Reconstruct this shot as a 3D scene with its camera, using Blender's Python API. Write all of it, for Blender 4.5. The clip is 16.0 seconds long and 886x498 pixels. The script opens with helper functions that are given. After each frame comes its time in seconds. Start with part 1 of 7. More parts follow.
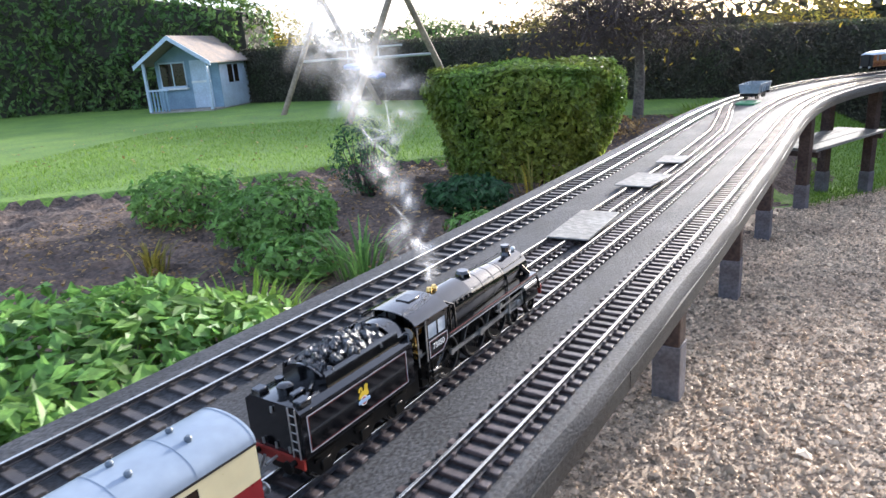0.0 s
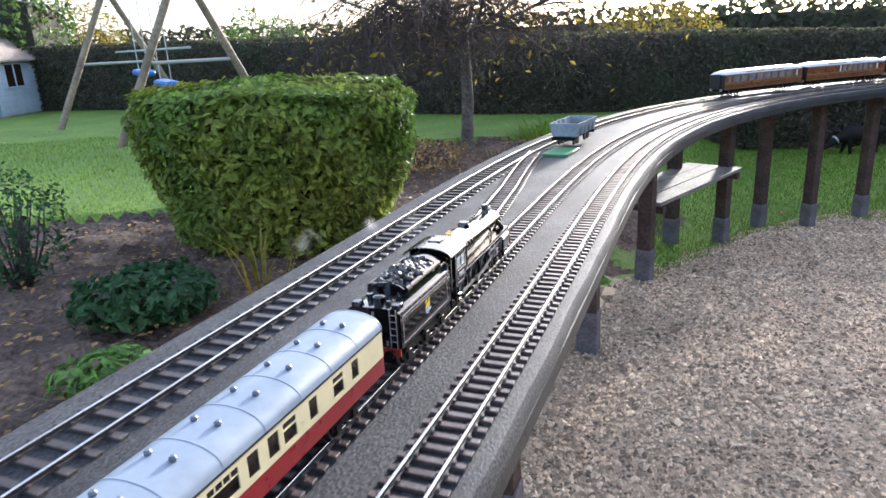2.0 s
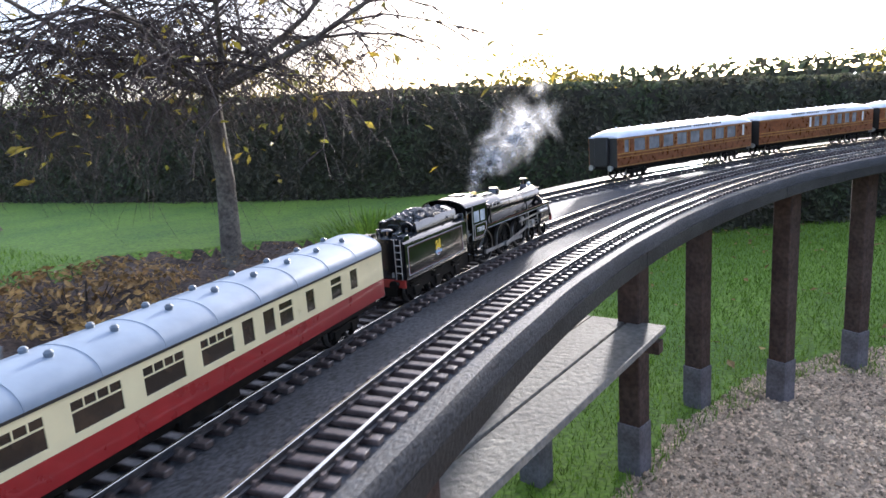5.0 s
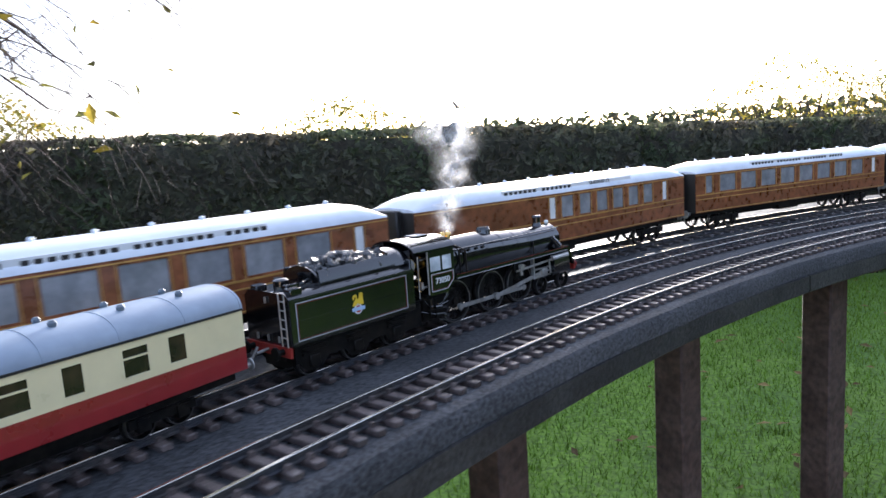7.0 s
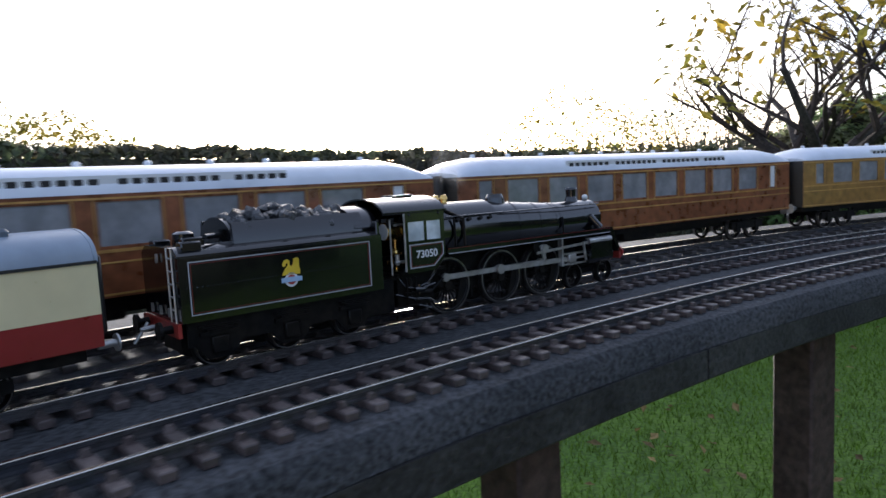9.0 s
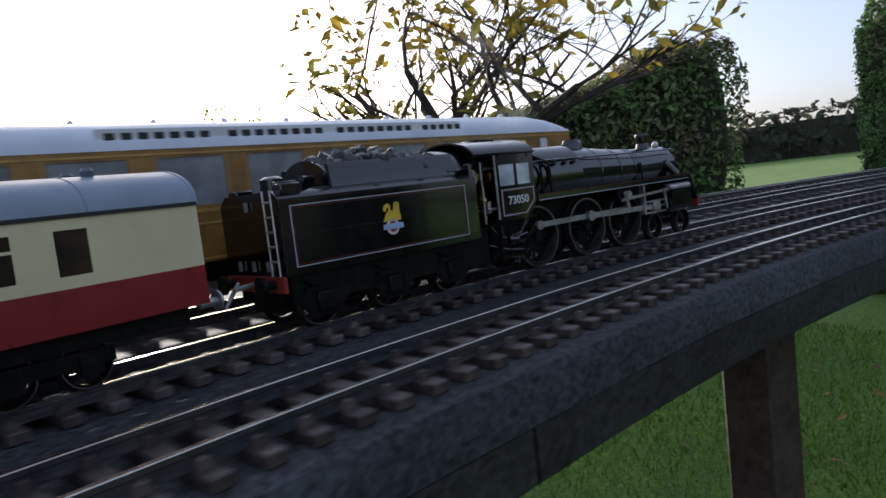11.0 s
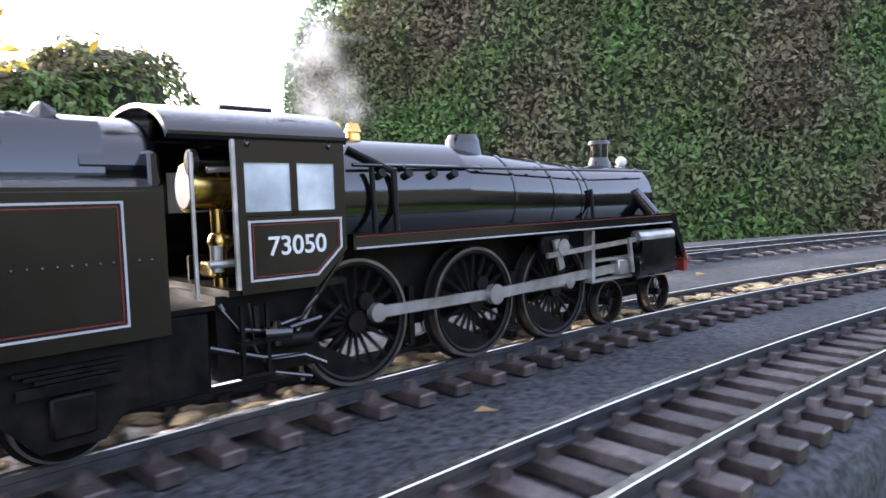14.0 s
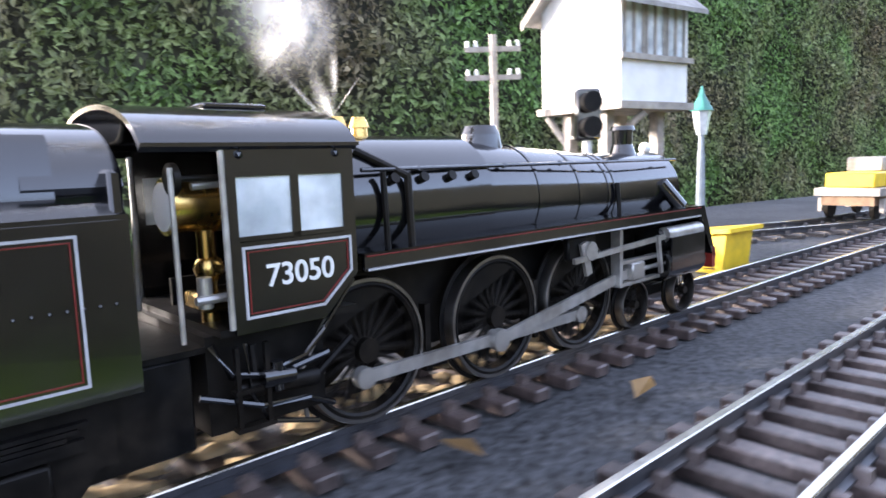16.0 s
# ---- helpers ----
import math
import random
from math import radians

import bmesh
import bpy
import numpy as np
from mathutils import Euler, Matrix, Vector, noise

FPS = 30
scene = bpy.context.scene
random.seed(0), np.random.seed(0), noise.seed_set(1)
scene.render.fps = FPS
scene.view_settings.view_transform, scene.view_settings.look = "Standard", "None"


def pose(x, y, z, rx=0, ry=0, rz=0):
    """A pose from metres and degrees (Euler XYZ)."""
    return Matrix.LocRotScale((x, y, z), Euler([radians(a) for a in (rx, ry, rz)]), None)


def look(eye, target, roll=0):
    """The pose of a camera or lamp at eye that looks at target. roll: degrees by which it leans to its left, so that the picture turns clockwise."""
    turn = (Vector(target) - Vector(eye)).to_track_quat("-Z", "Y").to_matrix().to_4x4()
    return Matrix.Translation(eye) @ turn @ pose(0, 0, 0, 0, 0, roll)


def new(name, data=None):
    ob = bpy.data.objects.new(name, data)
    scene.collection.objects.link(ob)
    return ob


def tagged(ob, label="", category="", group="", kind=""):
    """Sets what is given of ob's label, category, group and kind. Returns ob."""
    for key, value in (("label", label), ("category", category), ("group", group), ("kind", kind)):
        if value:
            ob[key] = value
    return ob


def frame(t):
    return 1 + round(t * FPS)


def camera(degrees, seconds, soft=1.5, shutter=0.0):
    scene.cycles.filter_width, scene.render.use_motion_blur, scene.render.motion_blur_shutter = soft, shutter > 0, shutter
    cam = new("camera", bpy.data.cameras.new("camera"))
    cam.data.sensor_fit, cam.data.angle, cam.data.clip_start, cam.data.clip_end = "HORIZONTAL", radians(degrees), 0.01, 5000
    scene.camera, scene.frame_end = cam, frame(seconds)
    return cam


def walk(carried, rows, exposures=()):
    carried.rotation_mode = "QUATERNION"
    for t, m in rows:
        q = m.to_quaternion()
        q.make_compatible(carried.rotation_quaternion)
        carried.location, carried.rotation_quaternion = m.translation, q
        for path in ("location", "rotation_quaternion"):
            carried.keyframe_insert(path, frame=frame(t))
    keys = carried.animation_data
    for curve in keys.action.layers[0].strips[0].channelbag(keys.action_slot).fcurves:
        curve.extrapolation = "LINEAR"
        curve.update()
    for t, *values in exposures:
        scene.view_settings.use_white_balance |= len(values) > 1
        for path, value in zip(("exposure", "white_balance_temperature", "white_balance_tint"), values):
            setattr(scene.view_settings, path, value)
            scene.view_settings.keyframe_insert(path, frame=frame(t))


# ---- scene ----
# A garden railway on a raised deck; rail tops lie at z = 0. s runs along the running line.
EYES = [  # seconds, eye, yaw, pitch, roll
    (0, 0.513, -0.138, 0.437, 35.00, -16.73, -4.05),
    (0.5, 0.527, 0.269, 0.436, 32.29, -17.36, -2.68),
    (1, 0.454, 0.712, 0.441, 27.82, -19.10, -4.15),
    (1.5, 0.454, 1.173, 0.440, 27.27, -17.66, -4.39),
    (2, 0.403, 1.614, 0.450, 24.65, -17.31, -2.88),
    (2.5, 0.356, 2.059, 0.442, 23.36, -17.58, -4.51),
    (3, 0.353, 2.501, 0.451, 22.92, -16.45, -2.56),
    (3.2, 0.341, 2.658, 0.478, 23.08, -16.36, -2.44),
    (5.3, 0.346, 4.509, 0.263, 15.55, -11.02, -3.51),
    (5.5, 0.354, 4.686, 0.273, 13.10, -10.71, -2.28),
    (6, 0.493, 5.189, 0.269, 7.56, -10.36, -4.82),
    (6.5, 0.705, 5.679, 0.246, 8.26, -9.05, -3.17),
    (7, 0.940, 6.109, 0.237, 6.63, -8.35, -3.81),
    (7.5, 1.212, 6.488, 0.204, 6.08, -8.50, -3.11),
    (8, 1.408, 6.821, 0.199, 1.13, -7.62, -2.32),
    (8.5, 1.697, 7.119, 0.160, -1.64, -7.73, -1.37),
    (9, 1.915, 7.356, 0.141, -7.22, -5.98, -2.77),
    (9.2, 2.029, 7.451, 0.135, -10.07, -6.62, -4.83),
    (11.3, 3.190, 8.195, 0.084, -32.93, -4.37, -4.57),
    (11.5, 3.347, 8.258, 0.083, -36.11, -3.90, -3.20),
    (12, 3.704, 8.354, 0.086, -43.11, -3.66, -3.42),
    (12.5, 4.095, 8.378, 0.078, -47.95, -3.94, -2.92),
    (13, 4.424, 8.420, 0.085, -56.14, -3.65, -4.35),
    (13.3, 4.624, 8.426, 0.096, -58.61, -4.66, -3.10),
    (13.5, 4.794, 8.394, 0.094, -57.61, -3.12, -4.24),
    (14, 5.150, 8.338, 0.084, -61.18, -4.19, -1.70),
    (14.5, 5.362, 8.290, 0.111, -69.50, -7.80, 2.21),
    (15, 5.648, 8.158, 0.101, -70.32, -7.47, -0.65),
    (15.5, 5.955, 8.027, 0.113, -77.00, -6.30, -0.66),
    (16, 6.302, 7.783, 0.103, -82.80, -7.38, -1.88),
]


def eye_pose(x, y, z, yaw, pitch, roll):
    a, p = radians(yaw), radians(pitch)
    ahead = Vector((-math.sin(a) * math.cos(p), math.cos(a) * math.cos(p), math.sin(p)))
    return look((x, y, z), Vector((x, y, z)) + ahead, roll)


cam = camera(66.98, 16.0, soft=1.5, shutter=0.15)
walk(cam, [(t, eye_pose(*row)) for t, *row in EYES],
     [(0, 1.4, 6000, 14), (3.2, 1.5, 6000, 14), (5.3, 1.5, 6000, 16), (7, 1.45, 6000, 15), (7.6, 1.05, 6000, 14), (8.1, 1.2, 6000, 14), (8.5, 0.9, 6000, 14), (9.2, 0.65, 6000, 14), (11.3, 0.2, 6200, 15), (12.5, 0.92, 6300, 16), (13.5, 2.05, 6500, 19), (16, 2.6, 6500, 19)])

# ---- world and sun ----
SUN_TURN, SUN_UP = 3.0, 11.5
world = bpy.data.worlds.new("sky")
scene.world = world
world.use_nodes = True
_n = world.node_tree.nodes
_sky = _n.new("ShaderNodeTexSky")
_sky.sky_type, _sky.sun_disc = "NISHITA", False
_sky.air_density, _sky.dust_density, _sky.ozone_density = 0.7, 3.0, 1.6
_sky.sun_elevation, _sky.sun_rotation = radians(SUN_UP), radians(SUN_TURN)
_n["Background"].inputs["Strength"].default_value = 0.15
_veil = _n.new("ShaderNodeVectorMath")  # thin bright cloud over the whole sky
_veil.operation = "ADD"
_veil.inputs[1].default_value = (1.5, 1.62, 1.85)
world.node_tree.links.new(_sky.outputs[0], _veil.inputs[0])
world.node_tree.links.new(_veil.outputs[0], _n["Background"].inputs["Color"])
_sun = bpy.data.lights.new("sun", "SUN")
_sun.energy, _sun.angle, _sun.color = 4.2, radians(4.0), (1.0, 0.94, 0.84)
sun = new("sun", _sun)
_e, _a = radians(SUN_UP), radians(SUN_TURN)
sun.matrix_world = look((30 * math.sin(_a) * math.cos(_e), 30 * math.cos(_a) * math.cos(_e), 30 * math.sin(_e)), (0, 0, 0))

# ---- plan of the running line ----
BENDS = [-0.004, 0.012, 0.027, 0.009, 0.018, -0.121, -0.202, -0.213, -0.230, -0.258, -0.168, -0.286, -0.227, -0.265, -0.351, -0.041, -0.2, -0.2]
SG = np.arange(-3.0, 18.0, 0.02)
_turn = np.cumsum(np.interp(SG, np.arange(-1, 17), BENDS)) * 0.02
_i0 = int(np.argmin(abs(SG)))
TH = _turn - _turn[_i0] + math.pi / 2
CX, CY = np.cumsum(np.cos(TH)) * 0.02, np.cumsum(np.sin(TH)) * 0.02
CX, CY = CX - CX[_i0], CY - CY[_i0]


def plan(s, lat=0.0, z=0.0):
    """The place at s along the line, lat to its left."""
    th = np.interp(s, SG, TH)
    return Vector((np.interp(s, SG, CX) - math.sin(th) * lat, np.interp(s, SG, CY) + math.cos(th) * lat, z))


def heading(s):
    return math.degrees(np.interp(s, SG, TH))


RUN = [(0, 0.234), (0.5, 0.749), (1, 1.262), (1.5, 1.788), (2, 2.333), (2.5, 2.879), (3, 3.425), (3.2, 3.601), (5.3, 5.343), (5.5, 5.514), (6, 5.999), (6.5, 6.452), (7, 6.921), (7.5, 7.341), (8, 7.722), (8.5, 8.138), (9, 8.494), (9.2, 8.661), (11.3, 10.232), (11.5, 10.404), (12, 10.777), (12.5, 11.123), (13, 11.393), (13.3, 11.574), (13.5, 11.723), (14, 12.056), (14.5, 12.280), (15, 12.621), (15.5, 12.988), (16, 13.416)]  # the tender's place at each time


def run(t):
    """How far the train has come, smoothly through RUN."""
    ts, ss = np.array(RUN).T
    v = np.gradient(ss, ts)
    i = int(np.clip(np.searchsorted(ts, t) - 1, 0, len(ts) - 2))
    h = ts[i + 1] - ts[i]
    u = (t - ts[i]) / h
    return float((2 * u**3 - 3 * u**2 + 1) * ss[i] + (u**3 - 2 * u**2 + u) * h * v[i] + (3 * u**2 - 2 * u**3) * ss[i + 1] + (u**3 - u**2) * h * v[i + 1])


# ---- materials ----
def mat(name, base, rough=0.6, metal=0.0, var=0.25, scale=40.0, bump=0.0, fine=8.0, second=None, mixs=4.0, rnd=0.0, spec=0.5, coat=0.0):
    """A surface with two scales of variation: noise patches of `second`, grain, bump; rnd varies it from piece to piece."""
    m = bpy.data.materials.new(name)
    m.use_nodes = True
    nt = m.node_tree
    n, ln = nt.nodes, nt.links
    b = n["Principled BSDF"]
    b.inputs["Metallic"].default_value, b.inputs["Roughness"].default_value = metal, rough
    b.inputs["Specular IOR Level"].default_value, b.inputs["Coat Weight"].default_value = spec, coat
    tc = n.new("ShaderNodeTexCoord")
    big, small = n.new("ShaderNodeTexNoise"), n.new("ShaderNodeTexNoise")
    big.inputs["Scale"].default_value, small.inputs["Scale"].default_value = mixs, scale
    big.inputs["Detail"].default_value, small.inputs["Detail"].default_value = 5, 6
    for t in (big, small):
        ln.new(tc.outputs["Object"], t.inputs["Vector"])
    ramp = n.new("ShaderNodeMapRange")
    ramp.inputs[1].default_value, ramp.inputs[2].default_value = 0.38, 0.62
    ln.new(big.outputs[0], ramp.inputs[0])
    mix = n.new("ShaderNodeMix")
    mix.data_type = "RGBA"
    mix.inputs[6].default_value = (*base, 1)
    mix.inputs[7].default_value = (*(second or [c * (1 - var) for c in base]), 1)
    ln.new(ramp.outputs[0], mix.inputs[0])
    hsv = n.new("ShaderNodeHueSaturation")
    val = n.new("ShaderNodeMapRange")
    val.inputs[1].default_value, val.inputs[2].default_value = 0.3, 0.7
    val.inputs[3].default_value, val.inputs[4].default_value = 1 - var, 1 + var
    ln.new(small.outputs[0], val.inputs[0])
    ln.new(mix.outputs[2], hsv.inputs["Color"])
    if rnd:
        info, geo, add, mul = n.new("ShaderNodeObjectInfo"), n.new("ShaderNodeNewGeometry"), n.new("ShaderNodeMath"), n.new("ShaderNodeMath")
        ln.new(info.outputs["Random"], add.inputs[0])
        ln.new(geo.outputs["Random Per Island"], add.inputs[1])
        wrap = n.new("ShaderNodeMath")
        wrap.operation = "FRACT"
        ln.new(add.outputs[0], wrap.inputs[0])
        rr = n.new("ShaderNodeMapRange")
        rr.inputs[3].default_value, rr.inputs[4].default_value = 1 - rnd, 1 + rnd
        ln.new(wrap.outputs[0], rr.inputs[0])
        mul.operation = "MULTIPLY"
        ln.new(val.outputs[0], mul.inputs[0])
        ln.new(rr.outputs[0], mul.inputs[1])
        ln.new(mul.outputs[0], hsv.inputs["Value"])
    else:
        ln.new(val.outputs[0], hsv.inputs["Value"])
    ln.new(hsv.outputs[0], b.inputs["Base Color"])
    rg = n.new("ShaderNodeMapRange")
    rg.inputs[3].default_value, rg.inputs[4].default_value = max(rough - 0.12, 0.03), min(rough + 0.12, 1)
    ln.new(small.outputs[0], rg.inputs[0])
    ln.new(rg.outputs[0], b.inputs["Roughness"])
    if bump:
        bp = n.new("ShaderNodeBump")
        bp.inputs["Strength"].default_value, bp.inputs["Distance"].default_value = bump, 0.4 / scale
        ln.new(small.outputs[0], bp.inputs["Height"])
        ln.new(bp.outputs[0], b.inputs["Normal"])
    return m


def leaf_mat(name, base, second, rnd=0.45):
    """Leaves: each one varies, and some light passes through."""
    m = mat(name, base, 0.5, var=0.3, scale=60, second=second, mixs=1.6, rnd=rnd, spec=0.3)
    n, ln = m.node_tree.nodes, m.node_tree.links
    b, out = n["Principled BSDF"], n["Material Output"]
    tr, mx = n.new("ShaderNodeBsdfTranslucent"), n.new("ShaderNodeMixShader")
    ln.new(b.inputs["Base Color"].links[0].from_socket, tr.inputs["Color"])
    mx.inputs[0].default_value = 0.42
    ln.new(b.outputs[0], mx.inputs[1])
    ln.new(tr.outputs[0], mx.inputs[2])
    ln.new(mx.outputs[0], out.inputs["Surface"])
    return m


M_FELT = mat("mineral_felt", (0.056, 0.058, 0.062), 0.75, var=0.8, scale=240, bump=1.0, second=(0.036, 0.038, 0.041), mixs=6, spec=0.3)
M_FASCIA = mat("tarred_board", (0.022, 0.021, 0.021), 0.6, var=0.6, scale=170, bump=0.7, second=(0.040, 0.040, 0.038), mixs=9, spec=0.3)
M_POST = mat("stained_post", (0.050, 0.030, 0.024), 0.7, var=0.45, scale=60, bump=0.5, second=(0.085, 0.058, 0.047), mixs=7, spec=0.3)
M_POSTFOOT = mat("grey_post_foot", (0.16, 0.15, 0.16), 0.85, var=0.3, scale=90, bump=0.4, second=(0.10, 0.09, 0.09), mixs=12)
M_RAILTOP = mat("polished_rail", (0.70, 0.67, 0.61), 0.22, 1.0, var=0.15, scale=200, second=(0.5, 0.46, 0.38), mixs=8)
M_RAILSIDE = mat("weathered_rail_side", (0.045, 0.047, 0.055), 0.38, 0.3, var=0.35, scale=160, second=(0.07, 0.062, 0.058), mixs=14, spec=0.5)
M_SLEEPER = mat("sleeper_plastic", (0.060, 0.043, 0.039), 0.42, var=0.4, scale=260, bump=0.35, second=(0.105, 0.082, 0.074), mixs=30, rnd=0.35, spec=0.6)
M_SLEEPER_OLD = mat("weathered_sleeper", (0.075, 0.066, 0.062), 0.5, var=0.4, scale=260, bump=0.35, second=(0.045, 0.038, 0.036), mixs=30, rnd=0.35, spec=0.5)
M_BLACK = mat("black_gloss_paint", (0.0030, 0.0030, 0.0040), 0.12, var=0.3, scale=80, second=(0.0045, 0.0045, 0.0045), mixs=14, spec=0.75, coat=0.4)
M_SOOT = mat("dull_black_frame", (0.004, 0.004, 0.0042), 0.45, var=0.5, scale=120, second=(0.010, 0.008, 0.006), mixs=30, spec=0.16)
M_LINE = mat("pale_grey_lining", (0.42, 0.42, 0.44), 0.4, var=0.15, scale=60)
M_REDLINE = mat("red_lining", (0.16, 0.014, 0.012), 0.4, var=0.1, scale=60)
M_STEEL = mat("bright_steel", (0.46, 0.455, 0.44), 0.38, 0.65, var=0.2, scale=150, second=(0.34, 0.32, 0.29), mixs=40)
M_TYRE = mat("worn_tyre", (0.30, 0.29, 0.28), 0.35, 1.0, var=0.25, scale=150, second=(0.2, 0.19, 0.18), mixs=40)
M_BRASS = mat("brass", (0.72, 0.48, 0.16), 0.25, 1.0, var=0.2, scale=120, second=(0.55, 0.36, 0.12), mixs=40)
M_REDBEAM = mat("red_beam", (0.30, 0.03, 0.02), 0.45, var=0.3, scale=80)
M_COAL = mat("coal", (0.035, 0.036, 0.040), 0.26, var=0.6, scale=200, bump=0.4, rnd=0.7, spec=1.0)
# Pale patchy base colour stands in for bright reflections on the panes.
M_GLASS = mat("pale_reflection_glass", (0.42, 0.47, 0.50), 0.08, var=0.35, scale=40, second=(0.6, 0.64, 0.66), mixs=60, spec=0.8)
M_YELLOW = mat("yellow_paint", (0.72, 0.50, 0.03), 0.45, var=0.15, scale=60)
M_WHITE = mat("white_paint", (0.74, 0.74, 0.72), 0.5, var=0.08, scale=50, second=(0.62, 0.63, 0.62), mixs=8)
M_PALEBLUE = mat("pale_blue_crest", (0.35, 0.50, 0.68), 0.45, var=0.1, scale=60)
M_CREAM = mat("cream_paint", (0.74, 0.66, 0.40), 0.32, var=0.05, scale=40, second=(0.70, 0.61, 0.36), mixs=6, coat=0.3)
M_CRIMSON = mat("crimson_paint", (0.30, 0.022, 0.022), 0.3, var=0.12, scale=50, second=(0.24, 0.018, 0.02), mixs=6, coat=0.3)
M_ROOF = mat("grey_blue_roof", (0.26, 0.31, 0.37), 0.38, var=0.08, scale=60, second=(0.21, 0.26, 0.32), mixs=9)
M_ROOFRIB = mat("dark_vent", (0.12, 0.15, 0.18), 0.4, var=0.2, scale=60)
M_DARKGLASS = mat("dark_window", (0.016, 0.012, 0.010), 0.08, var=0.3, scale=40, second=(0.035, 0.022, 0.014), mixs=40)
M_BLACKTRIM = mat("dark_trim", (0.02, 0.018, 0.016), 0.5, var=0.2, scale=60)
M_TEAK = mat("varnished_teak", (0.23, 0.078, 0.030), 0.3, var=0.4, scale=70, second=(0.16, 0.052, 0.02), mixs=14, coat=0.4)
M_OAK = mat("golden_teak", (0.32, 0.17, 0.035), 0.35, var=0.3, scale=70, second=(0.24, 0.12, 0.025), mixs=14, coat=0.3)
M_TEAKLINE = mat("yellow_beading", (0.50, 0.27, 0.07), 0.4, var=0.2, scale=90)
M_WROOF = mat("white_coach_roof", (0.72, 0.75, 0.79), 0.32, var=0.06, scale=40, second=(0.62, 0.66, 0.72), mixs=7)
M_CWIN = mat("curtained_window", (0.20, 0.205, 0.21), 0.12, var=0.2, scale=60, second=(0.27, 0.27, 0.27), mixs=20, spec=0.7)
M_WAGON = mat("wagon_grey", (0.26, 0.31, 0.34), 0.6, var=0.2, scale=60, second=(0.20, 0.23, 0.25), mixs=12)
M_GREENBOARD = mat("green_board", (0.06, 0.24, 0.10), 0.6, var=0.25, scale=50)
M_SOIL = mat("garden_soil", (0.068, 0.048, 0.037), 0.95, var=0.7, scale=45, bump=1.0, second=(0.125, 0.088, 0.066), mixs=4)
M_LAWN = mat("mown_lawn", (0.140, 0.240, 0.027), 0.85, var=0.5, scale=55, bump=0.8, second=(0.10, 0.19, 0.025), mixs=1.6)
M_GRASS = leaf_mat("grass_blade", (0.14, 0.25, 0.028), (0.18, 0.29, 0.038))
M_GRAVEL = mat("gravel_bed", (0.34, 0.25, 0.17), 0.9, var=0.65, scale=230, bump=0.7, second=(0.44, 0.34, 0.24), mixs=2.5)
M_PEBBLE = mat("pebble", (0.60, 0.465, 0.32), 0.75, var=0.3, scale=60, second=(0.46, 0.34, 0.23), mixs=2.5, rnd=0.7)
M_BARK = mat("grey_bark", (0.10, 0.082, 0.066), 0.9, var=0.5, scale=45, bump=1.0, second=(0.17, 0.15, 0.12), mixs=9)
M_BARKDARK = mat("dark_bark", (0.055, 0.042, 0.036), 0.9, var=0.5, scale=45, bump=1.0, second=(0.085, 0.07, 0.06), mixs=9)
M_TWIG = mat("bare_twig", (0.075, 0.052, 0.045), 0.85, var=0.4, scale=30)
M_HEDGE = leaf_mat("conifer_hedge", (0.085, 0.165, 0.045), (0.12, 0.18, 0.05), 0.6)
M_CONIFER = leaf_mat("clipped_conifer", (0.16, 0.26, 0.085), (0.24, 0.19, 0.12), 0.75)
M_HEDGEBROWN = leaf_mat("brown_hedge", (0.082, 0.072, 0.052), (0.060, 0.078, 0.038), 0.55)
# Dark colour that stands in for the shade deep among leaves.
M_INSHADE = mat("hedge_inner_shade", (0.05, 0.05, 0.03), 0.95, var=0.5, scale=30, bump=1.0, second=(0.035, 0.03, 0.02), mixs=4)
M_BUSH = leaf_mat("laurel_leaf", (0.13, 0.22, 0.035), (0.25, 0.28, 0.045))
M_PLANT = leaf_mat("bed_plant_leaf", (0.12, 0.26, 0.06), (0.18, 0.31, 0.075))
M_PLANTDARK = leaf_mat("dark_plant_leaf", (0.04, 0.10, 0.045), (0.05, 0.12, 0.04))
M_AUTUMN = leaf_mat("autumn_leaf", (0.20, 0.19, 0.035), (0.32, 0.22, 0.03), 0.5)
M_LITTER = leaf_mat("fallen_leaf", (0.22, 0.13, 0.055), (0.38, 0.25, 0.10), 0.6)
M_HOUSEBLUE = mat("blue_grey_boards", (0.22, 0.32, 0.40), 0.7, var=0.15, scale=30, second=(0.18, 0.27, 0.34), mixs=4)
M_HOUSEPALE = mat("pale_trim", (0.48, 0.57, 0.66), 0.6, var=0.15, scale=30)
M_HOUSEROOF = mat("worn_roof_felt", (0.22, 0.19, 0.17), 0.9, var=0.35, scale=40, bump=0.5, second=(0.30, 0.24, 0.19), mixs=3)
M_POLE = mat("round_timber", (0.28, 0.22, 0.15), 0.8, var=0.3, scale=25, bump=0.4)
M_SWING = mat("blue_plastic", (0.03, 0.16, 0.55), 0.4, var=0.1, scale=20)
M_ROPE = mat("pale_rope", (0.45, 0.47, 0.46), 0.8, var=0.2, scale=80)
M_SLATE = mat("paving_slab", (0.20, 0.19, 0.17), 0.85, var=0.3, scale=60, bump=0.5, second=(0.26, 0.25, 0.22), mixs=5)
M_BALLAST = mat("pale_ballast", (0.42, 0.31, 0.17), 0.85, var=0.35, scale=90, bump=0.5, rnd=0.5)
M_LAMPGREEN = mat("green_enamel", (0.05, 0.22, 0.18), 0.35, var=0.15, scale=50)
M_GREYWOOD = mat("grey_timber", (0.36, 0.33, 0.29), 0.8, var=0.3, scale=80, bump=0.3)
M_BROWNWOOD = mat("brown_timber", (0.24, 0.15, 0.09), 0.75, var=0.3, scale=80, bump=0.3)
M_PINK = mat("pink_crate", (0.62, 0.20, 0.28), 0.5, var=0.15, scale=50)
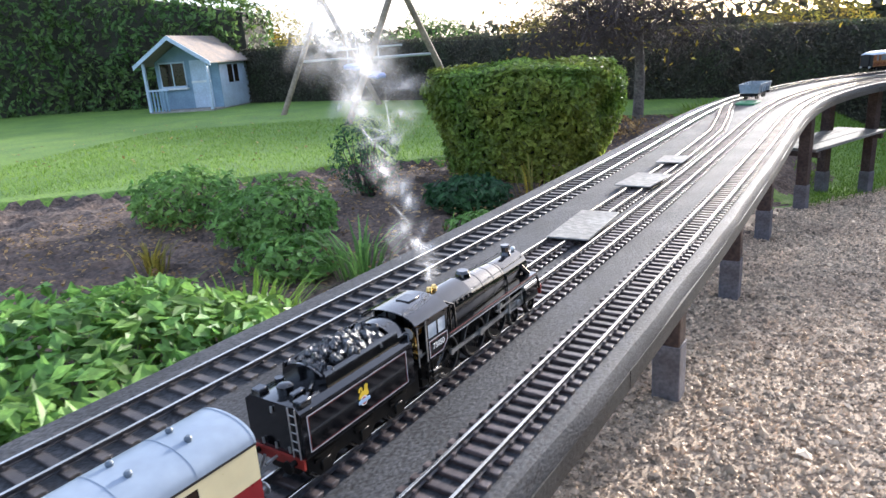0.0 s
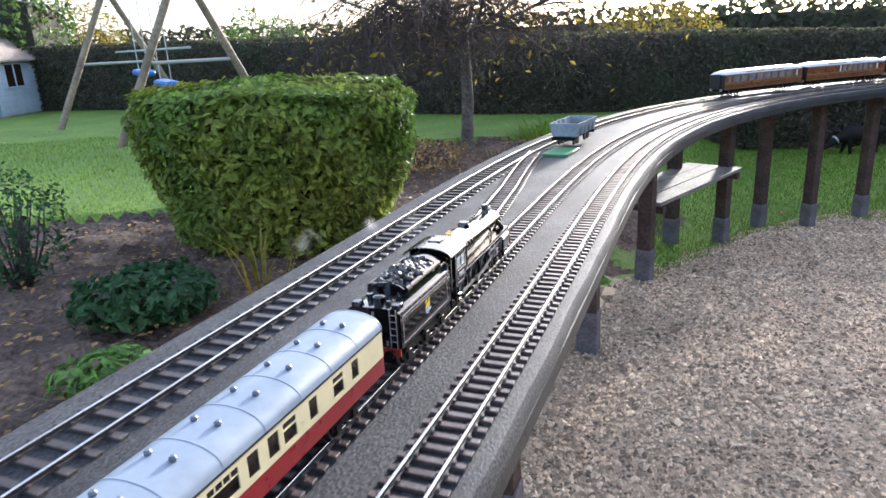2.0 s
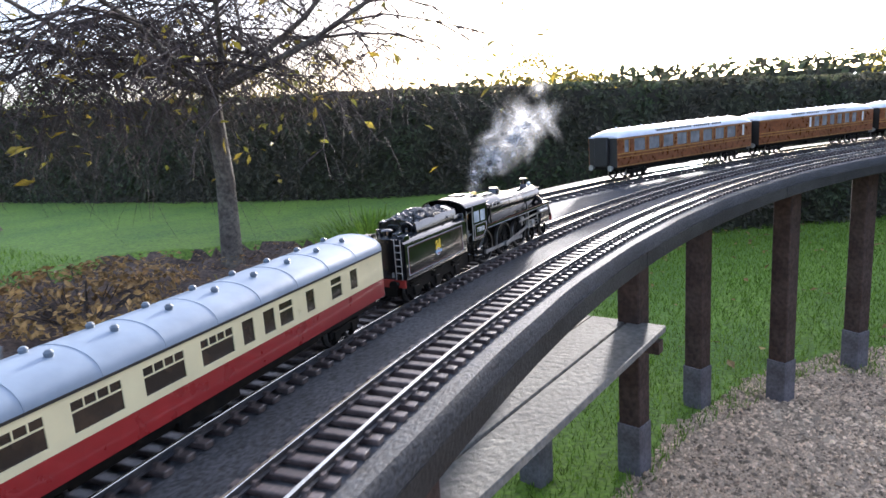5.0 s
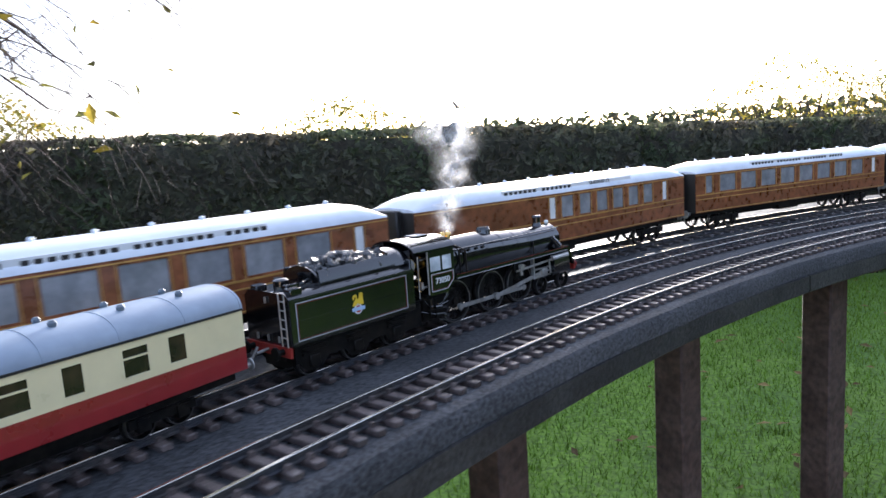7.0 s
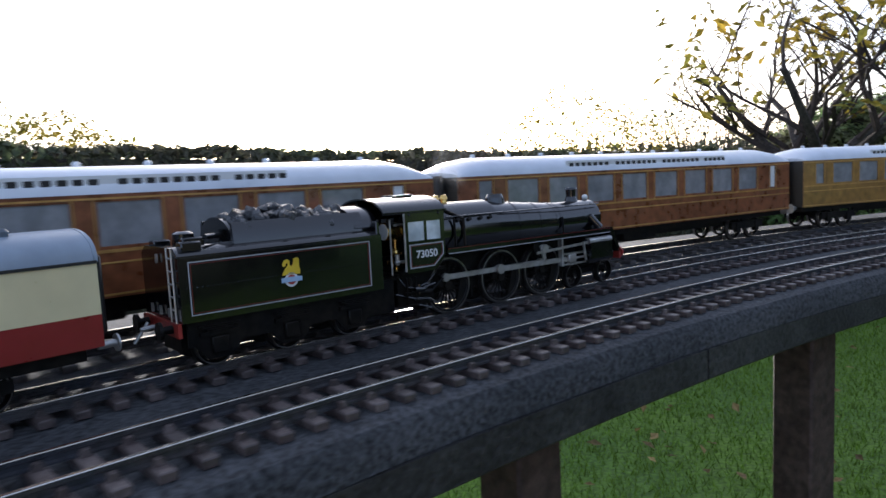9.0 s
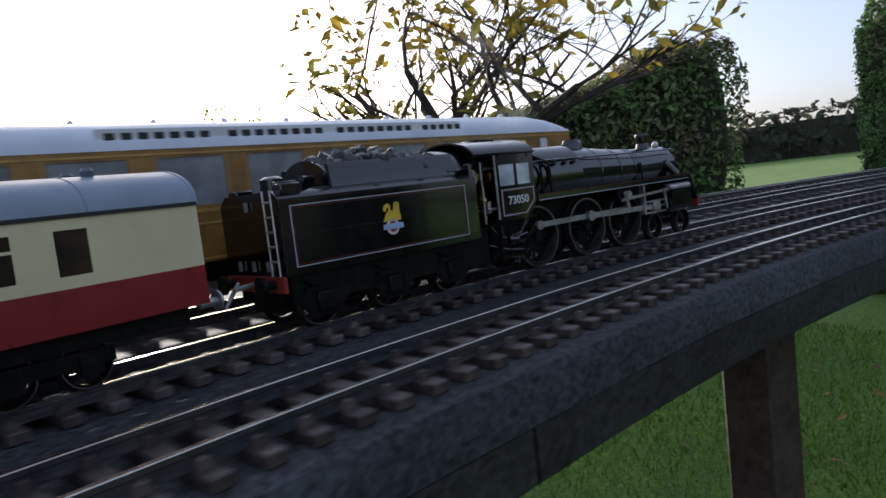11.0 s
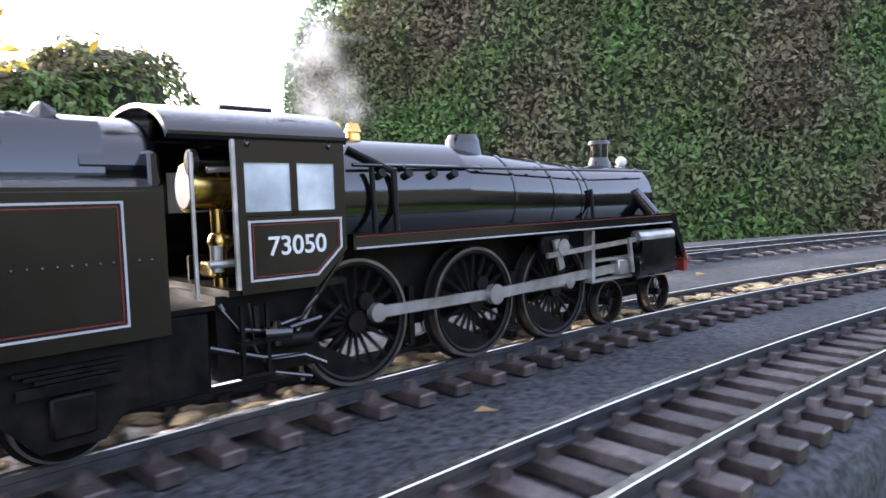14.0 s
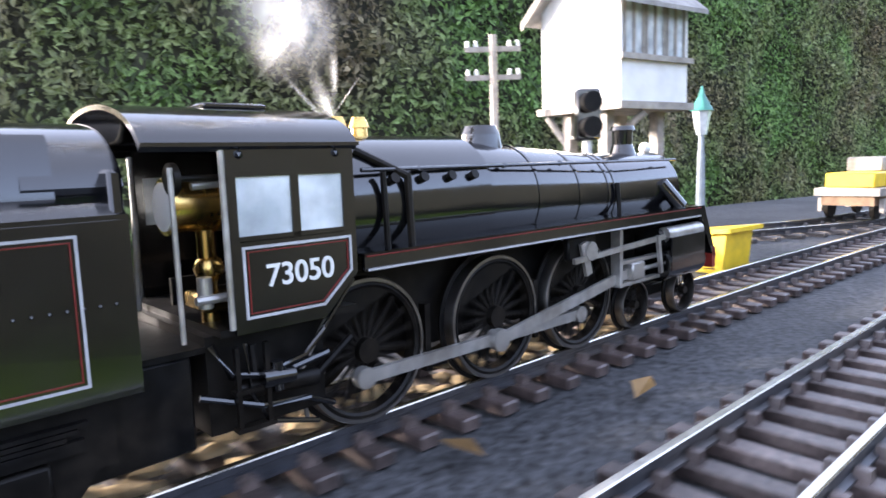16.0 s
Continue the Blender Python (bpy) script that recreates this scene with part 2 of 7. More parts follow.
M_BOXROOF = mat("slate_roof", (0.34, 0.32, 0.30), 0.8, var=0.3, scale=70, bump=0.4)
# For the added screen out of view, dark so that black paint mirrors it.
M_SCREEN = mat("dark_reflection_screen", (0.026, 0.030, 0.026), 0.8, var=0.4, scale=20, bump=0.3, second=(0.036, 0.038, 0.032), mixs=3, spec=0.2)
M_FUR = mat("black_fur", (0.008, 0.007, 0.007), 0.7, var=0.5, scale=160, bump=1.0, second=(0.014, 0.011, 0.010), mixs=12, spec=0.25)
M_BUFFERRED = mat("worn_red", (0.42, 0.05, 0.04), 0.45, var=0.3, scale=70)


def steam_mat(name, thin, thick):
    """Thin white vapour: each wisp fades out from its middle and is ragged."""
    m = bpy.data.materials.new(name)
    m.use_nodes = True
    n, ln = m.node_tree.nodes, m.node_tree.links
    n.remove(n["Principled BSDF"])
    out = n["Material Output"]
    df, trl, tr = n.new("ShaderNodeBsdfDiffuse"), n.new("ShaderNodeBsdfTranslucent"), n.new("ShaderNodeBsdfTransparent")
    uv, grad, tc, ns = n.new("ShaderNodeUVMap"), n.new("ShaderNodeTexGradient"), n.new("ShaderNodeTexCoord"), n.new("ShaderNodeTexNoise")
    uv.uv_map = "wisp"
    grad.gradient_type = "QUADRATIC_SPHERE"
    ln.new(uv.outputs[0], grad.inputs[0])
    ns.inputs["Scale"].default_value, ns.inputs["Detail"].default_value = 55, 5
    ln.new(tc.outputs["Object"], ns.inputs["Vector"])
    mr, mul = n.new("ShaderNodeMapRange"), n.new("ShaderNodeMath")
    mr.inputs[1].default_value, mr.inputs[2].default_value, mr.inputs[3].default_value, mr.inputs[4].default_value = 0.32, 0.68, thin, thick
    ln.new(ns.outputs[0], mr.inputs[0])
    mul.operation = "MULTIPLY"
    ln.new(grad.outputs[1], mul.inputs[0])
    ln.new(mr.outputs[0], mul.inputs[1])
    for s_ in (df, trl):
        s_.inputs["Color"].default_value = (0.97, 0.97, 0.97, 1)
    half, mx = n.new("ShaderNodeMixShader"), n.new("ShaderNodeMixShader")
    half.inputs[0].default_value = 0.55
    ln.new(df.outputs[0], half.inputs[1])
    ln.new(trl.outputs[0], half.inputs[2])
    ln.new(mul.outputs[0], mx.inputs[0])
    ln.new(tr.outputs[0], mx.inputs[1])
    ln.new(half.outputs[0], mx.inputs[2])
    ln.new(mx.outputs[0], out.inputs["Surface"])
    return m


M_STEAM, M_WISP = steam_mat("steam", 0.08, 0.60), steam_mat("thin_steam", 0.02, 0.20)


# ---- mesh helpers ----
def bx(bm, x0, x1, y0, y1, z0, z1, bev=0.0):
    g = bmesh.ops.create_cube(bm, size=1.0, matrix=Matrix.Translation(((x0 + x1) / 2, (y0 + y1) / 2, (z0 + z1) / 2)) @ Matrix.Diagonal((abs(x1 - x0), abs(y1 - y0), abs(z1 - z0), 1)))
    if bev:
        es = {e for v in g["verts"] for e in v.link_edges}
        bmesh.ops.bevel(bm, geom=list(es), offset=bev, segments=1, affect="EDGES")
    return g["verts"]


def cy(bm, p0, p1, r0, r1=None, seg=14):
    p0, p1 = Vector(p0), Vector(p1)
    d = p1 - p0
    m = Matrix.Translation((p0 + p1) / 2) @ d.to_track_quat("Z", "Y").to_matrix().to_4x4()
    return bmesh.ops.create_cone(bm, cap_ends=True, segments=seg, radius1=r0, radius2=r0 if r1 is None else r1, depth=d.length, matrix=m)["verts"]


def ball(bm, p, r, sub=2, squash=(1, 1, 1)):
    return bmesh.ops.create_icosphere(bm, subdivisions=sub, radius=r, matrix=Matrix.Translation(p) @ Matrix.Diagonal((*squash, 1)))["verts"]


def prism(bm, pts, axis, a0, a1):
    """A polygon in the plane across `axis` (0, 1 or 2), pushed from a0 to a1."""
    def at(p, a):
        q = list(p)
        q.insert(axis, a)
        return q
    lo, hi = [bm.verts.new(at(p, a0)) for p in pts], [bm.verts.new(at(p, a1)) for p in pts]
    n = len(pts)
    bm.faces.new(lo[::-1]), bm.faces.new(hi)
    for i in range(n):
        bm.faces.new((lo[i], lo[(i + 1) % n], hi[(i + 1) % n], hi[i]))


def ring_line(bm, pts, w, y, d=0.0006):
    """A painted line round the polygon pts (x, z) on a side at y."""
    n = len(pts)
    c = Vector((sum(p[0] for p in pts) / n, sum(p[1] for p in pts) / n))
    inner = []
    for i in range(n):
        a, p, q = Vector(pts[i - 1]), Vector(pts[i]), Vector(pts[(i + 1) % n])
        e1, e2 = (p - a).normalized(), (q - p).normalized()
        n1, n2 = Vector((-e1.y, e1.x)), Vector((-e2.y, e2.x))
        b = (n1 + n2).normalized()
        off = b * (w / max(b.dot(n1), 0.3))
        inner.append(p + off if (p + off - c).length < (p - c).length else p - off)
    for i in range(n):
        j = (i + 1) % n
        quad = [(pts[i][0], y, pts[i][1]), (pts[j][0], y, pts[j][1]), (inner[j].x, y, inner[j].y), (inner[i].x, y, inner[i].y)]
        front = [bm.verts.new(p) for p in quad]
        back = [bm.verts.new((p[0], p[1] + (d if y < 0 else -d), p[2])) for p in quad]
        bm.faces.new(front)
        bm.faces.new(back[::-1])
        for k in range(4):
            bm.faces.new((front[k], back[k], back[(k + 1) % 4], front[(k + 1) % 4]))


def sweep(bm, pts, prof, tans=None, closed=True):
    """A profile of (side, up) carried along pts; side is to the left of the way."""
    rings = []
    n = len(pts)
    for i, p in enumerate(pts):
        d = (Vector(pts[min(i + 1, n - 1)]) - Vector(pts[max(i - 1, 0)])).normalized()
        left = Vector((-d.y, d.x, 0)).normalized()
        rings.append([bm.verts.new(Vector(p) + left * a + Vector((0, 0, b))) for a, b in prof])
    m = len(prof)
    for r0, r1 in zip(rings, rings[1:]):
        for k in range(m if closed else m - 1):
            bm.faces.new((r0[k], r0[(k + 1) % m], r1[(k + 1) % m], r1[k]))
    if closed:
        bm.faces.new(rings[0][::-1]), bm.faces.new(rings[-1])


def shade(me, smooth, angle=40):
    if smooth:
        me.polygons.foreach_set("use_smooth", [True] * len(me.polygons))
        me.set_sharp_from_angle(angle=radians(angle))


def finish(name, bm, material, smooth=True, recalc=True):
    if recalc:
        bmesh.ops.recalc_face_normals(bm, faces=bm.faces)
    me = bpy.data.meshes.new(name)
    bm.to_mesh(me)
    bm.free()
    me.materials.append(material)
    shade(me, smooth)
    return me


def part(name, bm, material, parent=None, label="", m=None, smooth=True):
    """Links a bmesh (or a mesh) as one object under a thing or part."""
    me = finish(name, bm, material, smooth) if isinstance(bm, bmesh.types.BMesh) else bm
    ob = new(name, me)
    ob.parent = parent
    if m is not None:
        ob.matrix_basis = m
    if label:
        ob["label"] = label
    return ob


def B(*calls):
    """A bmesh made by calls of (function, arguments...)."""
    bm = bmesh.new()
    for f, *a in calls:
        f(bm, *a)
    return bm


def thing(name, label, category, m=None, group="", kind=""):
    ob = tagged(new(name), label, category, group, kind)
    ob.empty_display_size = 0.05
    if m is not None:
        ob.matrix_basis = m
    return ob


def raw(name, verts, faces, material, parent=None, smooth=False):
    me = bpy.data.meshes.new(name)
    me.from_pydata(verts, [], faces)
    me.materials.append(material)
    shade(me, smooth)
    ob = new(name, me)
    ob.parent = parent
    return ob


def leaf_cards(name, places, normals, size, material, rng, parent=None, jitter=0.6, aspect=0.5):
    """Many small folded leaves, one island each, at the given places."""
    n = len(places)
    P = np.asarray(places, float)
    N = np.asarray(normals, float) + rng.normal(0, jitter, (n, 3))
    N /= np.linalg.norm(N, axis=1, keepdims=True)
    U = np.cross(N, rng.normal(0, 1, (n, 3)))
    U /= np.linalg.norm(U, axis=1, keepdims=True) + 1e-9
    V = np.cross(N, U)
    s = (size * rng.uniform(0.6, 1.4, n))[:, None]
    tip, mid, fold = U * s, V * s * aspect, N * s * 0.18
    verts = np.stack([P - tip, P + mid + fold, P + tip, P - mid + fold], 1).reshape(-1, 3)
    idx = np.arange(n)[:, None] * 4
    faces = np.concatenate([idx + [0, 1, 2], idx + [0, 2, 3]], 0)
    me = bpy.data.meshes.new(name)
    me.from_pydata(verts.tolist(), [], faces.tolist())
    me.materials.append(material)
    ob = new(name, me)
    ob.parent = parent
    return ob

# ---- ground ----
def lerp(a, b, u):
    return a + (b - a) * u


def smooth01(u):
    u = np.clip(u, 0, 1)
    return u * u * (3 - 2 * u)


def ground_z(x, y):
    right = np.interp(y, [0, 1.5, 2.7, 4.0, 5.2, 6.3, 7.4, 9], [-0.56, -0.62, -0.70, -0.79, -0.86, -0.96, -1.04, -1.05])
    width = np.interp(y, [5, 8], [0.7, 1.5])
    z = lerp(-0.52, right, smooth01((x + 1.0) / width))
    return z


GRAVEL = [(-0.25, -12), (-0.25, 4.9), (0.0, 5.5), (0.42, 6.7), (0.80, 7.4), (1.2, 7.75), (1.75, 8.05), (2.6, 8.1), (3.2, 6.8), (3.4, 2), (3.4, -12)]
BED = [(-0.2, -12), (-7.5, -12), (-5.6, 2.0), (-4.3, 3.3), (-3.7, 4.3), (-2.8, 4.9), (-3.0, 6.2), (-3.0, 7.7), (-1.5, 8.3), (-0.5, 8.1), (0.0, 7.0), (-0.25, 5.6), (-0.2, 4.5)]


def inside(poly, x, y):
    hit = np.zeros(np.shape(x), bool)
    n = len(poly)
    for i in range(n):
        (x0, y0), (x1, y1) = poly[i], poly[(i + 1) % n]
        if y0 != y1:
            hit ^= ((y0 > y) != (y1 > y)) & (x < (x1 - x0) * (y - y0) / (y1 - y0) + x0)
    return hit


def steps(lo, a, b, hi, fine, n):
    out = lo + (a - lo) * (1 - np.linspace(1, 0, n) ** 2.2)
    return np.unique(np.concatenate([out, np.arange(a, b, fine), b + (hi - b) * np.linspace(0, 1, n) ** 2.2]).round(4))


def build_ground():
    rng = np.random.default_rng(3)
    xs, ys = steps(-1500, -6.5, 6.0, 1500, 0.06, 34), steps(-1500, -1.0, 11.5, 1500, 0.06, 34)
    X, Y = np.meshgrid(xs, ys)
    near = (np.abs(X) < 20) & (np.abs(Y - 5) < 20)
    wob = 0.05 * np.sin(X * 9.1 + 2 * np.sin(Y * 5.3)) + 0.05 * np.sin(Y * 11.7 + 3 * np.sin(X * 3.1))
    Z = ground_z(X, Y)
    bed = inside(BED, X + wob, Y + wob)
    Z = Z + np.where(near, rng.normal(0, 0.0012, X.shape), 0) + np.where(bed, rng.normal(0, 0.016, X.shape) + 0.02 * np.sin(X * 6) * np.sin(Y * 5), 0) - np.where(bed & (X < -1), 0.05, 0)
    v = np.stack([X, Y, Z], -1).reshape(-1, 3)
    nx, ny = len(xs), len(ys)
    i = (np.arange(ny - 1)[:, None] * nx + np.arange(nx - 1)).ravel()
    f = np.stack([i, i + 1, i + 1 + nx, i + nx], 1)
    ob = raw("ground", v.tolist(), f.tolist(), M_LAWN, smooth=True)
    ob.data.materials.append(M_SOIL)
    ob.data.materials.append(M_GRAVEL)
    cx, cyy = v[f].mean(1)[:, 0], v[f].mean(1)[:, 1]
    w = 0.05 * np.sin(cx * 9.1 + 2 * np.sin(cyy * 5.3)) + 0.05 * np.sin(cyy * 11.7 + 3 * np.sin(cx * 3.1))
    kind = np.where(inside(GRAVEL, cx + w, cyy + w), 2, np.where(inside(BED, cx + w, cyy + w), 1, 0))
    ob.data.polygons.foreach_set("material_index", kind.astype(np.int32))
    tagged(ob, "mown green lawn with a dug flower bed and a gravel drive", "ground", kind="structure")


build_ground()

# ---- deck ----
DECK_Z = -0.0145
DECK_L = ([-3, 4.5, 6.0, 7.5, 10.0, 11.0, 12.0, 13.0, 18], [0.40, 0.41, 0.42, 0.36, 0.36, 0.50, 0.56, 0.52, 0.50])
DECK_R = ([-3, 5.5, 8.0, 10.5, 12.5, 18], [-0.212, -0.212, -0.208, -0.201, -0.199, -0.203])


def build_deck():
    S = np.arange(-2.0, 16.9, 0.05)
    bm = bmesh.new()
    prev = None
    for s in S:
        left, right = float(np.interp(s, *DECK_L)), float(np.interp(s, *DECK_R)) + 0.0015 * math.sin(s * 7.3) + 0.001 * math.sin(s * 19.1)
        row = [bm.verts.new(plan(s, a, z)) for a, z in ((left, -0.045), (left, DECK_Z), (0.2, DECK_Z + 0.001), (0.05, DECK_Z), (-0.09, DECK_Z - 0.001), (right + 0.010, DECK_Z), (right, DECK_Z - 0.003), (right - 0.005, DECK_Z - 0.011), (right - 0.006, -0.045))]
        if prev:
            for k in range(9):
                bm.faces.new((prev[k], prev[(k + 1) % 9], row[(k + 1) % 9], row[k]))
        prev = row
    deck = tagged(part("deck", bm, M_FELT), "raised railway deck covered with grey mineral felt", "railway deck", kind="structure")
    cuts = [-2.0, -0.6, 0.75, 2.1, 3.4, 4.65, 5.75, 6.82, 8.0, 9.0, 10.05, 11.15, 12.3, 13.5, 14.8, 16.4]
    for a, b in zip(cuts, cuts[1:]):
        for side in (0, 1):
            pts = []
            for s in np.linspace(a + 0.002, b - 0.002, 14):
                lat = float(np.interp(s, *DECK_R)) + 0.002 if side == 0 else float(np.interp(s, *DECK_L)) - 0.004
                pts.append(plan(s, lat, 0))
            bm = bmesh.new()
            sweep(bm, pts, [(-0.011, -0.078), (0.011, -0.078), (0.011, -0.0455), (-0.011, -0.0455)] if side else [(-0.0095, -0.076), (-0.006, -0.079), (0.013, -0.079), (0.013, -0.0455), (-0.0095, -0.0455)])
            part("fascia_board", bm, M_FASCIA, deck)


build_deck()


def support_post(s, lat, w=0.074):
    p = plan(s, lat)
    base = float(ground_z(p.x, p.y)) - 0.05
    top = -0.048
    th = thing("support_post", "dark stained timber post in a grey socket under the deck", "post", pose(p.x, p.y, base, 0, 0, heading(s)), "posts under the deck")
    h = w / 2
    part("post", B((bx, -h, h, -h, h, 0, top - base, 0.004)), M_POST, th)
    g = h + 0.004
    part("post_foot", B((bx, -g, g, -g, g, 0.0, 0.23, 0.003)), M_POSTFOOT, th, "grey metal socket")
    part("cross_beam", B((bx, -0.022, 0.022, -0.12, 0.22, top - base - 0.06, top - base - 0.002, 0.002)), M_POST, th)
    return th


for _s, _l in ((0.6, -0.03), (1.75, -0.03), (2.85, -0.03), (4.13, 0.0), (5.21, 0.04), (6.17, 0.32), (6.42, 0.10), (7.07, 0.22), (7.37, 0.03), (7.97, 0.06), (8.42, -0.03), (8.93, 0.0), (9.6, 0.0), (10.75, 0.0), (11.75, 0.0), (12.9, 0.0)):
    support_post(_s, _l)


# ---- track ----
def track(name, label, laterals, s0, s1, gauge, spacing, sl, rail_h, bottom, nearest, material):
    """A track with its rails and sleepers; nearest: the stretch of s whose sleepers are pieces of their own."""
    lat = lambda s: float(np.interp(s, *laterals))  # noqa: E731
    tr = thing(name, label, "railway track", kind="structure")
    S = np.arange(s0, s1, 0.06)
    hw = 0.0021 if gauge < 0.06 else 0.0024
    for side in (1, -1):
        way = [plan(s, lat(s) + side * gauge / 2) for s in S]
        bm = bmesh.new()
        sweep(bm, way, [(-0.0034, -rail_h), (0.0034, -rail_h), (0.0034, -rail_h + 0.0012), (0.0011, -rail_h + 0.002), (0.0011, -0.0034), (hw, -0.0028), (hw, -0.0006), (-hw, -0.0006), (-hw, -0.0028), (-0.0011, -0.0034), (-0.0011, -rail_h + 0.002), (-0.0034, -rail_h + 0.0012)])
        rail = part("rail", bm, M_RAILSIDE, tr)
        bm = bmesh.new()
        sweep(bm, way, [(-hw * 0.92, -0.0005), (hw * 0.92, -0.0005), (hw * 0.72, 0.0), (-hw * 0.72, 0.0)])
        part("rail_head", bm, M_RAILTOP, rail, "bright worn top of the rail")
    lx, ly = sl
    bm = B((bx, -lx / 2, lx / 2, -ly / 2, ly / 2, bottom, -rail_h, 0.0008))
    for side in (1, -1):
        for k in (1, -1):
            y = side * gauge / 2 + k * 0.0047
            prism(bm, [(-0.0036, -rail_h - 0.0003), (0.0036, -rail_h - 0.0003), (0.0020, -rail_h + 0.0042), (-0.0020, -rail_h + 0.0042)], 1, y - 0.0026, y + 0.0026)
    me = finish("sleeper", bm, material, False)
    rest = [[], []]
    base = [v.co.copy() for v in me.vertices]
    polys = [tuple(p.vertices) for p in me.polygons]
    count = 0
    rng = random.Random(name)
    for s in np.arange(s0, s1, spacing):
        p = plan(s, lat(s))
        m = pose(p.x, p.y, p.z, 0, 0, heading(s) + rng.uniform(-1.2, 1.2))
        if nearest[0] <= s <= nearest[1] and count < 300:
            ob = new("sleeper", me)
            ob.parent, ob.matrix_basis = tr, m
            count += 1
        else:
            o = len(rest[0])
            rest[0].extend((m @ v)[:] for v in base)
            rest[1].extend([tuple(i + o for i in f) for f in polys])
    tagged(raw("far_sleepers", *rest, material, tr), kind="stuff")
    return tr


LAT_A = ([-3, 4.3, 6.0, 7.3, 10.2, 12.6, 13.5, 13.95, 14.3, 14.66, 15.2, 18], [0.30, 0.30, 0.275, 0.165, 0.165, 0.25, 0.30, 0.33, 0.24, 0.11, 0.105, 0.105])
LAT_O = ([10.5, 12.4, 13.2], [0.40, 0.40, 0.275])
LAT_C = ([-3, 18], [-0.1505, -0.1505])


def build_tracks():
    track("track_near", "model railway track with dark sleepers beside the deck edge", LAT_C, -1.8, 16.6, 0.0475, 0.0250, (0.0105, 0.084), 0.0082, DECK_Z, (9.4, 16), M_SLEEPER)
    track("track_running", "model railway track with dark sleepers that the steam engine runs on", ([-3, 18], [0, 0]), -1.8, 16.6, 0.0475, 0.0250, (0.0105, 0.084), 0.0082, DECK_Z, (10.4, 16), M_SLEEPER)
    track("track_wide", "wider gauge model railway track with weathered sleepers", LAT_A, -1.8, 16.6, 0.067, 0.0385, (0.0135, 0.118), 0.0085, DECK_Z, (-1, 10.6), M_SLEEPER_OLD)
    track("track_outer", "outer model railway track at the hedge side of the deck", LAT_O, 10.6, 13.15, 0.0475, 0.0250, (0.0105, 0.084), 0.0082, DECK_Z, (10, 14), M_SLEEPER)
    track("track_crossover", "crossover track that leaves towards the wide gauge track", ([0.7, 1.1, 2.3, 3.1, 3.6, 4.1, 4.5], [0.10, 0.105, 0.088, 0.1, 0.155, 0.235, 0.30]), 0.7, 4.3, 0.0475, 0.0250, (0.0105, 0.084), 0.0082, DECK_Z, (0, 5), M_SLEEPER)


# ---- garden ----
def gz(x, y):
    return float(ground_z(np.array(x), np.array(y)))


def tube(bm, pts, radii, seg=8):
    """A tapered limb through pts."""
    rings = []
    for i, p in enumerate(pts):
        d = (Vector(pts[min(i + 1, len(pts) - 1)]) - Vector(pts[max(i - 1, 0)])).normalized()
        a = d.orthogonal().normalized()
        b = d.cross(a)
        rings.append([bm.verts.new(Vector(p) + (a * math.cos(q) + b * math.sin(q)) * radii[i]) for q in np.linspace(0, 2 * math.pi, seg, endpoint=False)])
    for r0, r1 in zip(rings, rings[1:]):
        off = min(range(seg), key=lambda k: (r0[0].co - r1[k].co).length)
        for k in range(seg):
            bm.faces.new((r0[k], r0[(k + 1) % seg], r1[(k + 1 + off) % seg], r1[(k + off) % seg]))
    bm.faces.new(rings[0][::-1]), bm.faces.new(rings[-1])


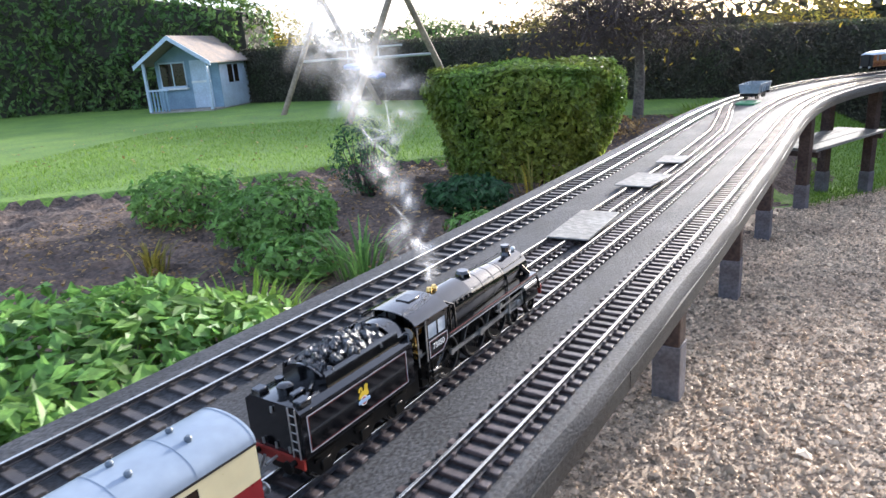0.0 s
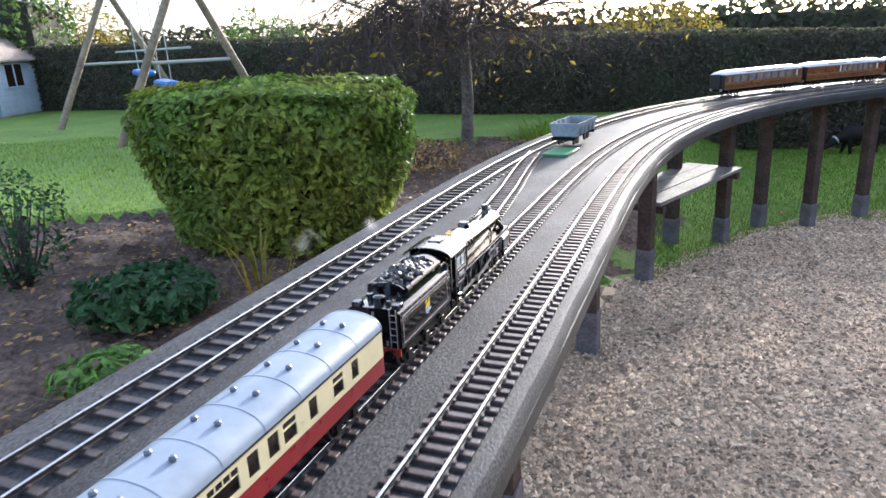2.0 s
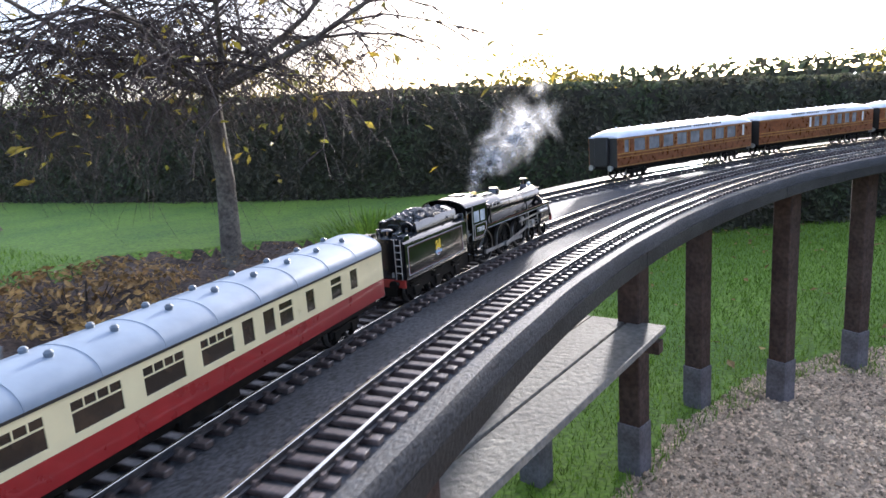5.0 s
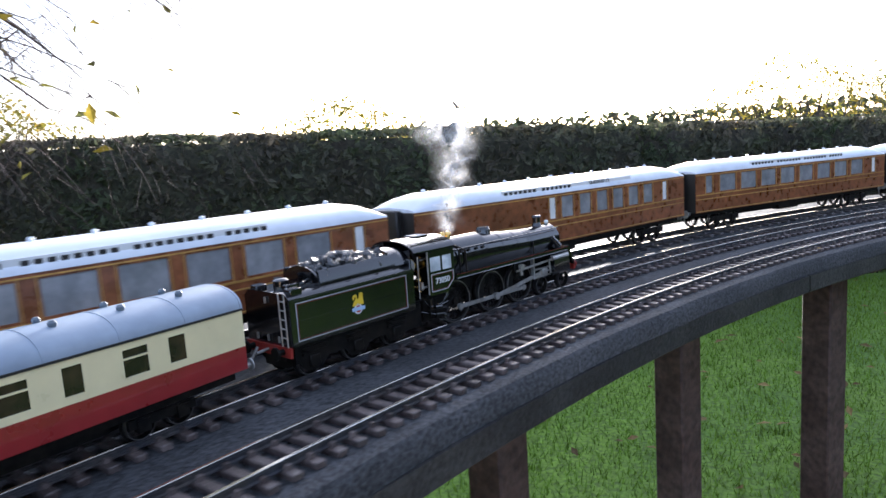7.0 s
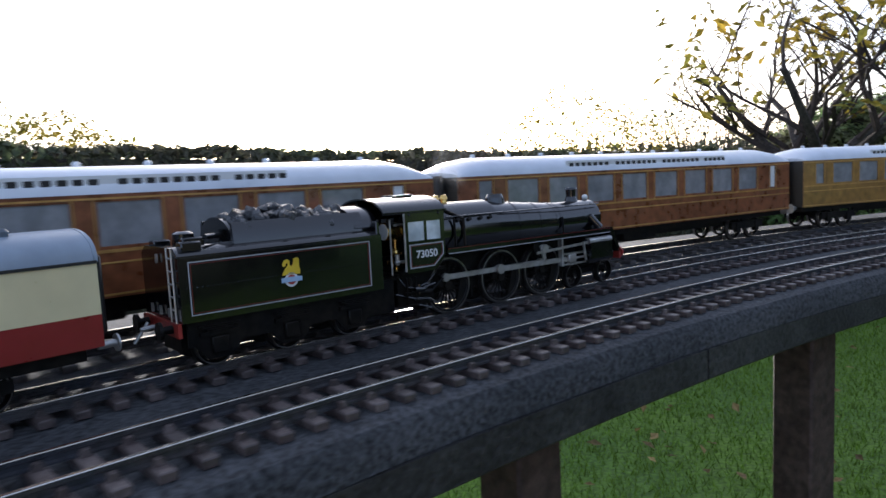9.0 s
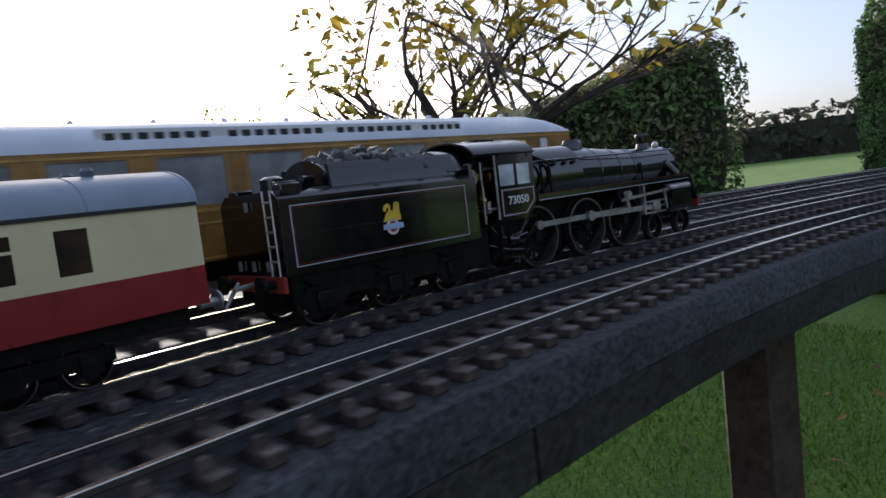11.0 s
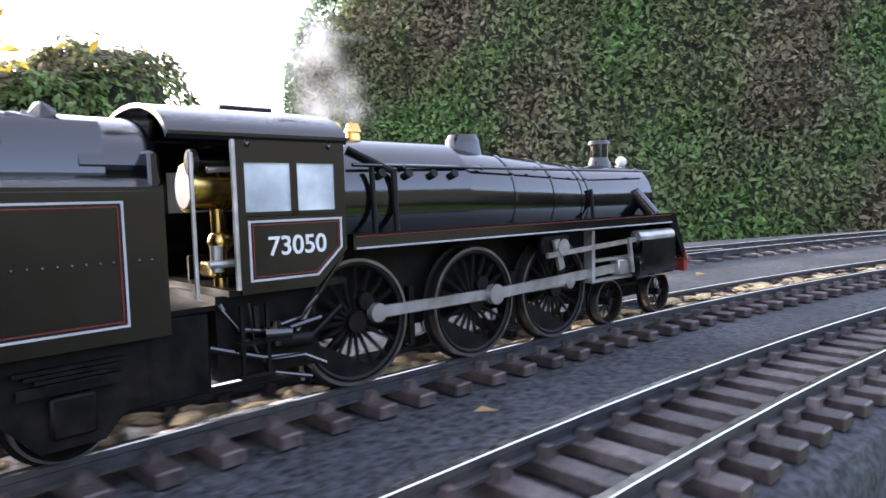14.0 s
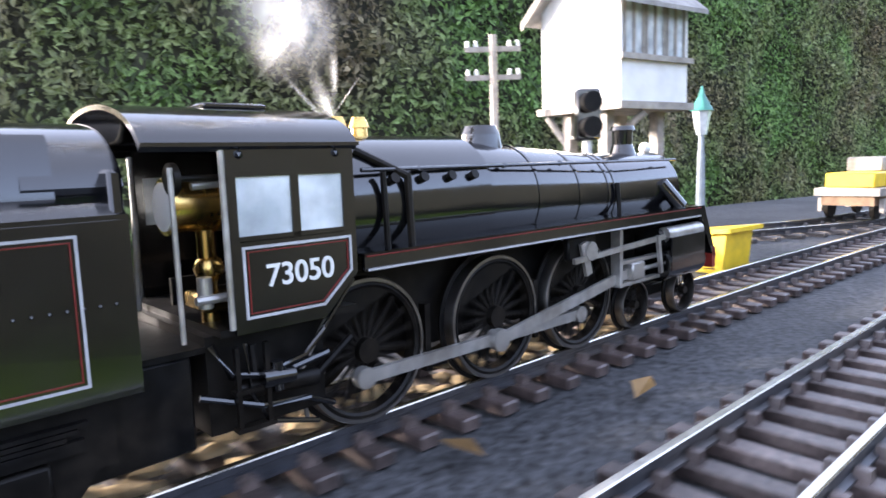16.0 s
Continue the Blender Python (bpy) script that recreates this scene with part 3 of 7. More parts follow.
def hedge_box(name, label, path, width, z0, z1, material, leaf, n, seed, lump=0.06, twiggy=0.0):
    """A clipped hedge along a path of (x, y): a core coloured as inner shade and a coat of leaves."""
    rng = np.random.default_rng(seed)
    th = thing(name, label, "hedge")
    P = np.array(path, float)
    tops = np.array(z1 if isinstance(z1, (list, tuple)) else [z1] * len(P), float)
    if lump < 0.2:
        for _ in range(3):  # round the corners of the path
            full = np.c_[P, tops]
            a, b = full[:-1] * 0.75 + full[1:] * 0.25, full[:-1] * 0.25 + full[1:] * 0.75
            full = np.concatenate([full[:1], np.stack([a, b], 1).reshape(-1, 3), full[-1:]])
            P, tops = full[:, :2], full[:, 2]
    seglen = np.linalg.norm(np.diff(P, axis=0), axis=1)
    cum = np.r_[0, np.cumsum(seglen)]
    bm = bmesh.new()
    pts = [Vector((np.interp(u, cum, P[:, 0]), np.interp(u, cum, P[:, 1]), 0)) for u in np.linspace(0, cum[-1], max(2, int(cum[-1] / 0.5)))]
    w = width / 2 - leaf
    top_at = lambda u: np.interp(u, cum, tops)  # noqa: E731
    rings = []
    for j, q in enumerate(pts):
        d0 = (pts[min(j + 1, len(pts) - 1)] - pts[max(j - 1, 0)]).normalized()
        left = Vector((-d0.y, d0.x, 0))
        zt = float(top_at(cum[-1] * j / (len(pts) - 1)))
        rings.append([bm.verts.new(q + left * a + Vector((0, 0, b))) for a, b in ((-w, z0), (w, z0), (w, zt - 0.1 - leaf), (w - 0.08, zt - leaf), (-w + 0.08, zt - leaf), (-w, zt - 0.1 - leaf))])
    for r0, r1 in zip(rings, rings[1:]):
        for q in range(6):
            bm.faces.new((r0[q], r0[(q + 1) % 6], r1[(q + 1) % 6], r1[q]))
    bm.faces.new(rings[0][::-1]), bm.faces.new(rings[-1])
    part("core", bm, M_INSHADE, th)
    u = rng.uniform(0, cum[-1], n)
    face = rng.random(n)
    z1 = top_at(u)
    hgt = float(np.mean(z1)) - z0
    share = width / (width + 2 * hgt)
    top = face < share
    sgn = np.where(rng.random(n) < 0.5, -1, 1)
    lat = np.where(top, rng.uniform(-width / 2, width / 2, n), sgn * (width / 2))
    z = np.where(top, z1, z0 + (z1 - z0) * rng.random(n))
    along = lambda q: np.stack([np.interp(q, cum, P[:, 0]), np.interp(q, cum, P[:, 1])], 1)  # noqa: E731
    base, d = along(u), along(u + 0.15) - along(u - 0.15)
    d /= np.linalg.norm(d, axis=1, keepdims=True)
    nrm2 = np.stack([-d[:, 1], d[:, 0]], 1)
    ends = rng.random(n) < width / cum[-1] * 0.5
    wav = lump * (0.9 + (np.sin(u * 5.1 + z * 4) + np.sin(u * 11.3 - z * 7.7 + 1) + 0.7 * np.sin(z * 13 + u * 3)) / 2.2)
    inn = rng.normal(0, leaf * 0.5, n)
    lat2 = lat + np.where(top, 0, sgn * (wav + inn))
    zz = z + np.where(top, wav * (0.6 if lump > 0.2 else 0.3) + inn * (1.0 if lump > 0.2 else 0.5), 0)
    pos = np.stack([base[:, 0] + nrm2[:, 0] * lat2, base[:, 1] + nrm2[:, 1] * lat2, zz], 1)
    nor = np.stack([np.where(top, 0, nrm2[:, 0] * sgn), np.where(top, 0, nrm2[:, 1] * sgn), np.where(top, 1, 0.25)], 1)
    for e, k in ((0, 0), (1, len(P) - 1)):
        m = ends & (rng.random(n) < 0.5) if e == 0 else ends & (pos[:, 2] < 90) & ~(pos[:, 2] > 90)
        q = int(m.sum())
        dd = (P[1] - P[0]) / seglen[0] if e == 0 else (P[-1] - P[-2]) / seglen[-1]
        nn = np.array([-dd[1], dd[0]])
        la = rng.uniform(-width / 2, width / 2, q)
        pos[m] = np.stack([P[k, 0] + nn[0] * la + (-1 if e == 0 else 1) * dd[0] * rng.normal(0.02, leaf, q), P[k, 1] + nn[1] * la + (-1 if e == 0 else 1) * dd[1] * rng.normal(0.02, leaf, q), z0 + (tops[k] - z0) * rng.random(q)], 1)
        nor[m] = [(-1 if e == 0 else 1) * dd[0], (-1 if e == 0 else 1) * dd[1], 0.2]
        ends = ends & ~m if e == 0 else ends
    tagged(leaf_cards("leaves", pos, nor, leaf, material, rng, th, 0.55, 0.45), kind="stuff")
    return th


def leafy_bush(name, label, category, x, y, z, rx, ry, h, material, leaf, n, seed, flat_top=0.0, stems=10, core=None, group=""):
    """A bush of stems and leaves in a lumpy mound; flat_top clips it."""
    rng = np.random.default_rng(seed)
    y += 0.12 if y < 6 else 0.04
    th = thing(name, label, category, pose(x, y, z), group)
    bm = bmesh.new()
    for k in range(stems):
        a, q = rng.uniform(0, 6.28), rng.uniform(0.25, 0.8)
        e = Vector((math.cos(a) * rx * q, math.sin(a) * ry * q, h * rng.uniform(0.5, 0.9)))
        b = Vector((math.cos(a) * rx * 0.12, math.sin(a) * ry * 0.12, -0.03))
        tube(bm, [b, b.lerp(e, 0.5) + Vector(rng.normal(0, 0.03, 3)) * h, e], [0.012 * h + 0.002, 0.008 * h + 0.0015, 0.002], 5)
    tagged(part("stems", bm, M_BARKDARK, th), kind="stuff")
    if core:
        # A dark solid in place of the shade inside the bush.
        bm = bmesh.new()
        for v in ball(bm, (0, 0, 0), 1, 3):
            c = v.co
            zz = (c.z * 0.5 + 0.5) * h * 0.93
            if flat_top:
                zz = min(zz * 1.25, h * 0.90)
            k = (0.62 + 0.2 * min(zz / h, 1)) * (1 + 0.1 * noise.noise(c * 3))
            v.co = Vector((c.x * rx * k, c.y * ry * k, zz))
        part("shade_core", bm, M_INSHADE, th)
    d = rng.normal(0, 1, (n, 3))
    d /= np.linalg.norm(d, axis=1, keepdims=True)
    r = rng.uniform(0.55, 1.0, n) ** 0.4
    bump = 1 + 0.13 * np.sin(d[:, 0] * 7 + seed) * np.sin(d[:, 1] * 6 + 1) + 0.10 * np.sin(d[:, 2] * 9 + d[:, 0] * 5)
    zz = (d[:, 2] * 0.5 * bump * r + 0.5) * h
    P = np.stack([d[:, 0] * rx * bump * r, d[:, 1] * ry * bump * r, zz], 1)
    if flat_top:  # a clipped block: its sides widen upwards, its top is nearly flat
        a, u, cap = rng.uniform(0, 2 * math.pi, n), rng.random(n) ** 0.9, rng.random(n) < 0.28
        edge = (0.72 + 0.30 * u) * np.sqrt(1 - 0.5 * np.clip((u - 0.82) / 0.18, 0, 1) ** 2) * (1 + 0.05 * np.sin(3 * a + seed) + 0.04 * np.sin(7 * a + 9 * u))
        q = np.where(cap, np.sqrt(rng.random(n)) * 0.9, edge * rng.uniform(0.86, 1.03, n))
        zz = np.where(cap, h * (0.96 - 0.05 * q ** 2 + 0.02 * np.sin(4 * a) + rng.normal(0, 0.015, n)), h * u * 0.95)
        squarish = 1 + 0.10 * np.sin(2 * a) ** 2
        P = np.stack([np.cos(a) * rx * q * squarish, np.sin(a) * ry * q * squarish, zz], 1)
        d = np.stack([np.cos(a), np.sin(a), np.where(cap, 2.0, 0.0)], 1)
    N = d * [1, 1, 0.8] + [0, 0, 0.5]
    tagged(leaf_cards("leaves", P, N, leaf, material, rng, th, 0.6, 0.45), kind="stuff")
    return th


def tree(name, label, x, y, z, trunk_h, trunk_r, spread, rise, levels, bark, leafm, leaves, leaf, seed, weep=0.0, forks=4, reach=0.9, limb=0.5):
    """A tree: trunk, limbs and twigs grown level by level, with leaves on the twigs."""
    rng = random.Random(seed)
    nr = np.random.default_rng(seed)
    th = thing(name, label, "tree", pose(x, y, z))
    tips = []
    limbs, twigs = bmesh.new(), bmesh.new()

    def grow(p, d, length, r, lev):
        pts, rad = [p.copy()], [r]
        n = 4 if lev else 5
        q, dd = p.copy(), d.copy()
        for i in range(n):
            dd = (dd + Vector((rng.gauss(0, 0.16), rng.gauss(0, 0.16), rng.gauss(0, 0.10))) + Vector((0, 0, (-weep if lev >= 2 else 0.03) * (i + 1) / n))).normalized()
            q = q + dd * (length / n)
            pts.append(q.copy())
            rad.append(r * (1 - 0.62 * (i + 1) / n))
        tube(limbs if lev < 2 else twigs, pts, rad, 8 if lev < 1 else 6 if lev < 2 else 4)
        if lev >= levels:
            tips.extend(pts[1:])
            return
        kids = forks if lev else forks + 1
        for k in range(kids):
            t = rng.uniform(0.35, 1.0) if k else 1.0
            j = min(int(t * n), n)
            a = rng.uniform(0, 6.283)
            side = Vector((math.cos(a), math.sin(a), 0))
            nd = (dd * (0.75 - 0.1 * lev) + side * spread + Vector((0, 0, rise))).normalized()
            grow(pts[j], nd, length * rng.uniform(0.55, 0.8), rad[j] * rng.uniform(0.55, 0.8), lev + 1)

    bm = bmesh.new()
    if trunk_h > 0.3:
        top = Vector((rng.gauss(0, 0.02), rng.gauss(0, 0.02), trunk_h))
        tube(bm, [Vector((0, 0, -0.05)), Vector((0, 0, 0.06)), top * 0.5 + Vector((0.015, 0.01, 0)), top], [trunk_r * 1.35, trunk_r * 1.08, trunk_r * 0.92, trunk_r * 0.8], 12)
    else:
        top = Vector((0, 0, trunk_h))
        tube(bm, [Vector((0, 0, -0.3)), top], [trunk_r * 1.2, trunk_r], 12)
    part("trunk", bm, bark, th)
    for k in range(forks + 1):
        a = 6.283 * k / (forks + 1) + rng.uniform(-0.4, 0.4)
        d = Vector((math.cos(a) * spread * 1.15, math.sin(a) * spread * 1.15, 0.55 + rise)).normalized()
        grow(top, d, reach, trunk_r * limb, 1)
    part("branching", limbs, bark, th)
    tagged(part("twigs", twigs, M_TWIG, th), kind="stuff")
    if leaves:
        T_ = np.array([tips[i][:] for i in nr.integers(0, len(tips), leaves)]) + nr.normal(0, 0.03, (leaves, 3))
        tagged(leaf_cards("leaves", T_, np.tile([0, 0, 1.0], (leaves, 1)), leaf, leafm, nr, th, 0.9, 0.42), kind="stuff")
    return th


def playhouse():
    th = thing("playhouse", "blue-grey wooden playhouse with a porch on the lawn", "playhouse", pose(-12.35, 8.85, -0.54, 0, 0, 114) @ Matrix.Scale(0.88, 4))
    # local: x along the ridge away from the porch, y across
    hw, dp, eave, ridge = 0.85, 1.5, 1.22, 1.78
    for y in (-hw, hw):
        w = part("side_wall", B(*[(bx, 0.55, 0.55 + dp, y - 0.012, y + 0.012, 0.08 + k * 0.127, 0.08 + k * 0.127 + 0.122, 0.004) for k in range(9)], (bx, 0.55, 0.55 + dp, y - 0.006, y + 0.006, 0.05, eave)), M_HOUSEPALE, th, "pale weatherboarded side wall")
    front = bmesh.new()
    prism(front, [(-hw, 0.06), (hw, 0.06), (hw, eave), (0, ridge - 0.05), (-hw, eave)], 0, 0.53, 0.56)
    part("front_wall", front, M_HOUSEBLUE, th)
    back = bmesh.new()
    prism(back, [(-hw, 0.06), (hw, 0.06), (hw, eave), (0, ridge - 0.05), (-hw, eave)], 0, 0.55 + dp - 0.03, 0.55 + dp)
    part("back_wall", back, M_HOUSEBLUE, th)
    part("floor", B((bx, 0.0, 0.55 + dp, -hw, hw, 0.0, 0.07)), M_GREYWOOD, th)
    for s in (-1, 1):
        bm = bmesh.new()
        y0, y1 = s * (hw + 0.16), 0.0
        prism(bm, [(y0, eave - 0.09), (y1, ridge), (y1, ridge + 0.035), (y0, eave - 0.055)], 0, -0.12, 0.55 + dp + 0.08)
        part("roof_slope", bm, M_HOUSEROOF, th, "worn felt roof slope")
        bm = bmesh.new()
        prism(bm, [(y0, eave - 0.15), (y1, ridge - 0.07), (y1, ridge + 0.03), (y0, eave - 0.05)], 0, -0.145, -0.122)
        part("bargeboard", bm, M_HOUSEPALE, th, "pale scalloped bargeboard")
        part("porch_post", B((bx, -0.03, 0.03, s * (hw - 0.03) - 0.03, s * (hw - 0.03) + 0.03, 0.06, eave)), M_HOUSEPALE, th)
    win = part("front_window", B((bx, 0.515, 0.53, 0.05, 0.72, 0.62, 1.18)), M_DARKGLASS, th)
    part("window_frame", B((bx, 0.505, 0.515, 0.03, 0.74, 0.58, 0.63), (bx, 0.505, 0.515, 0.03, 0.74, 1.17, 1.21), (bx, 0.505, 0.515, 0.37, 0.40, 0.6, 1.2), (bx, 0.505, 0.515, 0.03, 0.06, 0.6, 1.2), (bx, 0.505, 0.515, 0.71, 0.74, 0.6, 1.2)), M_HOUSEPALE, win)
    part("window_sill", B((bx, 0.44, 0.53, 0.0, 0.77, 0.54, 0.585)), M_WHITE, win)
    door = part("door", B((bx, 0.505, 0.528, -0.62, -0.10, 0.08, 1.22, 0.004)), M_HOUSEPALE, th, "pale blue stable door")
    part("door_rail", B((bx, 0.495, 0.505, -0.62, -0.10, 0.68, 0.73)), M_WHITE, door)
    sw = part("side_window", B((bx, 0.95, 1.5, -hw - 0.022, -hw - 0.014, 0.62, 1.08)), M_DARKGLASS, th)
    part("window_frame", B((bx, 1.2, 1.24, -hw - 0.03, -hw - 0.02, 0.6, 1.1), (bx, 0.92, 1.53, -hw - 0.03, -hw - 0.02, 1.07, 1.11), (bx, 0.92, 1.53, -hw - 0.03, -hw - 0.02, 0.59, 0.63)), M_HOUSEPALE, sw)
    for k in range(6):
        part("porch_baluster", B((bx, -0.02, 0.0, 0.30 + k * 0.09, 0.34 + k * 0.09, 0.06, 0.56)), M_HOUSEBLUE, th)
    part("porch_rail", B((bx, -0.03, 0.01, 0.26, 0.82, 0.55, 0.59)), M_HOUSEPALE, th)


def garden_swing():
    th = thing("garden_swing", "round-timber garden swing frame with two blue seats on the lawn", "swing")
    A, Bb = Vector((-8.6, 8.25, -0.54)), Vector((-5.95, 6.98, -0.54))
    along = (Bb - A).normalized()
    across = Vector((-along.y, along.x, 0))
    top_a, top_b = A + across * 0.95 + Vector((0, 0, 1.95)), Bb + across * 0.95 + Vector((0, 0, 1.95))
    for base, top in ((A, top_a), (A + across * 1.9, top_a), (Bb, top_b), (Bb + across * 1.9, top_b)):
        part("leg", B((cy, base, top + (top - base).normalized() * 0.12, 0.05, 0.045, 12)), M_POLE, th, "pale round timber leg")
    part("crossbeam", B((cy, top_a - along * 0.15, top_b + along * 0.15, 0.05, None, 12)), M_POLE, th)
    for base in (A, Bb):
        part("brace", B((cy, base + across * 0.42 + Vector((0, 0, 0.9)), base + across * 1.48 + Vector((0, 0, 0.9)), 0.02, None, 8)), M_ROPE, th)
    part("glider_bar", B((cy, A + across * 0.95 + Vector((0, 0, 1.05)), Bb + across * 0.95 + Vector((0, 0, 1.05)), 0.014, None, 8)), M_ROPE, th, "pale green rope bar")
    for k, h in ((0.38, 0.75), (0.66, 0.62)):
        c = top_a.lerp(top_b, k)
        seat = part("swing_seat", B((bx, -0.24, 0.24, -0.09, 0.09, -0.03, 0.05, 0.025)), M_SWING, th, "blue plastic swing seat", pose(c.x, c.y, -0.54 + h, 4, 3, math.degrees(math.atan2(along.y, along.x))))
        for q in (-0.2, 0.2):
            part("rope", B((cy, c + along * q, Vector((c.x, c.y, -0.54 + h)) + along * q, 0.007, None, 6)), M_ROPE, th)


def grass_tuft(name, label, x, y, z, n, h, r, material, seed, category="plant"):
    rng = np.random.default_rng(seed)
    th = thing(name, label, category, pose(x, y, z))
    th.matrix_basis = pose(x, y + (0.12 if y < 6 else 0.04), z)
    v, f = [], []
    for i in range(n):
        a, q = rng.uniform(0, 6.283), rng.uniform(0, r) ** 1.0
        bx_, by_ = math.cos(a) * q * 0.4, math.sin(a) * q * 0.4
        hh = h * rng.uniform(0.5, 1.1)
        lean = rng.uniform(0.3, 1.0) * hh * 0.7
        w = 0.0035 + 0.012 * h * rng.uniform(0.5, 1)
        t = np.array([-math.sin(a), math.cos(a)]) * w
        o = len(v)
        for u, k in ((0, 1), (0.5, 0.8), (0.85, 0.45), (1.0, 0.05)):
            px, py = bx_ + math.cos(a) * lean * u ** 1.8, by_ + math.sin(a) * lean * u ** 1.8
            pz = hh * (u - 0.28 * u ** 3)
            v += [(px - t[0] * k, py - t[1] * k, pz), (px + t[0] * k, py + t[1] * k, pz)]
        f += [(o, o + 1, o + 3, o + 2), (o + 2, o + 3, o + 5, o + 4), (o + 4, o + 5, o + 7, o + 6)]
    tagged(raw("blades", v, f, material, th), kind="stuff")
    return th


def scatter_blades(name, label, poly, count, h, seed, material=M_GRASS, keep=None):
    rng = np.random.default_rng(seed)
    P = np.array(poly)
    x, y = rng.uniform(P[:, 0].min(), P[:, 0].max(), count), rng.uniform(P[:, 1].min(), P[:, 1].max(), count)
    ok = inside(poly, x, y)
    if keep is not None:
        ok &= keep(x, y)
    x, y = x[ok], y[ok]
    n = len(x)
    z = ground_z(x, y)
    a = rng.uniform(0, 6.283, n)
    hh = h * rng.uniform(0.5, 1.4, n)
    w = 0.0022 + 0.0016 * rng.random(n)
    lx, ly = rng.normal(0, 0.45, n) * hh, rng.normal(0, 0.45, n) * hh
    v = np.stack([np.stack([x - np.cos(a) * w, y - np.sin(a) * w, z - 0.004], 1), np.stack([x + np.cos(a) * w, y + np.sin(a) * w, z - 0.004], 1), np.stack([x + lx, y + ly, z + hh], 1)], 1).reshape(-1, 3)
    f = np.arange(n * 3).reshape(-1, 3)
    ob = raw(name, v.tolist(), f.tolist(), material)
    tagged(ob, label, "grass", kind="stuff")


def scatter_pebbles():
    rng = np.random.default_rng(12)
    n = 165000
    x, y = rng.uniform(-0.25, 2.4, n), rng.uniform(0.9, 7.9, n)
    ok = inside(GRAVEL, x, y)
    x, y = x[ok], y[ok]
    n = len(x)
    V = np.array([(1, 0, 0), (-1, 0, 0), (0, 1, 0), (0, -1, 0), (0.1, 0.1, 1), (0, 0, -1)], float)
    F = np.array([(0, 2, 4), (2, 1, 4), (1, 3, 4), (3, 0, 4), (2, 0, 5), (1, 2, 5), (3, 1, 5), (0, 3, 5)])
    s = 0.0056 * rng.lognormal(0, 0.38, n)
    sq = np.stack([s * rng.uniform(0.8, 1.6, n), s * rng.uniform(0.7, 1.1, n), s * rng.uniform(0.5, 0.9, n)], 1)
    a = rng.uniform(0, 6.283, n)
    loc = V[None] * (1 + rng.uniform(-0.3, 0.3, (n, len(V), 1))) * sq[:, None]
    loc[..., 2] += loc[..., 0] * rng.normal(0, 0.3, (n, 1))
    c, sn = np.cos(a)[:, None], np.sin(a)[:, None]
    W = np.stack([loc[..., 0] * c - loc[..., 1] * sn + x[:, None], loc[..., 0] * sn + loc[..., 1] * c + y[:, None], loc[..., 2] + (ground_z(x, y) + s * 0.25)[:, None]], -1)
    f = (F[None] + (np.arange(n) * len(V))[:, None, None]).reshape(-1, 3)
    tagged(raw("gravel_stones", W.reshape(-1, 3).tolist(), f.tolist(), M_PEBBLE), "loose brown and grey gravel stones on the drive", "gravel", kind="stuff")


def scatter_leaves(name, label, poly, n, size, seed, lift=0.012, material=None):
    rng = np.random.default_rng(seed)
    P = np.array(poly)
    x, y = rng.uniform(P[:, 0].min(), P[:, 0].max(), n * 2), rng.uniform(P[:, 1].min(), P[:, 1].max(), n * 2)
    ok = inside(poly, x, y)
    x, y = x[ok][:n], y[ok][:n]
    pos = np.stack([x, y, ground_z(x, y) + lift], 1)
    ob = leaf_cards(name, pos, np.tile([0, 0, 1.0], (len(x), 1)), size, material or M_LITTER, rng, None, 0.3, 0.55)
    tagged(ob, label, "leaves", kind="stuff")


def tipper_wagon():
    p = plan(4.53, 0.185)
    th = thing("open_wagon", "grey open-topped model wagon standing on the deck", "wagon", pose(p.x, p.y, DECK_Z, 0, 0, heading(4.53)))
    L, w = 0.135, 0.052
    bm = bmesh.new()
    for s in (-1, 1):
        prism(bm, [(s * w, 0.055), (s * (w - 0.003), 0.055), (s * (w + 0.009), 0.107), (s * (w + 0.012), 0.107)], 0, -L, L)
    for s in (-1, 1):
        prism(bm, [(-w, 0.055), (w, 0.055), (w + 0.011, 0.107), (-w - 0.011, 0.107)], 0, s * L - 0.002, s * L + 0.002)
    bx(bm, -L, L, -w, w, 0.052, 0.056)
    part("hopper", bm, M_WAGON, th)
    part("hopper_rib", B(*[(bx, x - 0.002, x + 0.002, s * (w + 0.006) - 0.004, s * (w + 0.006) + 0.004, 0.055, 0.107) for x in (-0.09, -0.03, 0.03, 0.09) for s in (-1, 1)]), M_WAGON, th)
    part("load", B((bx, -L + 0.004, L - 0.004, -w, w, 0.056, 0.078)), M_COAL, th, "dark load inside the wagon")
    part("chassis", B((bx, -L, L, -0.03, 0.03, 0.036, 0.052), (bx, -L - 0.004, -L, -w, w, 0.036, 0.05), (bx, L, L + 0.004, -w, w, 0.036, 0.05)), M_SOOT, th)
    for x in (-0.095, -0.055, 0.055, 0.095):
        for s in (-1, 1):
            part("wheel", B((cy, (x, s * 0.029, 0.0305), (x, s * 0.036, 0.0305), 0.018, None, 18)), M_SOOT, th)
    q = plan(4.29, 0.165)
    g = thing("green_board", "flat green board lying on the deck before the wagon", "board", pose(q.x, q.y, DECK_Z, 0, 0, heading(4.2)))
    part("board", B((bx, -0.09, 0.09, -0.055, 0.055, 0.0, 0.012, 0.002)), M_GREENBOARD, g)


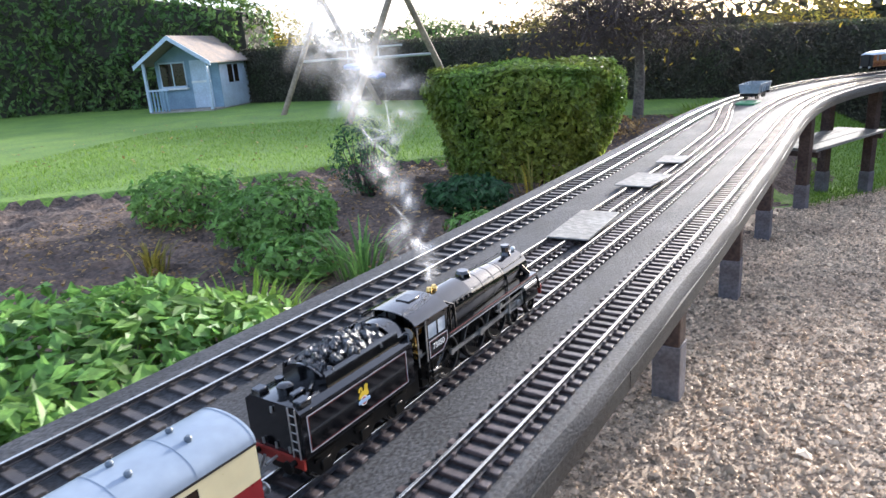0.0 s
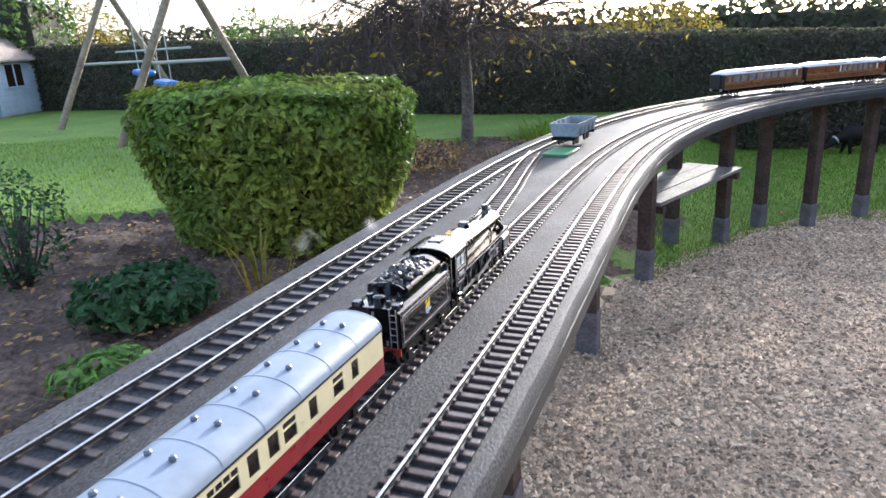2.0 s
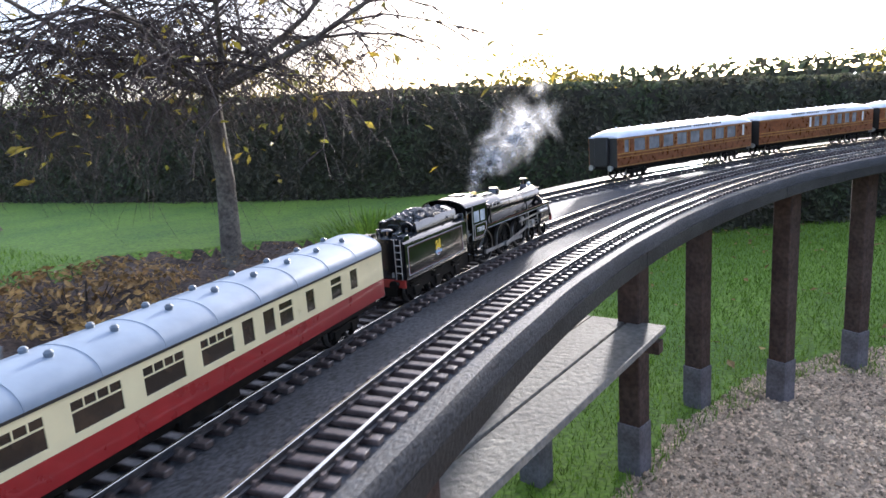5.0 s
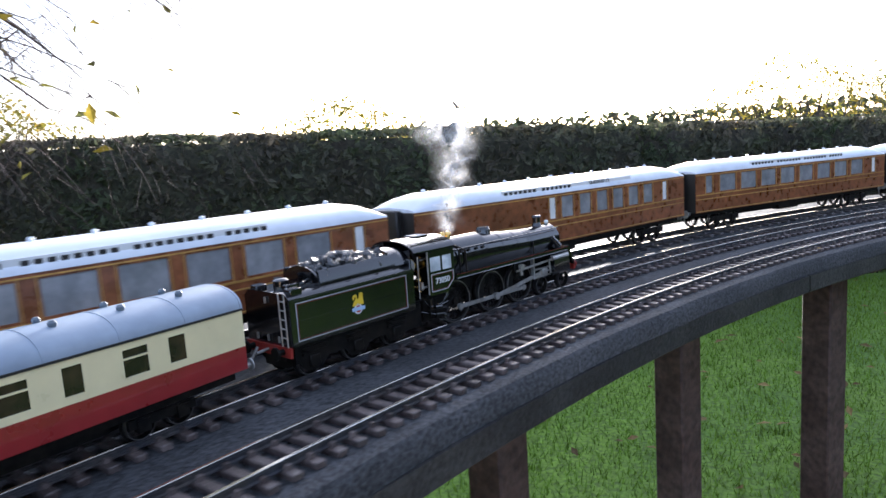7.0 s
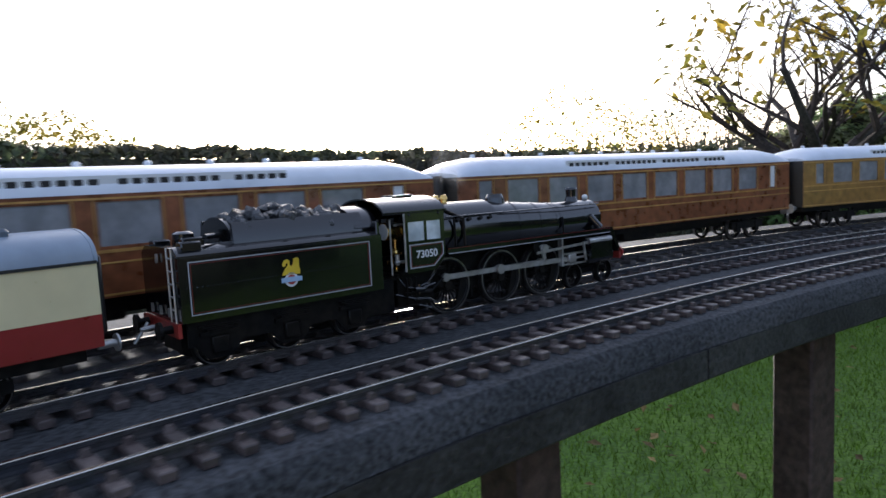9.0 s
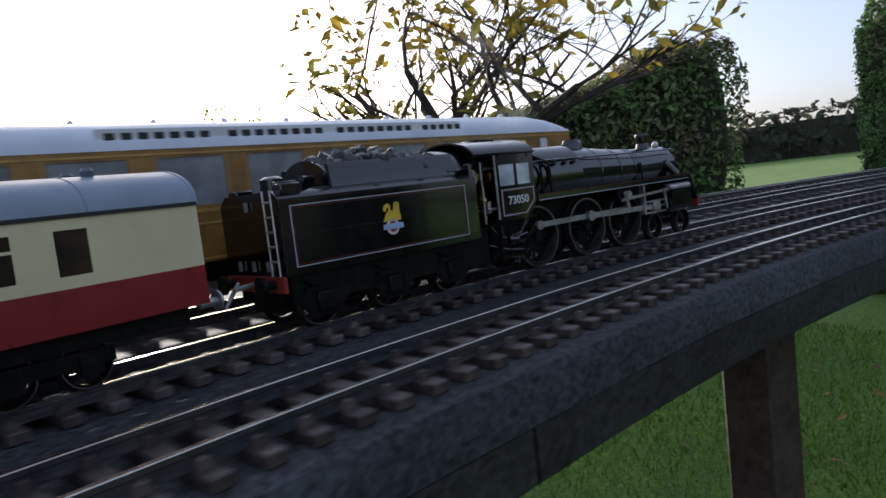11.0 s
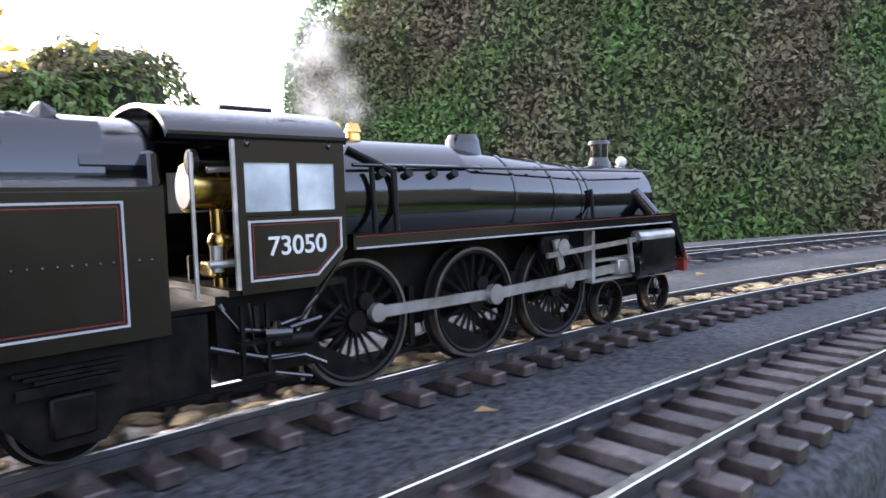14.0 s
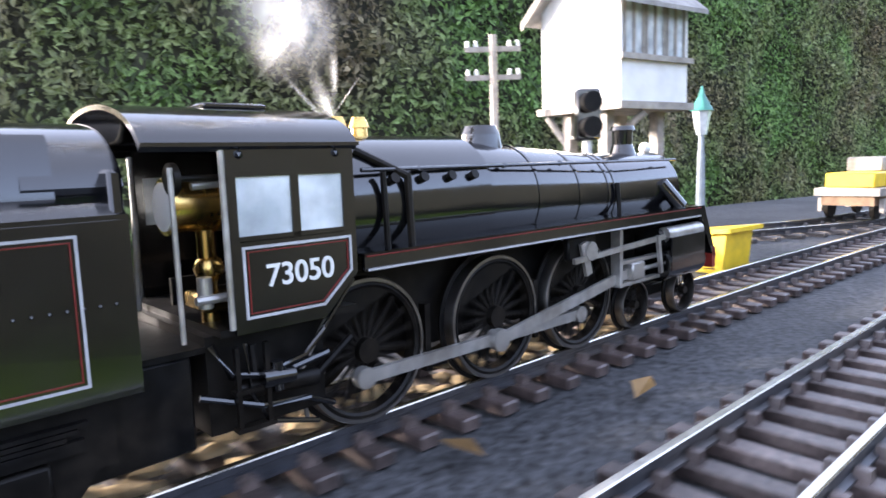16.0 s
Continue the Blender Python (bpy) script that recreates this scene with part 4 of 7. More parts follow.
def bench_shelf():
    for k, (a, b) in enumerate(((-0.06, 0.06), (0.065, 0.185), (0.19, 0.31))):
        p0, p1 = plan(5.21, 0), plan(6.42, 0)
        d = (p1 - p0)
        ang = math.degrees(math.atan2(d.y, d.x))
        th = thing("shelf_board", "weathered grey plank of a shelf between the posts", "shelf", pose(p0.x, p0.y, -0.455, 0, 0, ang), "planks of the shelf")
        part("plank", B((bx, 0.05, d.length - 0.0, a + 0.05, b + 0.05, 0, 0.022, 0.003)), M_SLATE, th)
        if k == 0:
            part("bearer", B((bx, 0.06, 0.1, -0.02, 0.36, -0.04, -0.002)), M_POST, th)
            part("bearer", B((bx, d.length - 0.1, d.length - 0.06, -0.02, 0.36, -0.04, -0.002)), M_POST, th)


def papers():
    for s, lat, a, l, w in ((1.35, 0.085, 3, 0.13, 0.05), (1.9, 0.10, -4, 0.10, 0.055), (2.27, 0.10, 2, 0.07, 0.045)):
        p = plan(s, lat)
        th = tagged(part("pale_slab", B((bx, -l, l, -w, w, 0, 0.004, 0.001)), M_SLATE, None, m=pose(p.x, p.y, 0.0005, 0, 0, heading(s) + a)), "pale flat slab lying across the crossover rails", "slab", "slabs on the rails")


def closing_screen():
    """An added, unseen screen that closes the place and darkens the engine's reflections."""
    for name, b in (("wall_east", (3.70, 3.76, -3.0, 6.0)), ("wall_south", (3.76, 9.5, 4.54, 4.60))):
        tagged(part(name, B((bx, *b, -1.12, 1.0)), M_SCREEN), "plain dark screen added out of view to darken reflections", "fence", kind="structure")


def black_dog():
    """A dog that sniffs along the grass with its head down; x towards its head."""
    th = thing("dog", "black long-haired dog with a pale collar sniffing the grass", "dog")

    def hull(stations, seg=16):
        bm = bmesh.new()
        rings = []
        for x, z, ry, rz in stations:
            rings.append([bm.verts.new((x, math.cos(a) * ry * (1 + 0.05 * math.sin(5 * a + 30 * x)), z + math.sin(a) * rz * (1 + 0.05 * math.sin(4 * a + 40 * x)))) for a in np.linspace(0, 2 * math.pi, seg, endpoint=False)])
        for r0, r1 in zip(rings, rings[1:]):
            for k in range(seg):
                bm.faces.new((r0[k], r0[(k + 1) % seg], r1[(k + 1) % seg], r1[k]))
        bm.faces.new(rings[0][::-1]), bm.faces.new(rings[-1])
        return bm

    part("body", hull([(-0.36, 0.35, 0.03, 0.04), (-0.33, 0.34, 0.075, 0.09), (-0.24, 0.335, 0.10, 0.115), (-0.10, 0.325, 0.10, 0.11), (0.06, 0.315, 0.11, 0.125), (0.18, 0.31, 0.10, 0.125), (0.25, 0.30, 0.07, 0.095), (0.31, 0.265, 0.06, 0.075), (0.37, 0.225, 0.055, 0.065)]), M_FUR, th)
    part("head", hull([(0.35, 0.235, 0.055, 0.062), (0.41, 0.20, 0.062, 0.065), (0.45, 0.17, 0.05, 0.052), (0.50, 0.125, 0.03, 0.034), (0.53, 0.10, 0.018, 0.02)]), M_FUR, th)
    part("collar", B((cy, (0.345, 0, 0.25), (0.362, 0, 0.238), 0.071, 0.069, 20)), M_ROPE, th, "pale collar")
    for y in (-0.06, 0.06):
        part("ear", B((ball, (0.40, y, 0.205), 0.035, 2, (0.7, 0.35, 1.3))), M_FUR, th)
    for x, y, d in ((0.17, -0.055, 0.05), (0.17, 0.055, -0.03), (-0.26, -0.055, -0.05), (-0.26, 0.055, 0.04)):
        bm = bmesh.new()
        tube(bm, [Vector((x, y, 0.30)), Vector((x + d * 0.4, y, 0.15)), Vector((x + d, y, 0.03)), Vector((x + d + 0.03, y, 0.0))], [0.05, 0.03, 0.022, 0.02], 10)
        part("leg", bm, M_FUR, th)
    bm = bmesh.new()
    tube(bm, [Vector((-0.34, 0, 0.37)), Vector((-0.42, 0, 0.33)), Vector((-0.48, 0.02, 0.25))], [0.025, 0.035, 0.012], 8)
    part("tail", bm, M_FUR, th)
    for ob in th.children:
        ob.data.transform(Matrix.Scale(0.75, 4))
    return th


DOG = black_dog()


def build_garden():
    hedge_box("garden_hedge", "dark clipped garden hedge behind the lawn", [(-17, 9.6), (-13.5, 11.0), (-11, 11.5), (-7.5, 11.2), (-5.0, 10.75), (-3.2, 10.55), (-1.5, 10.65), (0.5, 11.25), (2.5, 12.05), (4.2, 12.75), (6.0, 13.7), (9.0, 15.2)], 0.9, -1.1, [0.75, 0.7, 0.66, 0.60, 0.53, 0.47, 0.43, 0.36, 0.28, 0.25, 0.25, 0.28], M_HEDGEBROWN, 0.032, 120000, 21, 0.045)
    hedge_box("tall_hedge", "tall dark evergreen hedge beside the playhouse", [(-24, 3), (-17.5, 9.6), (-12.8, 11.6)], 1.4, -0.6, [2.8, 2.6, 1.6], M_HEDGE, 0.08, 18000, 22, 0.22)
    closing_screen()
    playhouse()
    garden_swing()
    leafy_bush("clipped_bush", "large clipped laurel bush with green and yellowing leaves", "bush", -1.98, 4.5, -0.56, 0.78, 0.62, 0.86, M_BUSH, 0.027, 25000, 31, 1.0, 24, True)
    leafy_bush("twiggy_shrub", "sparse twiggy shrub with small leaves", "shrub", -2.68, 3.4, -0.56, 0.26, 0.26, 0.55, M_PLANTDARK, 0.016, 1300, 32, 0, 26)
    leafy_bush("bed_shrub", "loose green shrub in the flower bed", "shrub", -3.35, 2.35, -0.57, 0.40, 0.34, 0.36, M_PLANT, 0.03, 1500, 33, 0, 16)
    leafy_bush("bed_shrub", "rounded green shrub in the flower bed", "shrub", -2.32, 2.2, -0.57, 0.36, 0.34, 0.36, M_PLANT, 0.026, 2200, 34, 0, 16)
    leafy_bush("leafy_plant", "low dark green leafy plant in the bed", "plant", -1.75, 3.3, -0.57, 0.28, 0.26, 0.20, M_PLANTDARK, 0.028, 1300, 35, 0, 10)
    leafy_bush("leafy_plant", "low pale green leafy plant in the bed", "plant", -1.38, 2.8, -0.57, 0.18, 0.16, 0.12, M_PLANT, 0.024, 420, 36, 0, 8)
    leafy_bush("leafy_plant", "low green fern-like plant in the bed", "plant", -1.85, 1.85, -0.57, 0.28, 0.22, 0.18, M_PLANT, 0.03, 650, 37, 0, 10)
    leafy_bush("ground_cover", "broad-leaved green ground cover beside the deck", "plant", -1.25, 0.55, -0.57, 0.62, 0.55, 0.40, M_PLANT, 0.034, 3800, 38, 0, 16)
    leafy_bush("ground_cover", "broad-leaved green ground cover beside the deck", "plant", -1.05, -0.1, -0.57, 0.55, 0.5, 0.42, M_PLANT, 0.034, 3000, 39, 0, 16)
    grass_tuft("grass_clump", "long arching green grass in the bed", -1.35, 1.15, -0.56, 260, 0.30, 0.5, M_GRASS, 41)
    grass_tuft("grass_clump", "long arching green grass in the bed", -1.75, 0.95, -0.56, 220, 0.28, 0.5, M_GRASS, 42)
    grass_tuft("iris_leaves", "arching strap leaves in the bed", -1.45, 1.9, -0.56, 60, 0.34, 0.3, M_PLANT, 43)
    grass_tuft("dry_tuft", "small dry straw-coloured tuft in the bed", -2.55, 1.55, -0.56, 50, 0.24, 0.2, M_AUTUMN, 44)
    grass_tuft("dry_stalks", "bent dry straw-coloured stalks beside the bush", -1.5, 3.7, -0.56, 14, 0.42, 0.3, M_AUTUMN, 45)
    grass_tuft("dry_stalks", "yellow strap leaves in the bed", -1.45, 6.75, -0.57, 12, 0.26, 0.3, M_AUTUMN, 46)
    grass_tuft("grass_clump", "long green grass by the tree", -1.45, 8.35, -0.62, 420, 0.32, 0.9, M_GRASS, 47)
    grass_tuft("grass_clump", "long green grass by the tree", -0.95, 8.2, -0.66, 300, 0.30, 0.7, M_GRASS, 48)
    leafy_bush("rust_shrub", "low rusty brown autumn shrub in the bed", "shrub", -2.2, 6.6, -0.58, 0.55, 0.5, 0.24, M_LITTER, 0.02, 1100, 49, 0, 30)
    leafy_bush("low_plant", "low green plant beside the deck", "plant", -1.0, 5.9, -0.57, 0.2, 0.25, 0.14, M_PLANT, 0.018, 500, 50, 0, 8)
    tree("weeping_tree", "grey-barked tree with drooping bare twigs and few yellow leaves", -2.06, 7.68, -0.56, 1.0, 0.060, 1.05, 0.05, 4, M_BARK, M_AUTUMN, 620, 0.032, 7, weep=0.42, forks=8, reach=1.42, limb=0.36)
    scatter_leaves("bed_litter", "brown and pale fallen leaves on the soil", [(-0.6, 0), (-4, 1), (-4.2, 3), (-2.9, 4.6), (-3, 7.6), (-1.4, 8.2), (-0.4, 7.2), (-0.5, 5)], 6500, 0.016, 51)
    scatter_leaves("lawn_litter", "pale fallen leaves on the lawn", [(0.2, 7.2), (2, 8), (5, 8.6), (8, 9), (8, 12), (0, 12)], 420, 0.026, 52, 0.03)
    scatter_leaves("lawn_litter_far", "pale fallen leaves on the lawn", [(-4.5, 3.6), (-10, 3), (-10, 8), (-3.2, 8)], 160, 0.022, 53, 0.02)
    scatter_blades("lawn_grass", "short mown green grass", [(0.0, 5.2), (0.5, 6.7), (1.1, 7.5), (2.6, 7.4), (7, 7.6), (7, 12), (-0.5, 12), (-0.6, 8.5)], 150000, 0.032, 61)
    scatter_blades("lawn_edge_grass", "mown green grass beyond the bed", [(-7, 1.2), (-4.2, 3.6), (-2.9, 5.0), (-3.1, 7.6), (-6, 8.5), (-9, 6)], 60000, 0.03, 62)
    scatter_pebbles()
    tipper_wagon()
    bench_shelf()
    papers()


def far_station():
    """What stands on the deck near the tall hedge."""
    ang = -48.0
    th = thing("signal_box", "white model signal box raised on timber legs", "signal box", pose(7.045, 7.682, DECK_Z, 0, 0, ang))
    # local x along the window wall, y along the blank gable wall
    a, b, z0, z1, zr = 0.115, 0.118, 0.176, 0.288, 0.338
    bm = bmesh.new()
    prism(bm, [(0, z0), (b, z0), (b, z1), (b / 2, zr - 0.006), (0, z1)], 0, 0.0, 0.004)
    part("gable_wall", bm, M_WHITE, th)
    bm = bmesh.new()
    prism(bm, [(0, z0), (b, z0), (b, z1), (b / 2, zr - 0.006), (0, z1)], 0, a - 0.004, a)
    part("gable_wall", bm, M_WHITE, th)
    part("lower_wall", B((bx, 0.004, a - 0.004, 0.0, 0.004, z0, z0 + 0.048)), M_WHITE, th, "pale panelled lower wall")
    part("back_wall", B((bx, 0.004, a - 0.004, b - 0.004, b, z0, z1)), M_WHITE, th)
    for k in range(3):
        x0 = 0.006 + k * 0.0355
        wn = part("window", B((bx, x0, x0 + 0.033, 0.0015, 0.0025, z0 + 0.05, z1 - 0.006)), M_GLASS, th)
        part("window_frame", B((bx, x0, x0 + 0.0025, -0.001, 0.002, z0 + 0.048, z1 - 0.004), (bx, x0 + 0.015, x0 + 0.0175, -0.001, 0.002, z0 + 0.048, z1 - 0.004), (bx, x0 + 0.0305, x0 + 0.033, -0.001, 0.002, z0 + 0.048, z1 - 0.004)), M_GREYWOOD, wn)
        part("blind", B((bx, x0 + 0.003, x0 + 0.030, 0.003, 0.004, z0 + 0.05, z0 + 0.085)), M_WHITE, wn)
    part("sill", B((bx, -0.004, a + 0.004, -0.006, 0.0, z0 + 0.044, z0 + 0.050), (bx, -0.006, a + 0.006, -0.006, b + 0.004, z0 - 0.008, z0)), M_GREYWOOD, th)
    for s in (-1, 1):
        bm = bmesh.new()
        y0 = b / 2 + s * (b / 2 + 0.016)
        prism(bm, [(y0, z1 - 0.014), (b / 2, zr), (b / 2, zr + 0.005), (y0, z1 - 0.009)], 0, -0.016, a + 0.016)
        part("roof_slope", bm, M_BOXROOF, th, "grey slated roof slope")
        bm = bmesh.new()
        prism(bm, [(y0, z1 - 0.019), (b / 2, zr - 0.006), (b / 2, zr + 0.003), (y0, z1 - 0.010)], 0, -0.019, -0.0165)
        part("bargeboard", bm, M_GREYWOOD, th)
    part("chimney_pipe", B((cy, (0.075, b / 2, zr - 0.01), (0.075, b / 2, zr + 0.04), 0.006, None, 12)), M_WAGON, th)
    for x, y in ((0.012, 0.03), (0.10, 0.03), (0.012, 0.085), (0.10, 0.085)):
        part("leg", B((bx, x - 0.006, x + 0.006, y - 0.006, y + 0.006, 0, z0 - 0.008)), M_GREYWOOD, th, "pale timber leg")
    part("brace", B((cy, (0.012, 0.03, z0 - 0.05), (0.04, 0.0, z0 - 0.01), 0.004, None, 6)), M_GREYWOOD, th)
    part("brace", B((cy, (0.012, 0.085, z0 - 0.05), (0.0, 0.11, z0 - 0.01), 0.004, None, 6)), M_GREYWOOD, th)
    part("ladder", B((cy, (-0.02, 0.05, 0), (0.004, 0.05, z0 - 0.02), 0.0025, None, 6), (cy, (-0.02, 0.075, 0), (0.004, 0.075, z0 - 0.02), 0.0025, None, 6), *[(cy, (-0.02 + 0.024 * q, 0.05, (z0 - 0.02) * q), (-0.02 + 0.024 * q, 0.075, (z0 - 0.02) * q), 0.002, None, 6) for q in (0.15, 0.3, 0.45, 0.6, 0.75, 0.9)]), M_GREYWOOD, th)
    tp = thing("telegraph_pole", "weathered model telegraph pole with two crossarms on the deck", "telegraph pole", pose(7.121, 7.819, DECK_Z, 0, 0, 98))
    part("pole", B((cy, (0, 0, 0), (0, 0, 0.265), 0.0055, 0.0045, 10)), M_GREYWOOD, tp)
    part("base", B((bx, -0.024, 0.024, -0.024, 0.024, 0, 0.006, 0.001), (bx, -0.009, 0.009, -0.009, 0.009, 0.006, 0.05, 0.001)), M_BROWNWOOD, tp)
    for z in (0.216, 0.249):
        arm = part("crossarm", B((bx, -0.033, 0.033, -0.007, -0.002, z - 0.003, z + 0.003)), M_GREYWOOD, tp)
        for x in (-0.03, -0.02, 0.02, 0.03):
            part("insulator", B((cy, (x, -0.0045, z + 0.003), (x, -0.0045, z + 0.010), 0.0026, 0.0018, 8)), M_WHITE, arm)
    sg = thing("colour_light_signal", "black two-lamp model signal on a white post", "signal", pose(6.965, 7.724, DECK_Z, 0, 0, 100))
    part("post", B((cy, (0, 0, 0), (0, 0, 0.140), 0.0045, None, 12)), M_WHITE, sg)
    part("signal_head", B((bx, -0.012, 0.012, -0.006, 0.008, 0.134, 0.182, 0.002)), M_BLACK, sg)
    for z in (0.146, 0.169):
        part("lamp_hood", B((cy, (0, 0.006, z), (0, 0.022, z), 0.0095, None, 14)), M_SOOT, sg)
    lp_ = thing("platform_lamp", "green model gas lamp on a grey post by the hedge", "lamp post", pose(7.43, 7.503, DECK_Z) @ Matrix.Scale(1.18, 4))
    part("post", B((cy, (0, 0, 0), (0, 0, 0.10), 0.007, 0.005, 12), (cy, (0, 0, 0.10), (0, 0, 0.125), 0.0045, 0.0035, 10)), M_WAGON, lp_, "grey-green fluted post")
    part("lantern", B((cy, (0, 0, 0.125), (0, 0, 0.157), 0.007, 0.013, 6)), M_GLASS, lp_)
    part("lantern_cap", B((cy, (0, 0, 0.157), (0, 0, 0.176), 0.016, 0.005, 8), (cy, (0, 0, 0.176), (0, 0, 0.190), 0.005, 0.001, 8)), M_LAMPGREEN, lp_, "green lantern cap")
    gb = thing("grit_bin", "yellow model bin with an overhanging sloped lid", "bin", pose(7.005, 7.592, DECK_Z, 0, 0, -45) @ Matrix.Scale(0.72, 4))
    bm = bmesh.new()
    prism(bm, [(-0.028, 0.0), (0.028, 0.0), (0.034, 0.052), (-0.034, 0.058)], 0, -0.035, 0.035)
    part("body", bm, M_YELLOW, gb)
    bm = bmesh.new()
    prism(bm, [(-0.044, 0.058), (0.042, 0.050), (0.042, 0.054), (-0.044, 0.064)], 0, -0.044, 0.044)
    part("lid", bm, M_YELLOW, gb, "pale yellow lid")
    pc = thing("pink_box", "small pink box beside the signal box legs", "box", pose(7.0, 7.80, DECK_Z, 0, 0, 20))
    part("body", B((bx, -0.02, 0.02, -0.014, 0.014, 0.045, 0.062, 0.001)), M_PINK, pc)
    part("stand", B((bx, -0.012, 0.012, -0.008, 0.008, 0, 0.045)), M_GREYWOOD, pc)
    s_, lt = 14.745, 0.105
    p = plan(s_, lt)
    fw = thing("flat_wagon", "pale flat model wagon loaded with yellow blocks", "wagon", pose(p.x, p.y, 0, 0, 0, heading(s_)))
    part("deck_board", B((bx, -0.075, 0.075, -0.045, 0.045, 0.034, 0.046, 0.001)), M_GREYWOOD, fw)
    part("chassis", B((bx, -0.07, 0.07, -0.036, 0.036, 0.02, 0.034)), M_BROWNWOOD, fw)
    for x in (-0.05, 0.05):
        for y in (-0.031, 0.031):
            part("wheel", B((cy, (x, y - 0.003, 0.016), (x, y + 0.003, 0.016), 0.016, None, 16)), M_SOOT, fw)
            part("axle_box", B((bx, x - 0.01, x + 0.01, y * 1.35 - 0.003, y * 1.35 + 0.003, 0.01, 0.03)), M_GREYWOOD, fw)
    for x in (-0.045, 0.0, 0.045):
        part("load_block", B((bx, x - 0.02, x + 0.02, -0.034, 0.034, 0.046, 0.068, 0.002)), M_YELLOW, fw, "yellow block")
    part("load_block", B((bx, 0.0, 0.06, -0.02, 0.03, 0.068, 0.09, 0.002)), M_GREYWOOD, fw, "pale block")


def ballast_chips():
    rng = np.random.default_rng(77)
    v, f = [], []
    bm = bmesh.new()
    bmesh.ops.create_icosphere(bm, subdivisions=1, radius=1)
    V = np.array([q.co[:] for q in bm.verts])
    F = [[q.index for q in g.verts] for g in bm.faces]
    bm.free()
    for i in range(420):
        s = rng.uniform(12.0, 13.98)
        p = plan(s, rng.uniform(-0.019, 0.019), -0.0055)
        k = np.array([rng.uniform(0.006, 0.012), rng.uniform(0.004, 0.007), rng.uniform(0.0015, 0.003)])
        a = rng.uniform(0, 6.283)
        W = V * (1 + rng.uniform(-0.3, 0.3, (len(V), 1))) * k
        x, y = W[:, 0] * math.cos(a) - W[:, 1] * math.sin(a), W[:, 0] * math.sin(a) + W[:, 1] * math.cos(a)
        o = len(v)
        v.extend(np.stack([x + p.x, y + p.y, W[:, 2] + p.z], 1).tolist())
        f.extend([[q + o for q in g] for g in F])
    tagged(raw("ballast_chips", v, f, M_BALLAST), "pale yellow stone chips between the rails", "ballast", kind="stuff")


def deck_leaves():
    rng = np.random.default_rng(9)
    pos = [plan(s, l, DECK_Z + 0.006) for s, l in ((13.86, -0.075), (13.75, -0.06), (8.35, -0.19), (8.1, -0.185), (12.4, -0.08), (14.2, 0.06), (12.9, 0.12), (3.4, -0.18))]
    for p in pos:
        ob = leaf_cards("fallen_leaf", [p[:]], [[0, 0, 1]], 0.0095, M_LITTER, rng, None, 0.15, 0.5)
        tagged(ob, "single brown fallen leaf on the deck", "leaf", "leaves on the deck")


def build_far_side():
    hedge_box("evergreen_hedge", "tall clipped green conifer hedge with brown patches", [(8.45, 10.90), (8.48, 10.72), (8.52, 10.4), (8.60, 9.6), (9.05, 8.6), (9.75, 7.95), (10.9, 6.9), (12.5, 5.0)], 0.9, -1.05, [0.85, 1.2, 1.42, 1.55, 1.62, 1.7, 1.7, 1.7], M_CONIFER, 0.017, 330000, 71, 0.04)
    rng = random.Random(4)
    for i in range(7):
        u = i / 6
        x, y = lerp(5.9, 8.12, u), lerp(13.1, 12.45, u)
        h = lerp(1.35, 2.15, u ** 0.6) + rng.uniform(-0.10, 0.10)
        leafy_bush("conifer", "dark feathery conifer in a row behind the lawn", "conifer", x - 0.05, y, -1.05, 0.52, 0.5, h, M_CONIFER, 0.034, 6500, 80 + i, 0.6, 10, True, "row of conifers")
    tree("garden_tree", "dark many-stemmed tree with sparse yellow-green leaves", 5.45, 12.1, -1.08, 1.0, 0.10, 0.85, 0.40, 4, M_BARKDARK, M_AUTUMN, 900, 0.05, 15, weep=0.06, forks=4, reach=1.22, limb=0.52)
    for x, y, rx, h, mt, lf, sd in ((-14.5, 13.2, 1.6, 2.9, M_AUTUMN, 0.10, 91), (-9.0, 13.4, 1.3, 2.2, M_HEDGE, 0.08, 92), (-5.6, 13.6, 1.5, 2.3, M_AUTUMN, 0.08, 93), (-1.2, 14.6, 1.2, 2.0, M_AUTUMN, 0.07, 94), (4.9, 16.2, 1.4, 2.25, M_AUTUMN, 0.06, 95), (7.0, 16.6, 1.3, 2.3, M_HEDGEBROWN, 0.06, 96)):
        leafy_bush("shrub_behind_hedge", "autumn shrub standing behind the garden hedge", "shrub", x, y, -1.0, rx, rx * 0.8, h, mt, lf * 0.5, 5000, sd, 0, 40, False, "shrubs behind the hedge")
    hedge_box("far_hedgerow", "distant hedgerow on the skyline", [(-70, 40), (-30, 62), (0, 66), (30, 62), (60, 45), (80, 15), (85, -20)], 4, -1.2, [2.2, 1.6, 1.8, 1.5, 2.6, 2.8, 2.8], M_HEDGEBROWN, 0.45, 9000, 97, 0.5)
    far_station()
    ballast_chips()
    deck_leaves()


build_garden()
build_far_side()

# ---- the steam engine and its train ----
LOCO_MID, TENDER_MID = 0.40, 0.115
PHASE = -1.95


